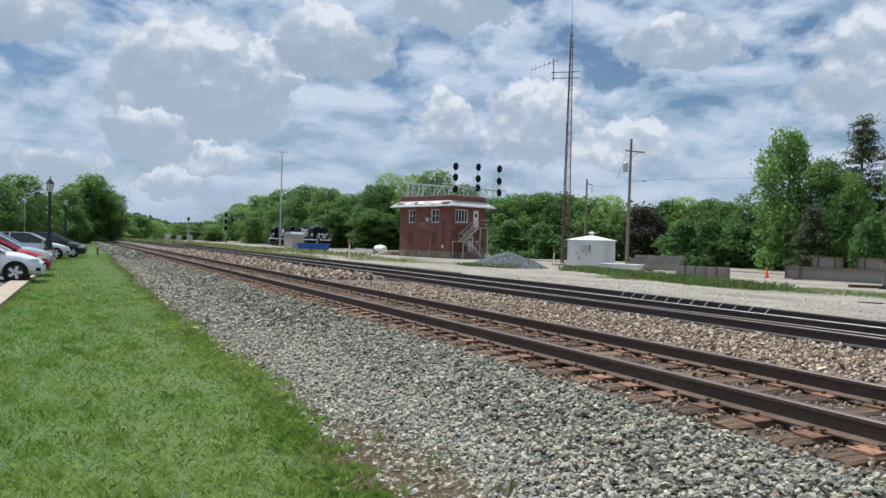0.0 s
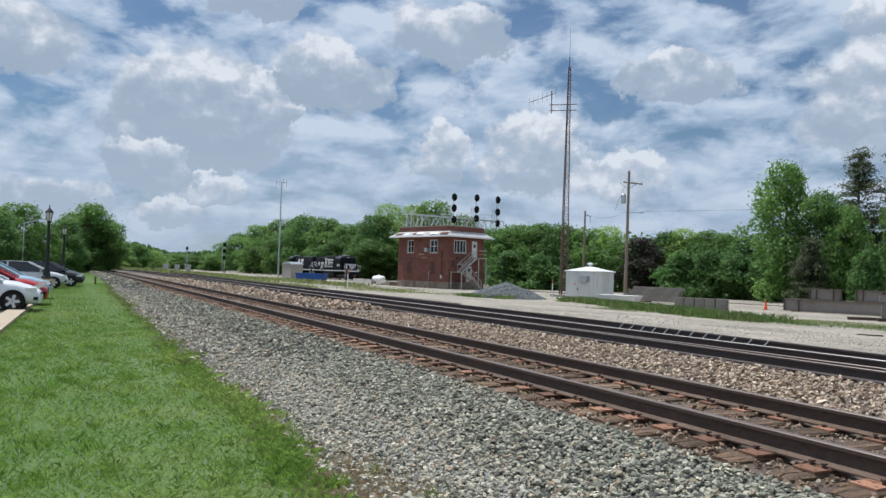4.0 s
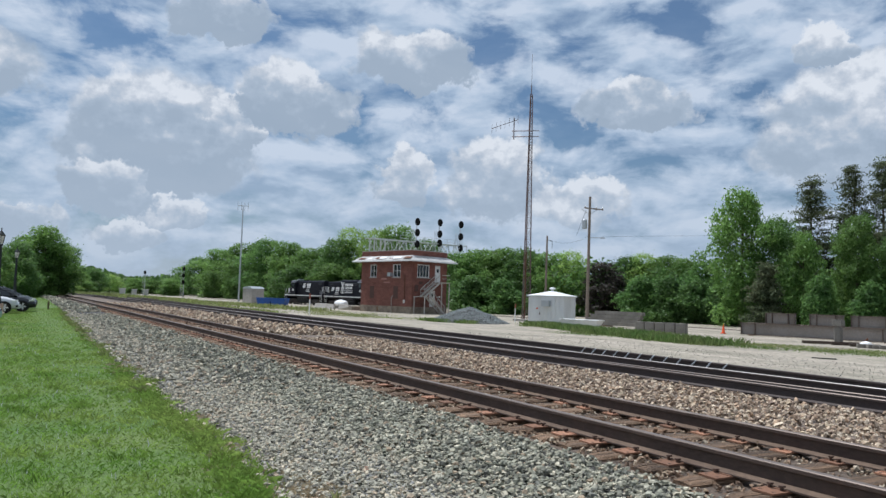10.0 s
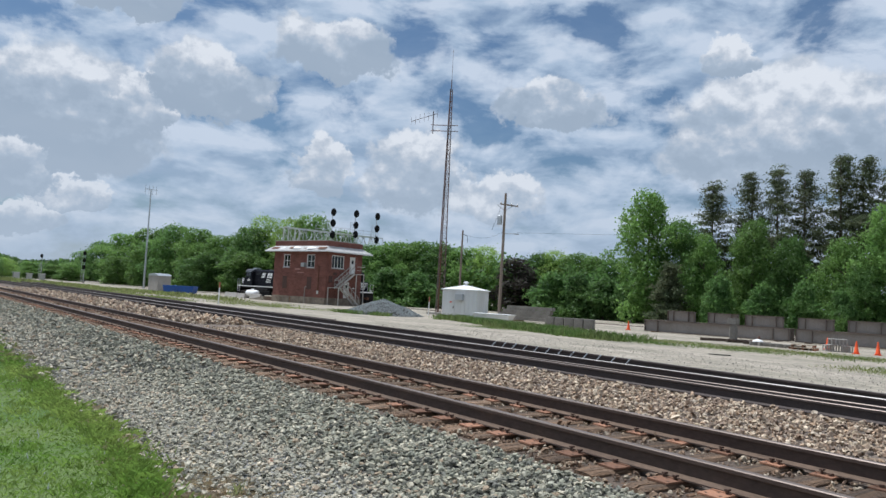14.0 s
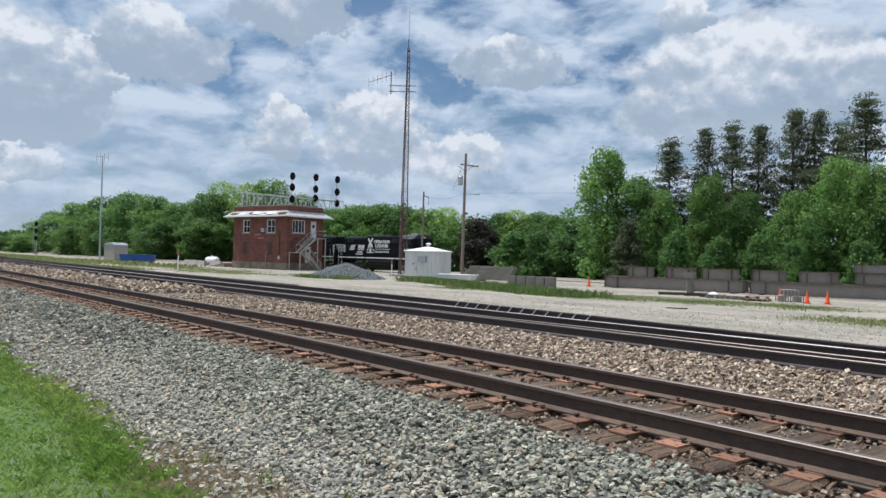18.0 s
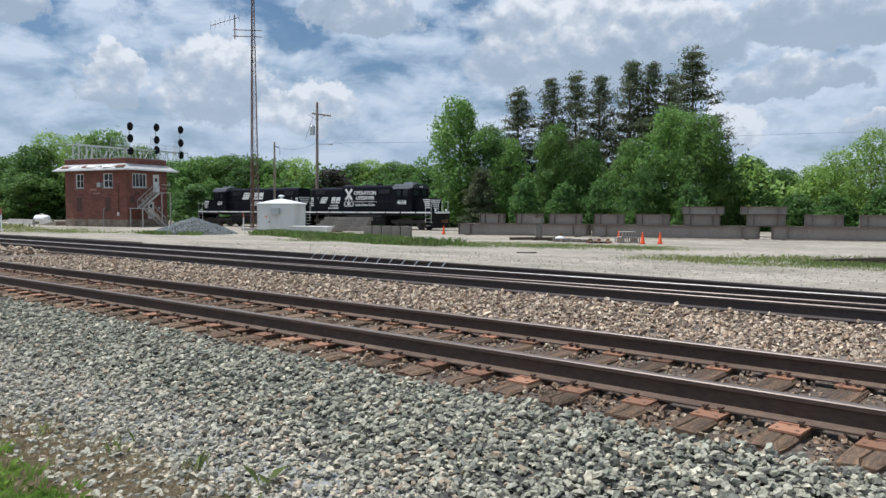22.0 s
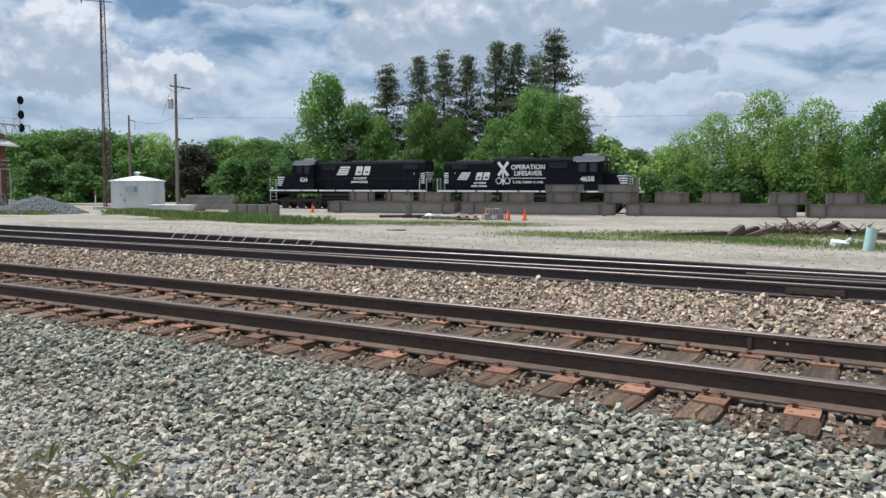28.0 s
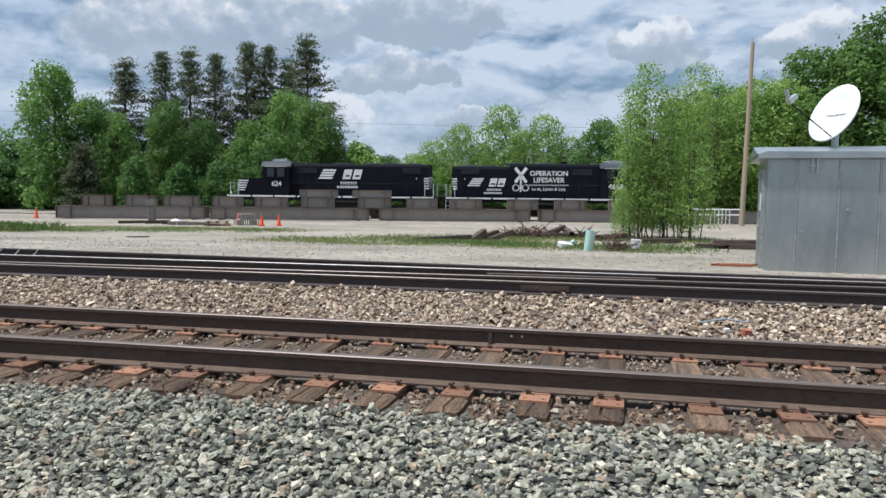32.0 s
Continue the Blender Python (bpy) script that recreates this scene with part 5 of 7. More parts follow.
def bars(parent, end, inward, z, n, step, w, h, y):
    """White stripes at an end of the hood, each shorter than the one above."""
    for k in range(n):
        a, b = end, end + inward * w * (1 - 0.1 * k)
        slope = inward * 0.06
        part("stripe", Solid().prism([(a, z - k * step - h / 2), (b + slope, z - k * step - h / 2), (b, z - k * step + h / 2), (a, z - k * step + h / 2)], y - 0.006, y + 0.006), M["loco_white"], parent)


def engine(label, front, axles, hood_top, cab0, cab1, nose_end, blister):
    """An engine on its rails: x forward along its length, front +1 or -1 for the cab end."""
    e = thing("diesel_locomotive", pose(0, 0, 0), label, "locomotive", "coupled engines")
    s = front

    def X(a, b):
        return sorted((a * s, b * s))

    half = 1.5
    part("frame", Solid().box((0, 0, 1.58), (17.0, 2.9, 0.34)), M["black_matt"], e)
    part("walkway", Solid().box((0, 0, 1.78), (17.0, 3.06, 0.06)), M["loco_roof"], e)
    for y in (-1.55, 1.55):
        n = 9
        for k in range(n):
            part("sill_stripe", Solid().box((-8.5 + 17.0 * (k + 0.5) / n, y, 1.72), (17.0 / n - 0.16, 0.02, 0.13)), M["loco_white"], e, "white reflective sill stripe")
    # long hood with rounded roof edges, in two heights
    def hood(a, b, top, name):
        w, r = 0.98, 0.22
        lo, hi = X(a, b)
        prof = [(-w, 1.81), (-w, top - r), (-w + r * 0.3, top - r * 0.3), (-w + r, top), (w - r, top), (w - r * 0.3, top - r * 0.3), (w, top - r), (w, 1.81)]
        m = len(prof)
        v = [(x, y, z) for x in (lo, hi) for y, z in prof]
        return part(name, Solid().add(v, [tuple(range(m)), tuple(range(2 * m - 1, m - 1, -1))] + [(i, m + i, m + (i + 1) % m, (i + 1) % m) for i in range(m)]), M["black_paint"], e)

    hood(-8.0, blister, hood_top[0], "rear_hood")
    hood(blister, cab0, hood_top[1], "hood")
    # hood doors, seams and grilles
    for y in (-0.99, 0.99):
        x = -7.6
        while x < cab0 - 0.7:
            lo, hi = X(x, x + 0.62)
            part("hood_door", Solid().box(((lo + hi) / 2, y, 2.75), (0.60, 0.03, 1.6), bevel=0.01), M["black_paint"], e)
            x += 0.66
        for a in (-7.3, cab0 - 2.2):
            lo, hi = X(a, a + 1.5)
            g = part("grille", Solid().box(((lo + hi) / 2, y, 3.85), (1.5, 0.04, 0.45)), M["black_matt"], e)
            for k in range(5):
                part("grille_slat", Solid().box(((lo + hi) / 2, y * 1.03, 3.68 + 0.09 * k), (1.46, 0.03, 0.03)), M["loco_roof"], g)
    for x in (-6.6, -5.2, -3.2, -0.6):
        z = hood_top[0] if x < blister else hood_top[1]
        part("roof_fan", Solid().lathe([(0.62, -0.05), (0.62, 0.06), (0.5, 0.09), (0.1, 0.09)], 18, (x * s, 0, z)), M["loco_roof"], e)
    part("exhaust_stack", Solid().box((0.9 * s, 0, hood_top[1] + 0.1), (0.5, 0.35, 0.24)), M["black_matt"], e)
    # cab: side walls, sloped roof, windows
    lo, hi = X(cab0, cab1)
    part("cab", Solid().box(((lo + hi) / 2, 0, 2.98), (hi - lo, 2.98, 2.36)), M["black_paint"], e)
    prof = [(-1.52, 4.14), (-1.36, 4.42), (-0.9, 4.58), (0.9, 4.58), (1.36, 4.42), (1.52, 4.14)]
    m = len(prof)
    part("cab_roof", Solid().add([(x, y, z) for x in (lo - 0.12, hi + 0.12) for y, z in prof], [tuple(range(m)), tuple(range(2 * m - 1, m - 1, -1))] + [(i, m + i, m + (i + 1) % m, (i + 1) % m) for i in range(m)]), M["loco_roof"], e)
    for y in (-1.5, 1.5):
        for k, cx in enumerate((0.30, 0.68)):
            wx = lo + (hi - lo) * cx
            w = part("cab_window", Solid().box((wx, y, 3.66), (0.62, 0.03, 0.72)), M["window"], e)
            part("window_frame", Solid().box((wx, y * 1.012, 3.28), (0.72, 0.04, 0.05)).box((wx, y * 1.012, 4.04), (0.72, 0.04, 0.05)).box((wx - 0.335, y * 1.012, 3.66), (0.05, 0.04, 0.72)).box((wx + 0.335, y * 1.012, 3.66), (0.05, 0.04, 0.72)), M["black_paint"], w)
        part("sun_visor", Solid().box(((lo + hi) / 2, y * 1.06, 4.1), (hi - lo - 0.4, 0.22, 0.03), 0, -18 if y < 0 else 18), M["galv"], e)
        part("mirror", Solid().box((cab1 * s, y * 1.1, 3.6), (0.03, 0.2, 0.35)), M["black_matt"], e)
    part("air_conditioner", Solid().box(((lo + hi) / 2, 0, 4.68), (1.1, 0.95, 0.24), bevel=0.06), M["galv"], e)
    part("horn", Solid().tube(((lo + hi) / 2 - 0.9, 0.2, 4.7), ((lo + hi) / 2 - 0.5, 0.2, 4.72), 0.03, 0.09, 8), M["galv"], e)
    # low nose
    a, b = X(cab1, nose_end)
    part("nose", Solid().prism([(cab1 * s, 1.81), (nose_end * s, 1.81), (nose_end * s, 3.0), ((nose_end - 0.25) * s, 3.14), (cab1 * s, 3.2)], -0.98, 0.98), M["black_paint"], e)
    for y in (-0.62, 0.62):
        part("windscreen", Solid().box((cab1 * s + 0.015 * s, y, 3.72), (0.03, 0.85, 0.6)), M["window"], e)
    part("headlight", Solid().box((cab1 * s + 0.06 * s, 0, 4.3), (0.12, 0.7, 0.26)), M["black_matt"], e)
    for y in (-0.16, 0.16):
        part("headlight_lens", Solid().tube((cab1 * s + 0.1 * s, y, 4.3), (cab1 * s + 0.15 * s, y, 4.3), 0.1, n=12), M["headlight"], e)
    for y in (-0.95, 0.95):
        part("ditch_light", Solid().tube((8.5 * s, y, 1.95), (8.62 * s, y, 1.95), 0.1, n=10), M["headlight"], e)
    # nose and tail stripes
    for y in (-0.99, 0.99):
        bars(e, nose_end * s, -s, 2.98, 5, 0.19, 0.8, 0.10, y)
        bars(e, -8.0 * s, s, 3.25, 5, 0.2, 1.05, 0.11, y)
    for k in range(5):
        part("stripe", Solid().box((nose_end * s + 0.008 * s, 0, 2.95 - 0.2 * k), (0.012, 1.7 - 0.25 * k, 0.1)), M["loco_white"], e)
        part("stripe", Solid().box((-8.0 * s - 0.008 * s, 0, 3.35 - 0.2 * k), (0.012, 1.7 - 0.25 * k, 0.1)), M["loco_white"], e)
    # pilots, steps, couplers, handrails
    for end in (-1, 1):
        part("pilot", Solid().prism([(8.2 * end, 0.25), (8.6 * end, 0.2), (8.7 * end, 1.7), (8.35 * end, 1.7)], -1.4, 1.4), M["black_matt"], e)
        part("anticlimber", Solid().box((8.72 * end, 0, 1.72), (0.32, 2.2, 0.18)), M["loco_white" if end == s else "black_matt"], e)
        part("coupler", Solid().box((8.95 * end, 0, 0.88), (0.65, 0.28, 0.26)).box((9.1 * end, 0.08, 0.88), (0.22, 0.3, 0.34)), M["rust_iron"], e)
        for y in (-1.32, 1.32):
            for k in range(4):
                part("step", Solid().box((8.05 * end, y, 0.45 + 0.34 * k), (0.62, 0.3, 0.04)), M["galv"], e)
            for dx in (7.72, 8.42):
                part("grab_iron", Solid().tube((dx * end, y * 1.12, 0.7), (dx * end, y * 1.12, 2.85), 0.022, n=6), M["loco_white"], e, "white-painted grab iron")
        for y in (-1.0, 1.0):
            part("end_rail", Solid().tube((8.55 * end, y * 0.4, 1.8), (8.55 * end, y * 0.4, 2.8), 0.022, n=6).tube((8.55 * end, y * 0.4, 2.8), (8.55 * end, y * 1.4, 2.8), 0.022, n=6), M["galv"], e)
    for y in (-1.48, 1.48):
        lo, hi = X(-7.9, cab0)
        part("handrail", Solid().tube((lo, y, 2.82), (hi, y, 2.82), 0.02, n=6), M["black_matt"], e)
        for k in range(8):
            x = lo + (hi - lo) * k / 7
            part("stanchion", Solid().tube((x, y, 1.8), (x, y, 2.82), 0.02, n=6), M["black_matt"], e)
    part("fuel_tank", Solid().prism([(-2.6, 0.62), (-2.45, 0.42), (2.45, 0.42), (2.6, 0.62), (2.6, 1.38), (-2.6, 1.38)], -1.35, 1.35), M["black_matt"], e)
    part("tank_stripe", Solid().box((0, -1.36, 1.0), (4.6, 0.012, 0.05)), M["loco_roof"], e)
    part("air_tank", Solid().tube((-2.3, -1.4, 1.28), (2.3, -1.4, 1.28), 0.17, n=12), M["black_matt"], e)
    # trucks and wheels
    wheel = Solid().tube((0, -0.79, 0), (0, -0.66, 0), WHEEL_R, n=28).tube((0, 0.66, 0), (0, 0.79, 0), WHEEL_R, n=28).tube((0, -0.66, 0), (0, -0.63, 0), WHEEL_R + 0.03, n=28).tube((0, 0.63, 0), (0, 0.66, 0), WHEEL_R + 0.03, n=28)
    wheel.tube((0, -0.66, 0), (0, 0.66, 0), 0.09, n=10)
    for k in range(5):
        a = k * 1.2566
        for y in (-0.8, 0.8):
            wheel.box((0.26 * math.cos(a), y, 0.26 * math.sin(a)), (0.10, 0.02, 0.10))
    wm = wheel.mesh("wheelset", M["wheel"])
    gap = 2.74 if axles == 2 else 1.85
    for c in (-5.35, 5.35):
        tr = part("truck", Solid().box((c, -1.05, 0.78), (gap * (axles - 1) + 1.5, 0.16, 0.34), bevel=0.05).box((c, 1.05, 0.78), (gap * (axles - 1) + 1.5, 0.16, 0.34), bevel=0.05).box((c, 0, 0.9), (0.9, 2.1, 0.4)), M["truck"], e)
        for k in range(axles):
            x = c + (k - (axles - 1) / 2) * gap
            for y in (-1.12, 1.12):
                part("journal_box", Solid().box((x, y, 0.52), (0.42, 0.22, 0.42), bevel=0.06), M["truck"], tr)
                part("brake_cylinder", Solid().tube((x + 0.55, y, 0.95), (x + 0.95, y, 0.95), 0.12, n=10), M["truck"], tr)
            w = part("wheelset", wm, None, e, at=pose(x, 0, WHEEL_R))
            WHEELS.append((w, x))
        for dx in (-0.55, 0.55):
            part("spring", Solid().lathe([(0.12, 0), (0.14, 0.05), (0.10, 0.1), (0.14, 0.15), (0.10, 0.2), (0.14, 0.25), (0.12, 0.3)], 10, (c + dx, -1.08, 0.42)), M["truck"], tr)
    return e


def emblem(e, x, z, k=1.0):
    """The railway's mark as plain shapes: a striped slanted block, a bold block pair and two bars."""
    y = -1.02
    for i in range(4):
        part("emblem_bar", Solid().prism([(x - 1.9 * k - 0.12 * i, z + 0.42 * k - 0.22 * k * i), (x - 0.75 * k - 0.1 * i, z + 0.42 * k - 0.22 * k * i), (x - 0.82 * k - 0.1 * i, z + 0.26 * k - 0.22 * k * i), (x - 1.97 * k - 0.12 * i, z + 0.26 * k - 0.22 * k * i)], y - 0.006, y + 0.006), M["loco_white"], e)
    for dx in (0.0, 0.86):
        part("emblem_block", Solid().prism([(x + (dx - 0.25) * k, z - 0.42 * k), (x + (dx + 0.45) * k, z - 0.42 * k), (x + (dx + 0.67) * k, z + 0.42 * k), (x + (dx - 0.03) * k, z + 0.42 * k)], y - 0.006, y + 0.006), M["loco_white"], e)
        part("emblem_notch", Solid().prism([(x + (dx + 0.02) * k, z - 0.2 * k), (x + (dx + 0.36) * k, z - 0.2 * k), (x + (dx + 0.40) * k, z - 0.06 * k), (x + (dx + 0.06) * k, z - 0.06 * k)], y - 0.010, y + 0.006), M["black_paint"], e)
    for i, w in enumerate((1.5, 1.9)):
        n = 7 + i
        for j in range(n):
            if random.random() < 0.97:
                part("name_bar", Solid().box((x + 0.3 * k - w * k / 2 + w * k * (j + 0.5) / n - 0.08 * i, y, z - (0.74 + 0.34 * i) * k), (w * k / n * 0.72, 0.012, 0.2 * k)), M["loco_white"], e)


loco_a = engine("black diesel locomotive with white safety lettering, leading", 1, 2, (4.28, 4.50), 3.75, 6.05, 7.95, -3.4)
loco_b = engine("black diesel locomotive with white stripes, trailing long hood", -1, 3, (4.40, 4.40), 3.45, 5.65, 7.9, -3.0)
emblem(loco_a, -4.85, 3.0, 0.78)
cross = Solid()
for a in (-52, 52):
    cross.box((-2.5, -1.025, 3.60), (1.45, 0.012, 0.25), 0, 0, a)
part("crossbuck_mark", cross.box((-2.5, -1.026, 2.80), (0.14, 0.012, 1.1)), M["loco_white"], loco_a, "white crossing emblem on the hood side")
for dx in (-0.38, 0.38):
    ring = Solid()
    for k in range(14):
        a = 2 * math.pi * k / 14
        ring.box((-2.5 + dx + 0.24 * math.cos(a), -1.025, 2.60 + 0.24 * math.sin(a)), (0.12, 0.012, 0.09), 0, 0, -math.degrees(a) + 90)
    part("ring_mark", ring, M["loco_white"], loco_a)
for text, x, z, size in (("OPERATION", -0.3, 3.72, 0.54), ("LIFESAVER", -0.3, 3.20, 0.54), ("Look, Listen & Live", -0.3, 2.50, 0.34), ("4658", 4.85, 2.72, 0.56)):
    part("lettering", lettering(text, size), None, loco_a, at=pose(x, -1.505 if x > 3 else -1.025, z))
part("lettering_rule", Solid().box((-0.3, -1.025, 2.82), (3.1, 0.012, 0.09)), M["loco_white"], loco_a)
emblem(loco_b, 1.1, 3.55, 0.95)
part("lettering", lettering("624", 0.56), None, loco_b, at=pose(-4.5, -1.505, 2.72))


# ---- trees ----
def leaves(points, size, seed, out=None, slim=0.62):
    """One small leaf spray at every point, turned outwards where directions are given."""
    r = np.random.default_rng(seed)
    n = len(points)
    facing = r.normal(0, 1, (n, 3))
    facing /= np.linalg.norm(facing, axis=1)[:, None]
    if out is not None:
        facing = facing * 1.05 + np.asarray(out) * 0.7 + np.array([0, 0, 0.45])
        facing /= np.linalg.norm(facing, axis=1)[:, None]
    u = np.cross(facing, r.normal(0, 1, (n, 3)))
    u /= np.linalg.norm(u, axis=1)[:, None]
    w = np.cross(facing, u)
    s = (size * r.uniform(0.5, 1.25, n))[:, None]
    p = np.asarray(points)
    v = np.stack([p - u * s, p + w * s * slim * 2 - u * s * r.uniform(-0.4, 0.4, (n, 1)), p + u * s], 1)
    return v.reshape(-1, 3), np.arange(n * 3).reshape(n, 3)


def trunk_mesh(name, seed, h, r0, limbs, top=0.85, stems=1, spread=0.3):
    r = random.Random(seed)
    s = Solid()
    for _ in range(stems):
        p, lean = Vector((r.uniform(-0.4, 0.4) * (stems > 1), r.uniform(-0.4, 0.4) * (stems > 1), 0)), Vector((r.uniform(-0.05, 0.05), r.uniform(-0.05, 0.05), 0)) * (3 if stems > 1 else 1)
        n = 5
        for k in range(n):
            q = p + Vector((0, 0, h * top / n)) + lean * h / n + Vector((r.uniform(-0.1, 0.1), r.uniform(-0.1, 0.1), 0)) * h * 0.05
            s.tube(p, q, r0 * (1 - 0.8 * k / n), r0 * (1 - 0.8 * (k + 1) / n), 7, False)
            if k >= 1:
                for _ in range(limbs):
                    a = r.uniform(0, 6.28)
                    d = Vector((math.cos(a), math.sin(a), r.uniform(0.3, 0.9))) * h * spread * r.uniform(0.5, 1) * (1.15 - 0.75 * k / n)
                    s.tube(q, q + d, r0 * 0.35 * (1 - k / n) + 0.015, 0.012, 5, False)
            p = q
    return s.mesh(name, M["bark"])


def crown_points(seed, n, h, w, low, blobs, shape):
    """Leaf points of a crown of many overlapping leafy boughs, with ragged twigs, and their outward directions."""
    r = np.random.default_rng(seed)
    k = max(40, blobs // 3)
    f = (np.arange(k) + r.uniform(0, 1, k)) / k
    a = np.arange(k) * 2.39996 + r.uniform(-0.6, 0.6, k)
    uneven = 1 + 0.22 * np.sin(a * 2 + seed + 5 * f) + 0.16 * np.sin(f * 19 + seed) * np.sin(a + seed)
    wide = np.array([shape(x) for x in f]) * w * 0.5 * uneven
    size = w * r.uniform(0.055, 0.165, k)
    q = np.clip(r.uniform(0.35, 1.1, k), 0, 1) * np.maximum(wide - size * 0.3, 0.0)
    c = np.stack([np.cos(a) * q, np.sin(a) * q, (low + (1 - low) * f) * h - size * 0.5 * f], -1)
    pick = r.choice(k, n * 2, p=size ** 2 / np.sum(size ** 2))
    u = r.normal(0, 1, (n * 2, 3)) + np.array([0, 0, 0.25])
    u /= np.linalg.norm(u, axis=1)[:, None]
    # each bough is lumpy, and here and there a twig reaches out of it
    lump = 1 + 0.16 * np.sin(u[:, 0] * 7 + pick) * np.sin(u[:, 1] * 6 + pick * 1.7) + 0.14 * np.sin(u[:, 2] * 11 + u[:, 0] * 9 + pick * 0.6)
    reach = r.uniform(0.55, 1.15, n * 2) + np.where(r.uniform(0, 1, n * 2) < 0.14, r.uniform(0, 0.6, n * 2), 0)
    p = c[pick] + u * (size[pick] * lump * reach)[:, None] * np.array([1.1, 1.1, 0.92])
    # leave out what lies deep inside another bough
    depth = np.full(n * 2, 9.0)
    for i in range(k):
        d = np.linalg.norm((p - c[i]) / np.array([1.1, 1.1, 0.92]), axis=1) / size[i]
        depth = np.minimum(depth, np.where(pick == i, 9.0, d))
    keep = np.flatnonzero(depth > 0.66)[:n]
    p, u = p[keep], u[keep]
    p[:, 2] = np.maximum(p[:, 2], 0.05)
    return p, u * 1.1


def pine_points(seed, n, h, w, low, droop=0.0, step=0.025):
    """Whorls of level branches that carry flat sprays of needles, tapering to a spire."""
    r = np.random.default_rng(seed)
    pts, z = [], low * h
    while z < h * 0.985:
        f = (z / h - low) / (1 - low)
        reach = w * 0.5 * min(1.0, 0.6 + 1.8 * f) * (1 - f) ** 0.72 * 1.15 + 0.12
        start = r.uniform(0, 6.28)
        count = r.integers(5, 8)
        for b in range(count):
            a, l = start + 6.28 * b / count + r.uniform(-0.5, 0.5), reach * r.uniform(0.4, 1.2)
            rise, up = r.uniform(-0.05, 0.32), r.normal(0, 0.02 * h)
            if r.uniform() < 0.1:
                continue
            tufts = max(4, int(4.6 * l))
            for g in r.uniform(0.25, 1.03, tufts):
                c = np.array([math.cos(a) * l * g, math.sin(a) * l * g, z + up + (rise - droop) * l * g + 0.16 * l * g * g]) + r.normal(0, 0.1, 3)
                pts.append(c + r.normal(0, 1, (13, 3)) * np.array([0.28, 0.28, 0.11]))
        z += h * r.uniform(step * 0.7, step * 1.4)
    return np.concatenate(pts)


def make_tree(name, seed, h, w, mat, label, n=14500, leaf=0.155, low=0.06, blobs=240, shape=None, stems=1, kind="leaf", limbs=2, r0=None):
    """A tree of nominal size as a thing, to be copied and scaled."""
    shape = shape or (lambda f: math.sin(math.pi * min(1, 0.18 + 0.78 * f)) ** 0.6)
    ob = thing(name, pose(0, 0, -60), label, "tree")
    part("trunk", trunk_mesh("trunk", seed, h, r0 or 0.022 * h, limbs, 0.95 if kind == "pine" else 0.8, stems, 0.06 if kind == "pine" else 0.10 if stems > 1 else 0.24), None, ob)
    if kind == "pine":
        v, f = leaves(pine_points(seed, n, h, w, low), leaf, seed, None, 0.22)
    elif kind == "spruce":
        v, f = leaves(pine_points(seed, n, h, w, low, 0.3, 0.045), leaf, seed, None, 0.4)
    else:
        pts, out = crown_points(seed, n, h, w, low, blobs, shape)
        v, f = leaves(pts, leaf, seed, out)
    part("crown", fast_mesh("crown", v, f, M[mat], 3), None, ob)
    return ob, h, w


LEAFY = "leafy green deciduous tree at the edge of the yard"
SHRUB = "dense green shrub growing along the wood's edge"
KINDS = {
    "a": make_tree("deciduous_tree", 11, 12, 7, "leaf", LEAFY, n=17000, blobs=280),
    "b": make_tree("deciduous_tree", 12, 10, 7, "leaf_dark", LEAFY),
    "c": make_tree("deciduous_tree", 13, 10, 6.5, "leaf", LEAFY, low=0.0),
    "l": make_tree("deciduous_tree", 14, 10, 6.5, "leaf_light", "pale yellow-green deciduous tree in spring leaf", n=11500, low=0.0, leaf=0.125, blobs=330),
    "w": make_tree("deciduous_tree", 15, 11, 6.5, "leaf", "airy green tree with open windblown crown", n=13500, blobs=230, low=0.02, leaf=0.145),
    "s": make_tree("shrub", 16, 5, 5.5, "leaf_dark", SHRUB, n=8000, low=0.0, blobs=150, leaf=0.17, shape=lambda f: 1.0 - 0.75 * f ** 2, stems=4, r0=0.05),
    "d": make_tree("spruce_tree", 17, 7, 4.4, "needle", "dark green spruce tree with drooping branches", n=9000, low=0.03, leaf=0.2, kind="spruce"),
    "p": make_tree("pine_tree", 18, 18, 6.0, "needle", "tall dark pine tree with open layered branches", low=0.24, leaf=0.2, kind="pine", r0=0.2),
    "q": make_tree("pine_tree", 19, 18, 5.4, "needle", "tall dark pine tree with open layered branches", low=0.30, leaf=0.2, kind="pine", r0=0.2),
    "x": make_tree("deciduous_tree", 20, 9, 5, "dark_leaf", "dark purple-leaved tree behind the utility pole", n=8000),
    "y": make_tree("young_tree", 21, 8, 2.9, "leaf_light", "slender young tree clump with many thin stems", n=6200, low=0.09, blobs=420, leaf=0.06, stems=4, r0=0.032, shape=lambda f: 0.9 - 0.45 * f),
}
WOOD_L = [(-296.9, 43.0, 8.6, 9.2, 'a'), (-266.4, 44.2, 13.3, 10.3, 'b'), (-235.7, 45.3, 14.8, 10.1, 'a'), (-209.9, 46.7, 15.3, 9.8, 'c'), (-189.2, 47.5, 15.4, 8.9, 'b'), (-175.2, 49.5, 14.1, 8.3, 'a'), (-164.1, 51.8, 12.3, 7.9, 'c'), (-154.8, 54.3, 13.9, 7.5, 'b'), (-154.8, 57.2, 16.5, 7.5, 'l'), (-148.1, 60.6, 16.0, 7.3, 'l'), (-146.5, 64.5, 17.0, 7.3, 'c'), (-134.9, 65.7, 13.4, 6.9, 'a'), (-221.3, 40.6, 7.7, 6.9, 'c'), (-161.1, 47.6, 8.2, 7.7, 'b'), (-149.4, 51.6, 8.6, 7.2, 'a')]
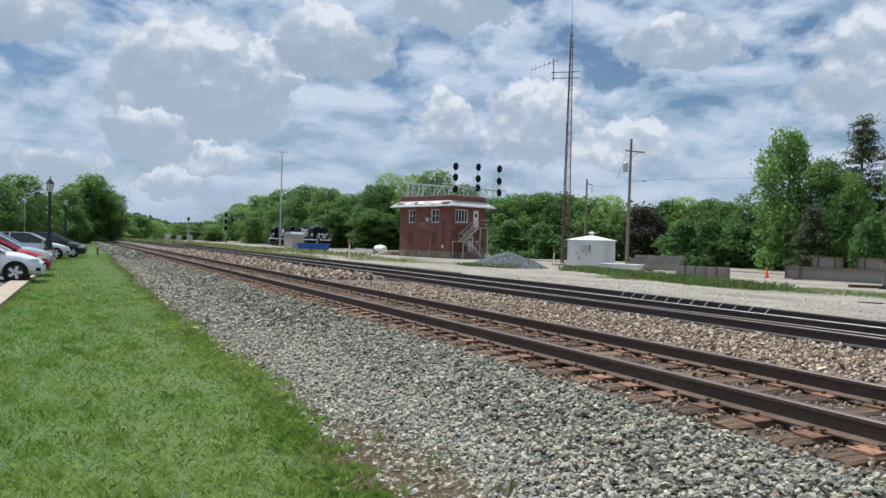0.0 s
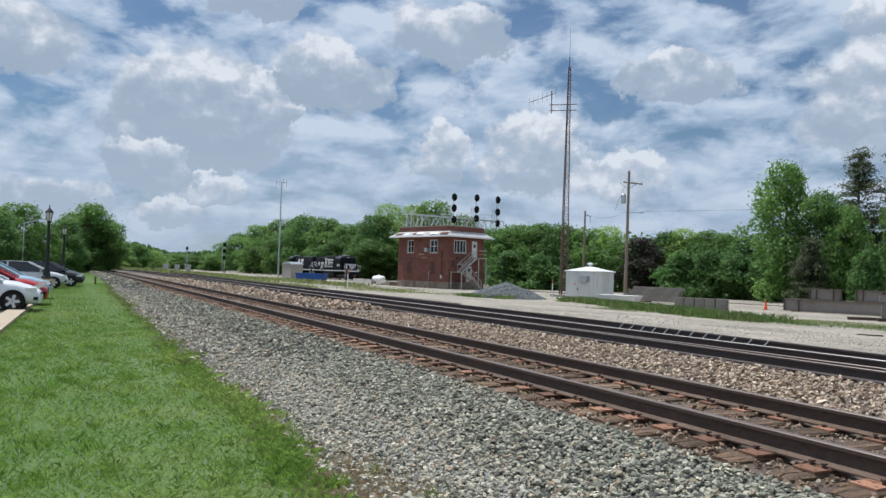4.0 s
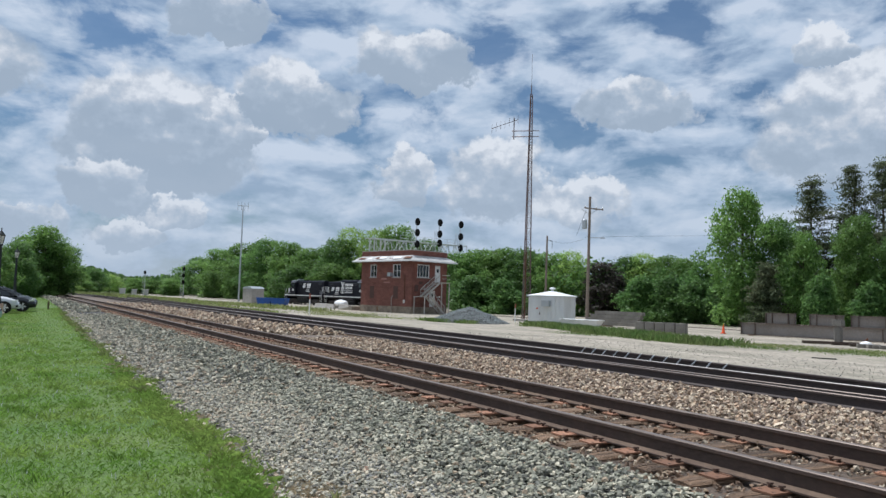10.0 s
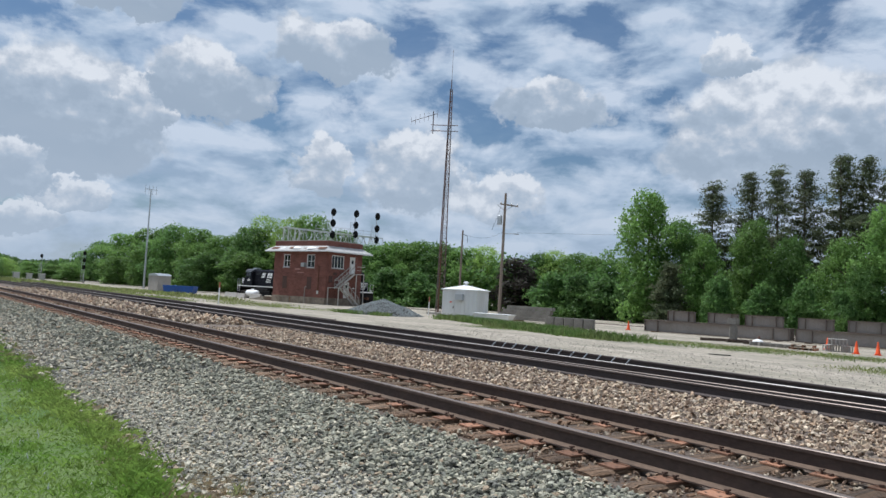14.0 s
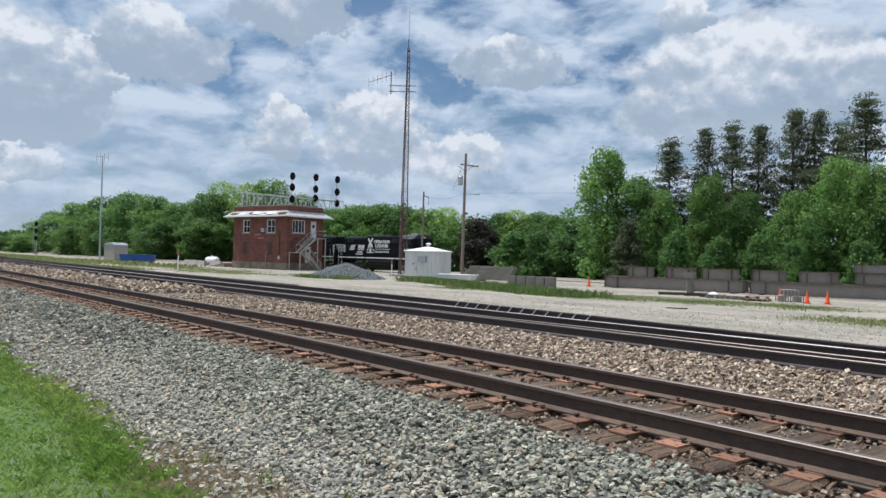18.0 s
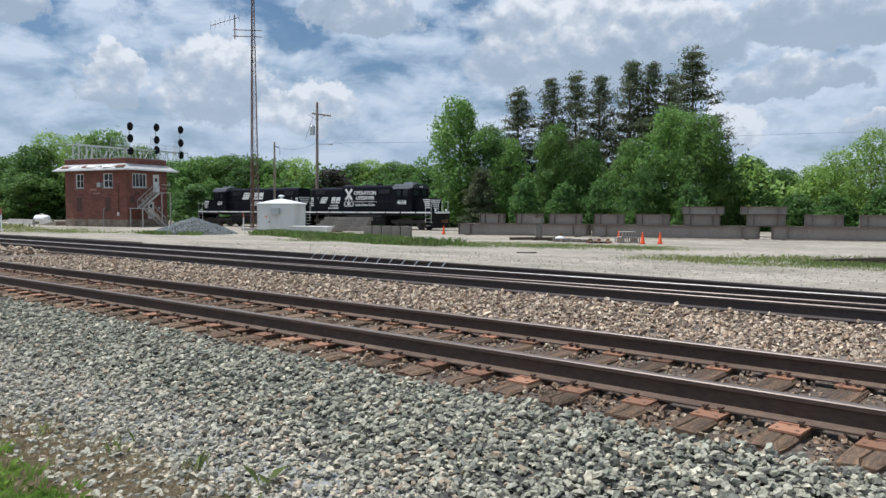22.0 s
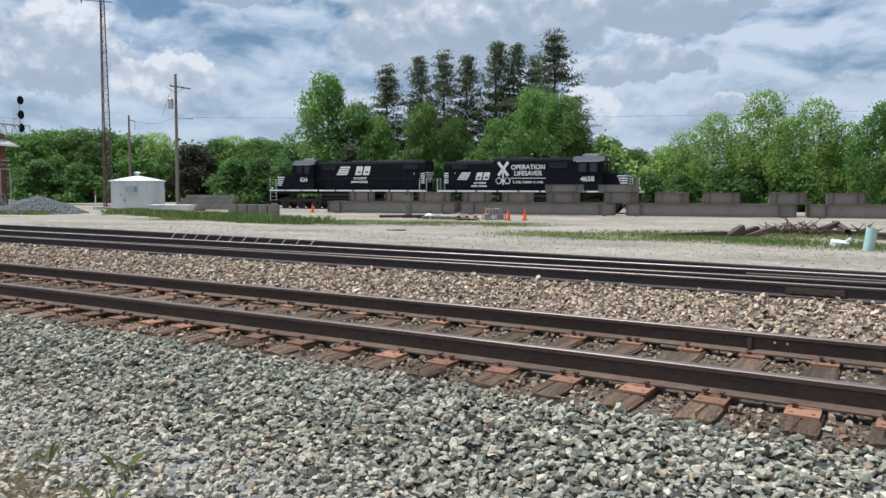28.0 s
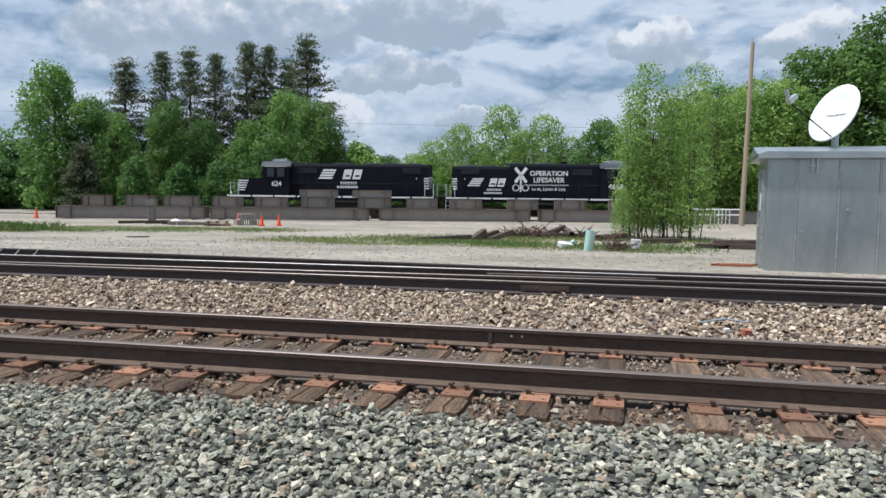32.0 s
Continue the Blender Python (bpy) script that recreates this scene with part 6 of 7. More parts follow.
WOOD_M = [(-105.4, 57.4, 9.2, 5.5, 'b'), (-102.0, 59.4, 9.8, 5.4, 'c'), (-100.3, 62.2, 10.1, 5.4, 'a'), (-96.5, 64.5, 9.7, 5.3, 'b'), (-92.6, 66.5, 9.2, 5.2, 'c'), (-89.1, 67.9, 9.4, 5.1, 'l'), (-84.0, 74.1, 8.8, 5.1, 'b'), (-81.0, 74.5, 9.1, 5.0, 'l'), (-79.2, 76.4, 8.9, 5.0, 'a'), (-75.7, 77.1, 8.4, 4.9, 'c'), (-70.9, 76.1, 8.0, 4.8, 'b'), (-70.8, 64.8, 5.2, 4.4, 's'), (-67.2, 65.8, 5.2, 4.3, 's'), (-63.6, 66.5, 4.8, 4.2, 's'), (-60.0, 67.1, 4.5, 4.1, 's'), (-95.5, 54.6, 5.1, 5.0, 's'), (-91.5, 57.4, 4.8, 4.9, 's')]
PARK = [(-56.1, 65.2, 14.5, 6.2, 'a'), (-52.0, 66.0, 11.3, 4.5, 'b'), (-49.0, 65.8, 9.6, 3.8, 'c'), (-46.4, 70.1, 11.4, 3.8, 'a'), (-44.2, 73.8, 9.8, 3.9, 'b'), (-38.0, 72.7, 9.4, 4.4, 'c'), (-33.9, 72.5, 12.3, 5.2, 'w'), (-30.4, 71.9, 11.4, 4.8, 'w'), (-28.6, 72.6, 8.3, 3.6, 'w'), (-34.7, 69.9, 6.7, 3.6, 'b'), (-50.4, 62.1, 6.4, 3.7, 'd'), (-44.2, 61.8, 5.0, 3.5, 's'), (-40.4, 63.2, 4.4, 3.4, 's'), (-37.6, 64.9, 4.7, 3.4, 's'), (-34.5, 65.5, 4.1, 2.8, 's'), (-27.8, 77.2, 7.1, 3.8, 's'), (-29.6, 67.8, 4.3, 3.4, 's')]
PINE = [(-56.6, 77.5, 17.1, 4.4, 'p'), (-53.9, 80.7, 18.9, 4.1, 'p'), (-51.2, 82.4, 19.1, 4.1, 'p'), (-48.5, 84.0, 19.1, 4.4, 'p'), (-44.7, 85.0, 20.6, 4.8, 'p'), (-42.6, 86.1, 20.3, 4.4, 'p'), (-40.9, 88.0, 18.2, 3.7, 'p'), (-37.1, 85.3, 20.6, 5.3, 'p')]
RIGHT = [(-27.7, 79.3, 7.2, 3.2, 'c'), (-25.2, 80.1, 6.2, 3.5, 'b'), (-22.0, 79.0, 6.3, 3.4, 'l'), (-19.2, 77.6, 7.5, 3.7, 'l'), (-16.1, 76.3, 9.2, 3.6, 'l'), (-13.9, 76.7, 7.2, 3.3, 'l'), (-11.5, 75.1, 10.8, 4.1, 'l'), (-9.1, 73.4, 8.2, 3.4, 'l'), (-25.1, 73.8, 3.7, 3.3, 's'), (-21.8, 73.8, 3.4, 3.2, 's'), (-18.6, 73.7, 3.3, 3.2, 's'), (-14.6, 73.5, 3.8, 3.1, 's'), (-11.8, 73.0, 4.2, 3.1, 's'), (-8.6, 71.5, 4.5, 3.0, 's')]
RIGHT2 = [(-7.0, 73.6, 9.7, 3.4, 'l'), (-4.5, 73.8, 7.6, 3.1, 'l'), (-1.5, 70.0, 8.9, 3.2, 'b'), (1.2, 68.0, 9.1, 3.1, 'l'), (6.8, 65.5, 10.2, 4.4, 'l'), (10.2, 66.2, 10.8, 4.5, 'l'), (13.4, 66.5, 11.5, 4.4, 'l'), (8.4, 69.5, 11.8, 4.2, 'w'), (11.8, 70.5, 12.2, 4.3, 'l'), (14.6, 70.0, 12.0, 3.9, 'l'), (16.3, 68.1, 14.3, 5.9, 'a'), (19.4, 69.3, 15.1, 6.0, 'a'), (22.3, 69.5, 17.6, 6.7, 'w'), (25.6, 70.5, 16.7, 6.3, 'a'), (28.5, 69.4, 15.5, 6.3, 'b'), (31.5, 68.1, 15.1, 6.3, 'a'), (4.8, 66.8, 10.3, 3.5, 'w')]
BUSH = [(0.9, 38.0, 7.6, 2.3, 'y'), (1.4, 37.5, 8.6, 2.6, 'y'), (2.6, 36.9, 7.4, 2.5, 'y'), (3.6, 36.3, 8.3, 2.2, 'y'), (2.0, 38.4, 5.0, 2.8, 'y'), (3.0, 37.6, 4.6, 2.6, 'y'), (1.2, 37.2, 4.4, 2.0, 'y'), (0.3, 36.0, 2.5, 1.1, 'y')]
LEFT = [(-118.0, -1.7, 9.7, 7.6, 'c'), (-121.0, -3.6, 8.6, 6.6, 'c'), (-119.0, 0.2, 7.6, 5.4, 'b'), (-109.9, -4.6, 7.0, 5.0, 'b'), (-99.8, -6.9, 5.7, 4.6, 'c'), (-95.6, -8.9, 7.8, 5.9, 'c'), (-89.4, -10.6, 6.6, 5.5, 'b'), (-84.1, -12.7, 6.7, 5.2, 'b'), (-260.0, 6.4, 5.9, 7.9, 'c'), (-269.8, 11.0, 8.1, 8.2, 'b'), (-279.6, 16.0, 6.5, 8.5, 'l'), (-298.9, 26.2, 5.8, 9.2, 'c'), (-298.2, 33.3, 5.2, 9.2, 'a'), (-329.1, 24.4, 5.1, 12.6, 'b'), (-230.0, 2.0, 4.0, 7.0, 'l'), (-257.9, 33.4, 5.3, 7.9, 'c')]
DARK = [(-81.6, 67.7, 7.6, 4.8, 'x')]


def plant():
    r = random.Random(5)
    made = {}
    for row, (x, y, h, w, k) in [(name, t) for name, rows in (("wood behind the tower", WOOD_L), ("wood behind the yard", WOOD_M + DARK), ("trees behind the girders", PARK),
                               ("row of tall pines", PINE), ("trees beyond the branch track", RIGHT), ("trees by the grey cabin", RIGHT2), ("young trees in the yard", BUSH),
                               ("trees beyond the lawn", LEFT)) for t in rows]:
        if k == "p" and r.random() < 0.5:
            k = "q"
        src, h0, w0 = KINDS[k]
        base = float(ground_z(x, y)) - 0.05
        wide = w * 1.1 if row == "trees beyond the lawn" else max(w * 1.2, 0.44 * h) if row == "trees behind the girders" else max(w * 1.5, 0.58 * h) if k not in "pqy" else w * (1.15 if k == "y" else 1.75)
        ob = copy_thing(src, pose(x, y, base, 0, 0, r.uniform(0, 360)))
        ob.scale = (wide / w0, wide / w0, h / h0)
        tagged(ob, group=row)
    for src, _, _ in KINDS.values():
        for o in (*src.children_recursive, src):
            bpy.data.objects.remove(o)


plant()


def far_woods():
    """The mass of wood behind the single trees, too dense to tell apart."""
    r = np.random.default_rng(9)
    n = 110000
    x = r.uniform(-330, 70, n)
    clump = 0.5 + 0.5 * np.sin(x * 0.21 + 2.0 * np.sin(x * 0.045)) * np.sin(x * 0.083 + 1)
    depth = r.uniform(0, 1, n)
    y = branch_y(x) + 17 + 14 * depth + 2.5 * np.sin(x * 0.31)
    top = (4.8 + 2.6 * clump + 1.2 * np.sin(x * 0.9 + 3 * depth)) * np.interp(x, [-330, -200, -120, -90, -30, 70], [1.7, 1.7, 1.5, 1.2, 0.9, 1.05])
    z = -0.9 + top * r.uniform(0, 1, n) ** 0.7 * r.uniform(0.85, 1.0, n)
    for here, mat, label in ((x < -28, "leaf_dark", "dense green woodland undergrowth behind the branch track"), (x >= -28, "leaf_light", "pale green undergrowth and saplings beyond the branch track")):
        v, f = leaves(np.stack([x, y, z], -1)[here], 0.36, 10, np.array([0.0, -0.7, 0.5]))
        ob = new("far_woods", fast_mesh("far_woods", v, f, M[mat], 3))
        tagged(ob, label, "woods", kind="stuff")
    m = 26000
    x = r.uniform(-400, -60, m)
    y = track_y(x) - 14 - 16 * r.uniform(0, 1, m) - 1.5 * np.sin(x * 0.3)
    z = -0.5 + (3.0 + 1.5 * np.sin(x * 0.17) * np.sin(x * 0.07)) * r.uniform(0, 1, m) ** 0.8
    v, f = leaves(np.stack([x, y, z], -1), 0.45, 11, np.array([0.0, 0.5, 0.5]))
    ob = new("far_woods", fast_mesh("far_woods", v, f, M["leaf"], 3))
    tagged(ob, "green hedge and bushes beyond the parking lot", "woods", kind="stuff")
    m = 16000
    x = -400 + r.normal(0, 10, m)
    y = r.uniform(-120, 130, m)
    z = -0.5 + (8.0 + 3.0 * np.sin(y * 0.12) * np.sin(y * 0.05 + 1)) * r.uniform(0, 1, m) ** 0.8
    v, f = leaves(np.stack([x, y, z], -1), 1.3, 12)
    ob = new("far_woods", fast_mesh("far_woods", v, f, M["leaf_dark"], 3))
    tagged(ob, "distant green tree line along the railway", "woods", kind="stuff")


far_woods()


# ---- steel girders stacked in the yard ----
ROW_A, ROW_TURN = Vector((-39.8, 46.3, GZ)), math.degrees(math.atan2(10.5, 34.2))


def girder(at, length, h, depth=0.42, group="bridge girders stacked in the yard", face="steel_grey"):
    """A plate girder: web, two flanges, and stiffeners."""
    g = thing("steel_girder", at, "grey-brown painted steel plate girder stacked in yard", "girder", group)
    part("web", Solid().box((length / 2, 0, h / 2), (length, 0.02, h - 0.06)), M[face], g)
    for z in (0.02, h - 0.02):
        part("flange", Solid().box((length / 2, 0, z), (length, depth, 0.04)), M["steel_edge"], g)
    inset = 1.1 if length > 4 else 0.5
    for x in (0.06, inset, length - inset, length - 0.06):
        for sy in (-1, 1):
            part("stiffener", Solid().box((x, sy * depth / 4, h / 2), (0.03, depth / 2 - 0.02, h - 0.08)), M["steel_edge"], g)
    return g


def along(s, z=0.0, off=0.0):
    u = math.radians(ROW_TURN)
    return pose(ROW_A.x + s * math.cos(u) - off * math.sin(u), ROW_A.y + s * math.sin(u) + off * math.cos(u), ROW_A.z + z, 0, 0, ROW_TURN)


for a, b in ((0.0, 10.7), (11.05, 22.75), (23.5, 35.0), (35.8, 47.5), (48.2, 60.0)):
    for off in (0.0, 1.25):
        girder(along(a, 0.06, off), b - a, 0.88)
        for s in (a + 0.8, b - 0.8):
            if off == 0.0:
                single("timber_block", Solid().box((0, 0.6, 0.03), (0.25, 2.0, 0.06)), M["tie"], along(s), "dark timber bearer under the girders", "timber", "timber bearers under girders")
for a, b in ((1.85, 4.0), (4.95, 7.2), (7.65, 10.3), (11.2, 13.5), (14.3, 16.75), (17.7, 20.2), (21.9, 24.4), (25.55, 27.9), (28.8, 31.3), (33.2, 35.6), (36.8, 39.3), (41.0, 43.5), (45.0, 47.5)):
    girder(along(a, 0.945, 0.0), b - a, 0.80)
for a, b in ((17.6, 20.45), (21.5, 24.45)):
    girder(along(a, 1.75, -0.05), b - a, 0.56, 0.5, face="steel_pale")


# ---- small things in the yard ----
def traffic_cone(x, y, tilt=0):
    c = thing("traffic_cone", pose(x, y, GZ, 0, tilt, 20), "bright orange plastic traffic cone on gravel", "traffic cone", "orange cones in the yard")
    part("base", Solid().box((0, 0, 0.02), (0.38, 0.38, 0.04), bevel=0.04), M["orange"], c)
    part("body", Solid().lathe([(0.15, 0.04), (0.125, 0.10), (0.035, 0.68), (0.03, 0.71)], 16), M["orange"], c, smooth=True)
    return c


for x, y in ((-41.4, 46.2), (-21.2, 41.9), (-20.4, 42.6), (-23.9, 43.9)):
    traffic_cone(x, y)


def marker_post(x, y, h, z, label):
    p = thing("marker_post", pose(x, y, z, 0, 1.5, 0), label, "post", "white marker posts")
    part("post", Solid().tube((0, 0, 0), (0, 0, h * 0.75), 0.05, n=10), M["white_paint"], p)
    part("cap", Solid().tube((0, 0, h * 0.75), (0, 0, h), 0.06, 0.055, 10), M["post_red"], p, "faded red top")
    return p


M["post_red"] = material("post_red", (0.34, 0.10, 0.06), 0.7, second=(0.5, 0.25, 0.18), scale=4, fine=20)
marker_post(-61.9, 19.3, 1.8, -0.54, "thin white marker post with red top in grass")
marker_post(-60.0, 39.0, 1.75, GZ, "thin white marker post with red top beside the mast")

bollard = thing("concrete_bollard", pose(-29.4, 42.7, GZ, 0, 0, 15), "weathered grey concrete bollard with capped head", "bollard")
part("shaft", Solid().box((0, 0, 0.55), (0.40, 0.40, 1.1), bevel=0.04), M["old_concrete"], bollard)
for sx in (-0.13, 0.13):
    part("flute", Solid().box((sx, -0.205, 0.55), (0.05, 0.02, 1.06)), M["old_concrete"], bollard)
part("head", Solid().box((0, 0, 1.3), (0.58, 0.58, 0.32), bevel=0.05), M["old_concrete"], bollard)
part("cap", Solid().box((0, 0, 1.49), (0.44, 0.44, 0.06), bevel=0.04), M["old_concrete"], bollard)


def gravel_pile():
    c, R, H = Vector((-58.0, 32.8)), 3.4, 1.38

    def top(x, y):
        r = np.hypot((x - c.x) / 1.15, y - c.y) / R
        return GZ + H * np.clip(1 - r, 0, 1) ** 0.85 + 0.05 * np.sin(x * 3) * np.sin(y * 2.3)

    n = 40
    a, q = np.meshgrid(np.linspace(0, 2 * np.pi, n, endpoint=False), np.linspace(0.02, 1.05, 14))
    x, y = c.x + 1.15 * R * q * np.cos(a), c.y + R * q * np.sin(a)
    v = np.stack([x, y, top(x, y) - 0.03], -1).reshape(-1, 3)
    f = [(k * n + i, k * n + (i + 1) % n, (k + 1) * n + (i + 1) % n, (k + 1) * n + i) for k in range(13) for i in range(n)]
    pile = thing("gravel_pile", pose(0, 0, 0), "grey crushed stone heap on the yard", "gravel pile")
    # Same painted gap shade under the heap's loose stones.
    part("mound", fast_mesh("heap", v, f, M["shaded_fines"], 4), None, pile)
    m = 5000
    qq, aa = np.sqrt(rng.uniform(0, 1, m)), rng.uniform(0, 2 * np.pi, m)
    px, py = c.x + 1.15 * R * 1.02 * qq * np.cos(aa), c.y + R * 1.02 * qq * np.sin(aa)
    s = rng.uniform(0.05, 0.12, m)
    chip = np.array([(-1, -1, -1), (1, -1, -1), (1, 1, -1), (-1, 1, -1), (0, 0, 1)], float)
    vv = chip[None] * rng.uniform(0.4, 1.0, (m, 5, 3)) * s[:, None, None] * 0.6
    vv += np.stack([px, py, top(px, py) + 0.01], -1)[:, None]
    ff = np.array([(0, 1, 4), (1, 2, 4), (2, 3, 4), (3, 0, 4)])
    st = part("gravel_cover", fast_mesh("gravel_cover", vv, ff[None] + (np.arange(m) * 5)[:, None, None], M["stone_heap"]), None, pile)
    tagged(st, kind="stuff")


gravel_pile()


def gas_tank(x, y):
    t = thing("propane_tank", pose(x, y, GZ, 0, 0, 8), "white horizontal propane tank on concrete cradles", "tank")
    prof = [(0.05, -1.6), (0.3, -1.55), (0.45, -1.35), (0.5, -1.1), (0.5, 1.1), (0.45, 1.35), (0.3, 1.55), (0.05, 1.6)]
    body = part("shell", Solid().lathe(prof, 18), M["white_paint"], t, at=pose(0, 0, 0.75, 0, 90, 0), smooth=True)
    part("dome", Solid().lathe([(0.2, 0), (0.2, 0.16), (0.05, 0.2)], 12, (0, 0, 1.22)), M["white_paint"], t)
    for sx in (-0.9, 0.9):
        part("cradle", Solid().box((sx, 0, 0.17), (0.25, 0.9, 0.34)), M["concrete"], t)


gas_tank(-107.0, 38.3)
for x, y, l in ((-110.5, 36.4, 4.0), (-101.8, 37.0, 3.0), (-104.8, 36.0, 2.2)):
    single("concrete_barrier", Solid().prism([(-0.3, 0), (0.3, 0), (0.22, 0.25), (0.12, 0.7), (-0.12, 0.7), (-0.22, 0.25)], -l / 2, l / 2), M["concrete"], pose(x, y, GZ, 0, 0, 98), "low weathered concrete block beside the tower", "concrete block", "concrete blocks by the tower")
single("sand_ramp", Solid().prism([(-2.2, 0), (2.2, 0), (2.2, 0.55)], -1.2, 1.2), M["yard"], pose(-99.4, 37.2, GZ, 0, 0, 8), "pale gravel ramp leading to the tower", "ramp")

boat = thing("feed_trough", pose(-46.8, 36.6, GZ, 0, 0, 28), "white plastic trough lying upside down in weeds", "trough")
part("shell", Solid().add([(-1.6, -0.6, 0.7), (1.6, -0.6, 0.7), (1.6, 0.6, 0.7), (-1.6, 0.6, 0.7), (-1.3, -0.45, 0.0), (1.3, -0.45, 0.0), (1.3, 0.45, 0.0), (-1.3, 0.45, 0.0)], [(0, 1, 2, 3), (7, 6, 5, 4), (0, 4, 5, 1), (1, 5, 6, 2), (2, 6, 7, 3), (3, 7, 4, 0)]), M["white_paint"], boat)
part("rim", Solid().box((0, 0, 0.72), (3.4, 1.35, 0.05), bevel=0.1), M["white_paint"], boat)

# precast beams and blocks behind the trough
for k in range(4):
    single("concrete_beam", Solid().box((0, 0, 0.16), (6.0 - 0.3 * k, 0.5, 0.30), bevel=0.02), M["old_concrete"], pose(-52.2 + 0.3 * k, 44.0 + 0.1 * k, GZ + 0.1 + 0.32 * k, 0, 0, 12), "long precast concrete beam stacked on others", "concrete beam", "stack of concrete beams")
single("timber_block", Solid().box((0, 0, 0.05), (0.3, 1.2, 0.1)), M["tie"], pose(-52.5, 43.9, GZ), "timber bearer under the concrete beams", "timber")
for k in range(5):
    single("concrete_block", Solid().box((0, 0, 0.38), (0.72, 0.6, 0.76), bevel=0.04), M["old_concrete"], pose(-43.6 + 0.75 * k, 39.8 + 0.3 * k, GZ, 0, 0, 23 + (k % 3) * 3), "square weathered concrete block in a row", "concrete block", "row of concrete blocks")
# pallets, beams and crates by the cones
for x, y, z in ((-24.0, 41.4, 0), (-23.6, 41.0, 0), (-23.8, 41.2, 0.15)):
    pal = thing("wooden_pallet", pose(x, y, GZ + z, 0, 0, 17 + 40 * z), "weathered orange-brown wooden pallet lying on gravel", "pallet", "pallets in the yard")
    for i in range(6):
        part("deck_board", Solid().box((0, -0.5 + 0.2 * i, 0.13), (1.2, 0.1, 0.025)), M["new_pole"], pal)
    for i in (-0.55, 0, 0.55):
        part("runner", Solid().box((i, 0, 0.06), (0.09, 1.1, 0.11)), M["plate"], pal)
for x, y, w, h in ((-22.9, 42.3, 0.62, 0.34), (-22.2, 42.7, 0.62, 0.34), (-22.55, 42.5, 0.9, 0.34)):
    up = 0.36 if w > 0.8 else 0.0
    crate = thing("steel_crate", pose(x, y, GZ + up, 0, 0, 50), "grey steel wire crate with open sides", "crate", "crates stacked by the cones")
    part("base", Solid().box((0, 0, 0.02), (w, 0.5, 0.04)), M["concrete"], crate)
    part("lid", Solid().box((0, 0, h), (w, 0.5, 0.04)), M["concrete"], crate)
    for i in range(5):
        for sy in (-0.23, 0.23):
            part("bar", Solid().box((-w / 2 + 0.04 + (w - 0.08) * i / 4, sy, h / 2), (0.06, 0.04, h - 0.04)), M["concrete"], crate)
for k in range(7):
    single("concrete_slab", Solid().box((0, 0, 0.11), (random.uniform(0.5, 0.8), 0.4, random.uniform(0.14, 0.24)), bevel=0.03), M["old_concrete"], pose(-26.6 + 0.38 * k, 40.9 + 0.08 * k, GZ, 0, 0, random.uniform(30, 60)), "pale broken concrete slab lying on gravel", "concrete slab", "broken slabs in the yard")
for x, y, l, turn in ((-29.6, 42.2, 3.2, 50), (-28.4, 42.4, 2.2, 52), (-27.2, 41.9, 1.6, 40)):
    single("scrap_timber", Solid().box((0, 0, 0.09), (l, 0.2, 0.18), bevel=0.02), M["rotten"], pose(x, y, GZ, 0, 0, turn), "short dark scrap timber lying on gravel", "timber", "scrap timbers in the yard")
single("scrap_iron", Solid().tube((0, 0, 0), (0.25, 0.1, 0.5), 0.12, 0.05, 7).box((0.2, 0, 0.1), (0.7, 0.3, 0.2), 15), M["rust_iron"], pose(-27.6, 42.3, GZ), "rusty broken iron piece among scrap", "scrap iron")
single("plastic_bag", Solid().lathe([(0.28, 0), (0.38, 0.1), (0.3, 0.26), (0.05, 0.36)], 9), M["white_paint"], pose(-26.95, 41.6, GZ), "crumpled white plastic bag among scrap", "bag")
single("iron_strip", Solid().box((0, 0, 0.02), (0.9, 0.2, 0.04)), M["black_matt"], pose(-19.8, 27.8, float(ground_z(-19.8, 27.8)), 0, 0, 40), "flat dark iron strip lying on gravel", "iron strip")
# broken ties, roots and pipes near the young trees
r_ = random.Random(12)
for x, y, l, turn, tilt, up in ((-7.2, 31.0, 2.5, 22, 3, 0.26), (-5.9, 31.8, 0.8, 60, 24, 0.34), (-5.6, 32.4, 1.3, 40, 16, 0.36), (-5.0, 32.6, 1.3, 34, 18, 0.36), (-4.4, 36.2, 4.6, 8, 0, 0.25), (-2.2, 36.8, 3.4, 4, -2, 0.25),
                            (-2.9, 36.6, 0.7, 40, 18, 0.45), (-2.3, 36.8, 0.7, 120, 15, 0.48), (-0.4, 35.2, 2.0, 20, 4, 0.3), (2.0, 33.6, 1.6, 8, 2, 0.26), (4.2, 31.4, 2.0, 4, 0, 0.20), (5.4, 31.2, 2.0, 2, 0, 0.20), (4.9, 31.3, 2.1, 6, 1, 0.38), (6.4, 31.6, 1.6, 12, 0, 0.20)):
    me = tie_mesh(r_.randrange(99), l, 0.26, 0.22)
    me.materials[0] = M["rotten"]
    single("old_tie", me, None, pose(x, y, float(ground_z(x, y)) + up, tilt, 0, turn - 90), "rotten old railway tie lying in weeds", "timber", "discarded railway ties")
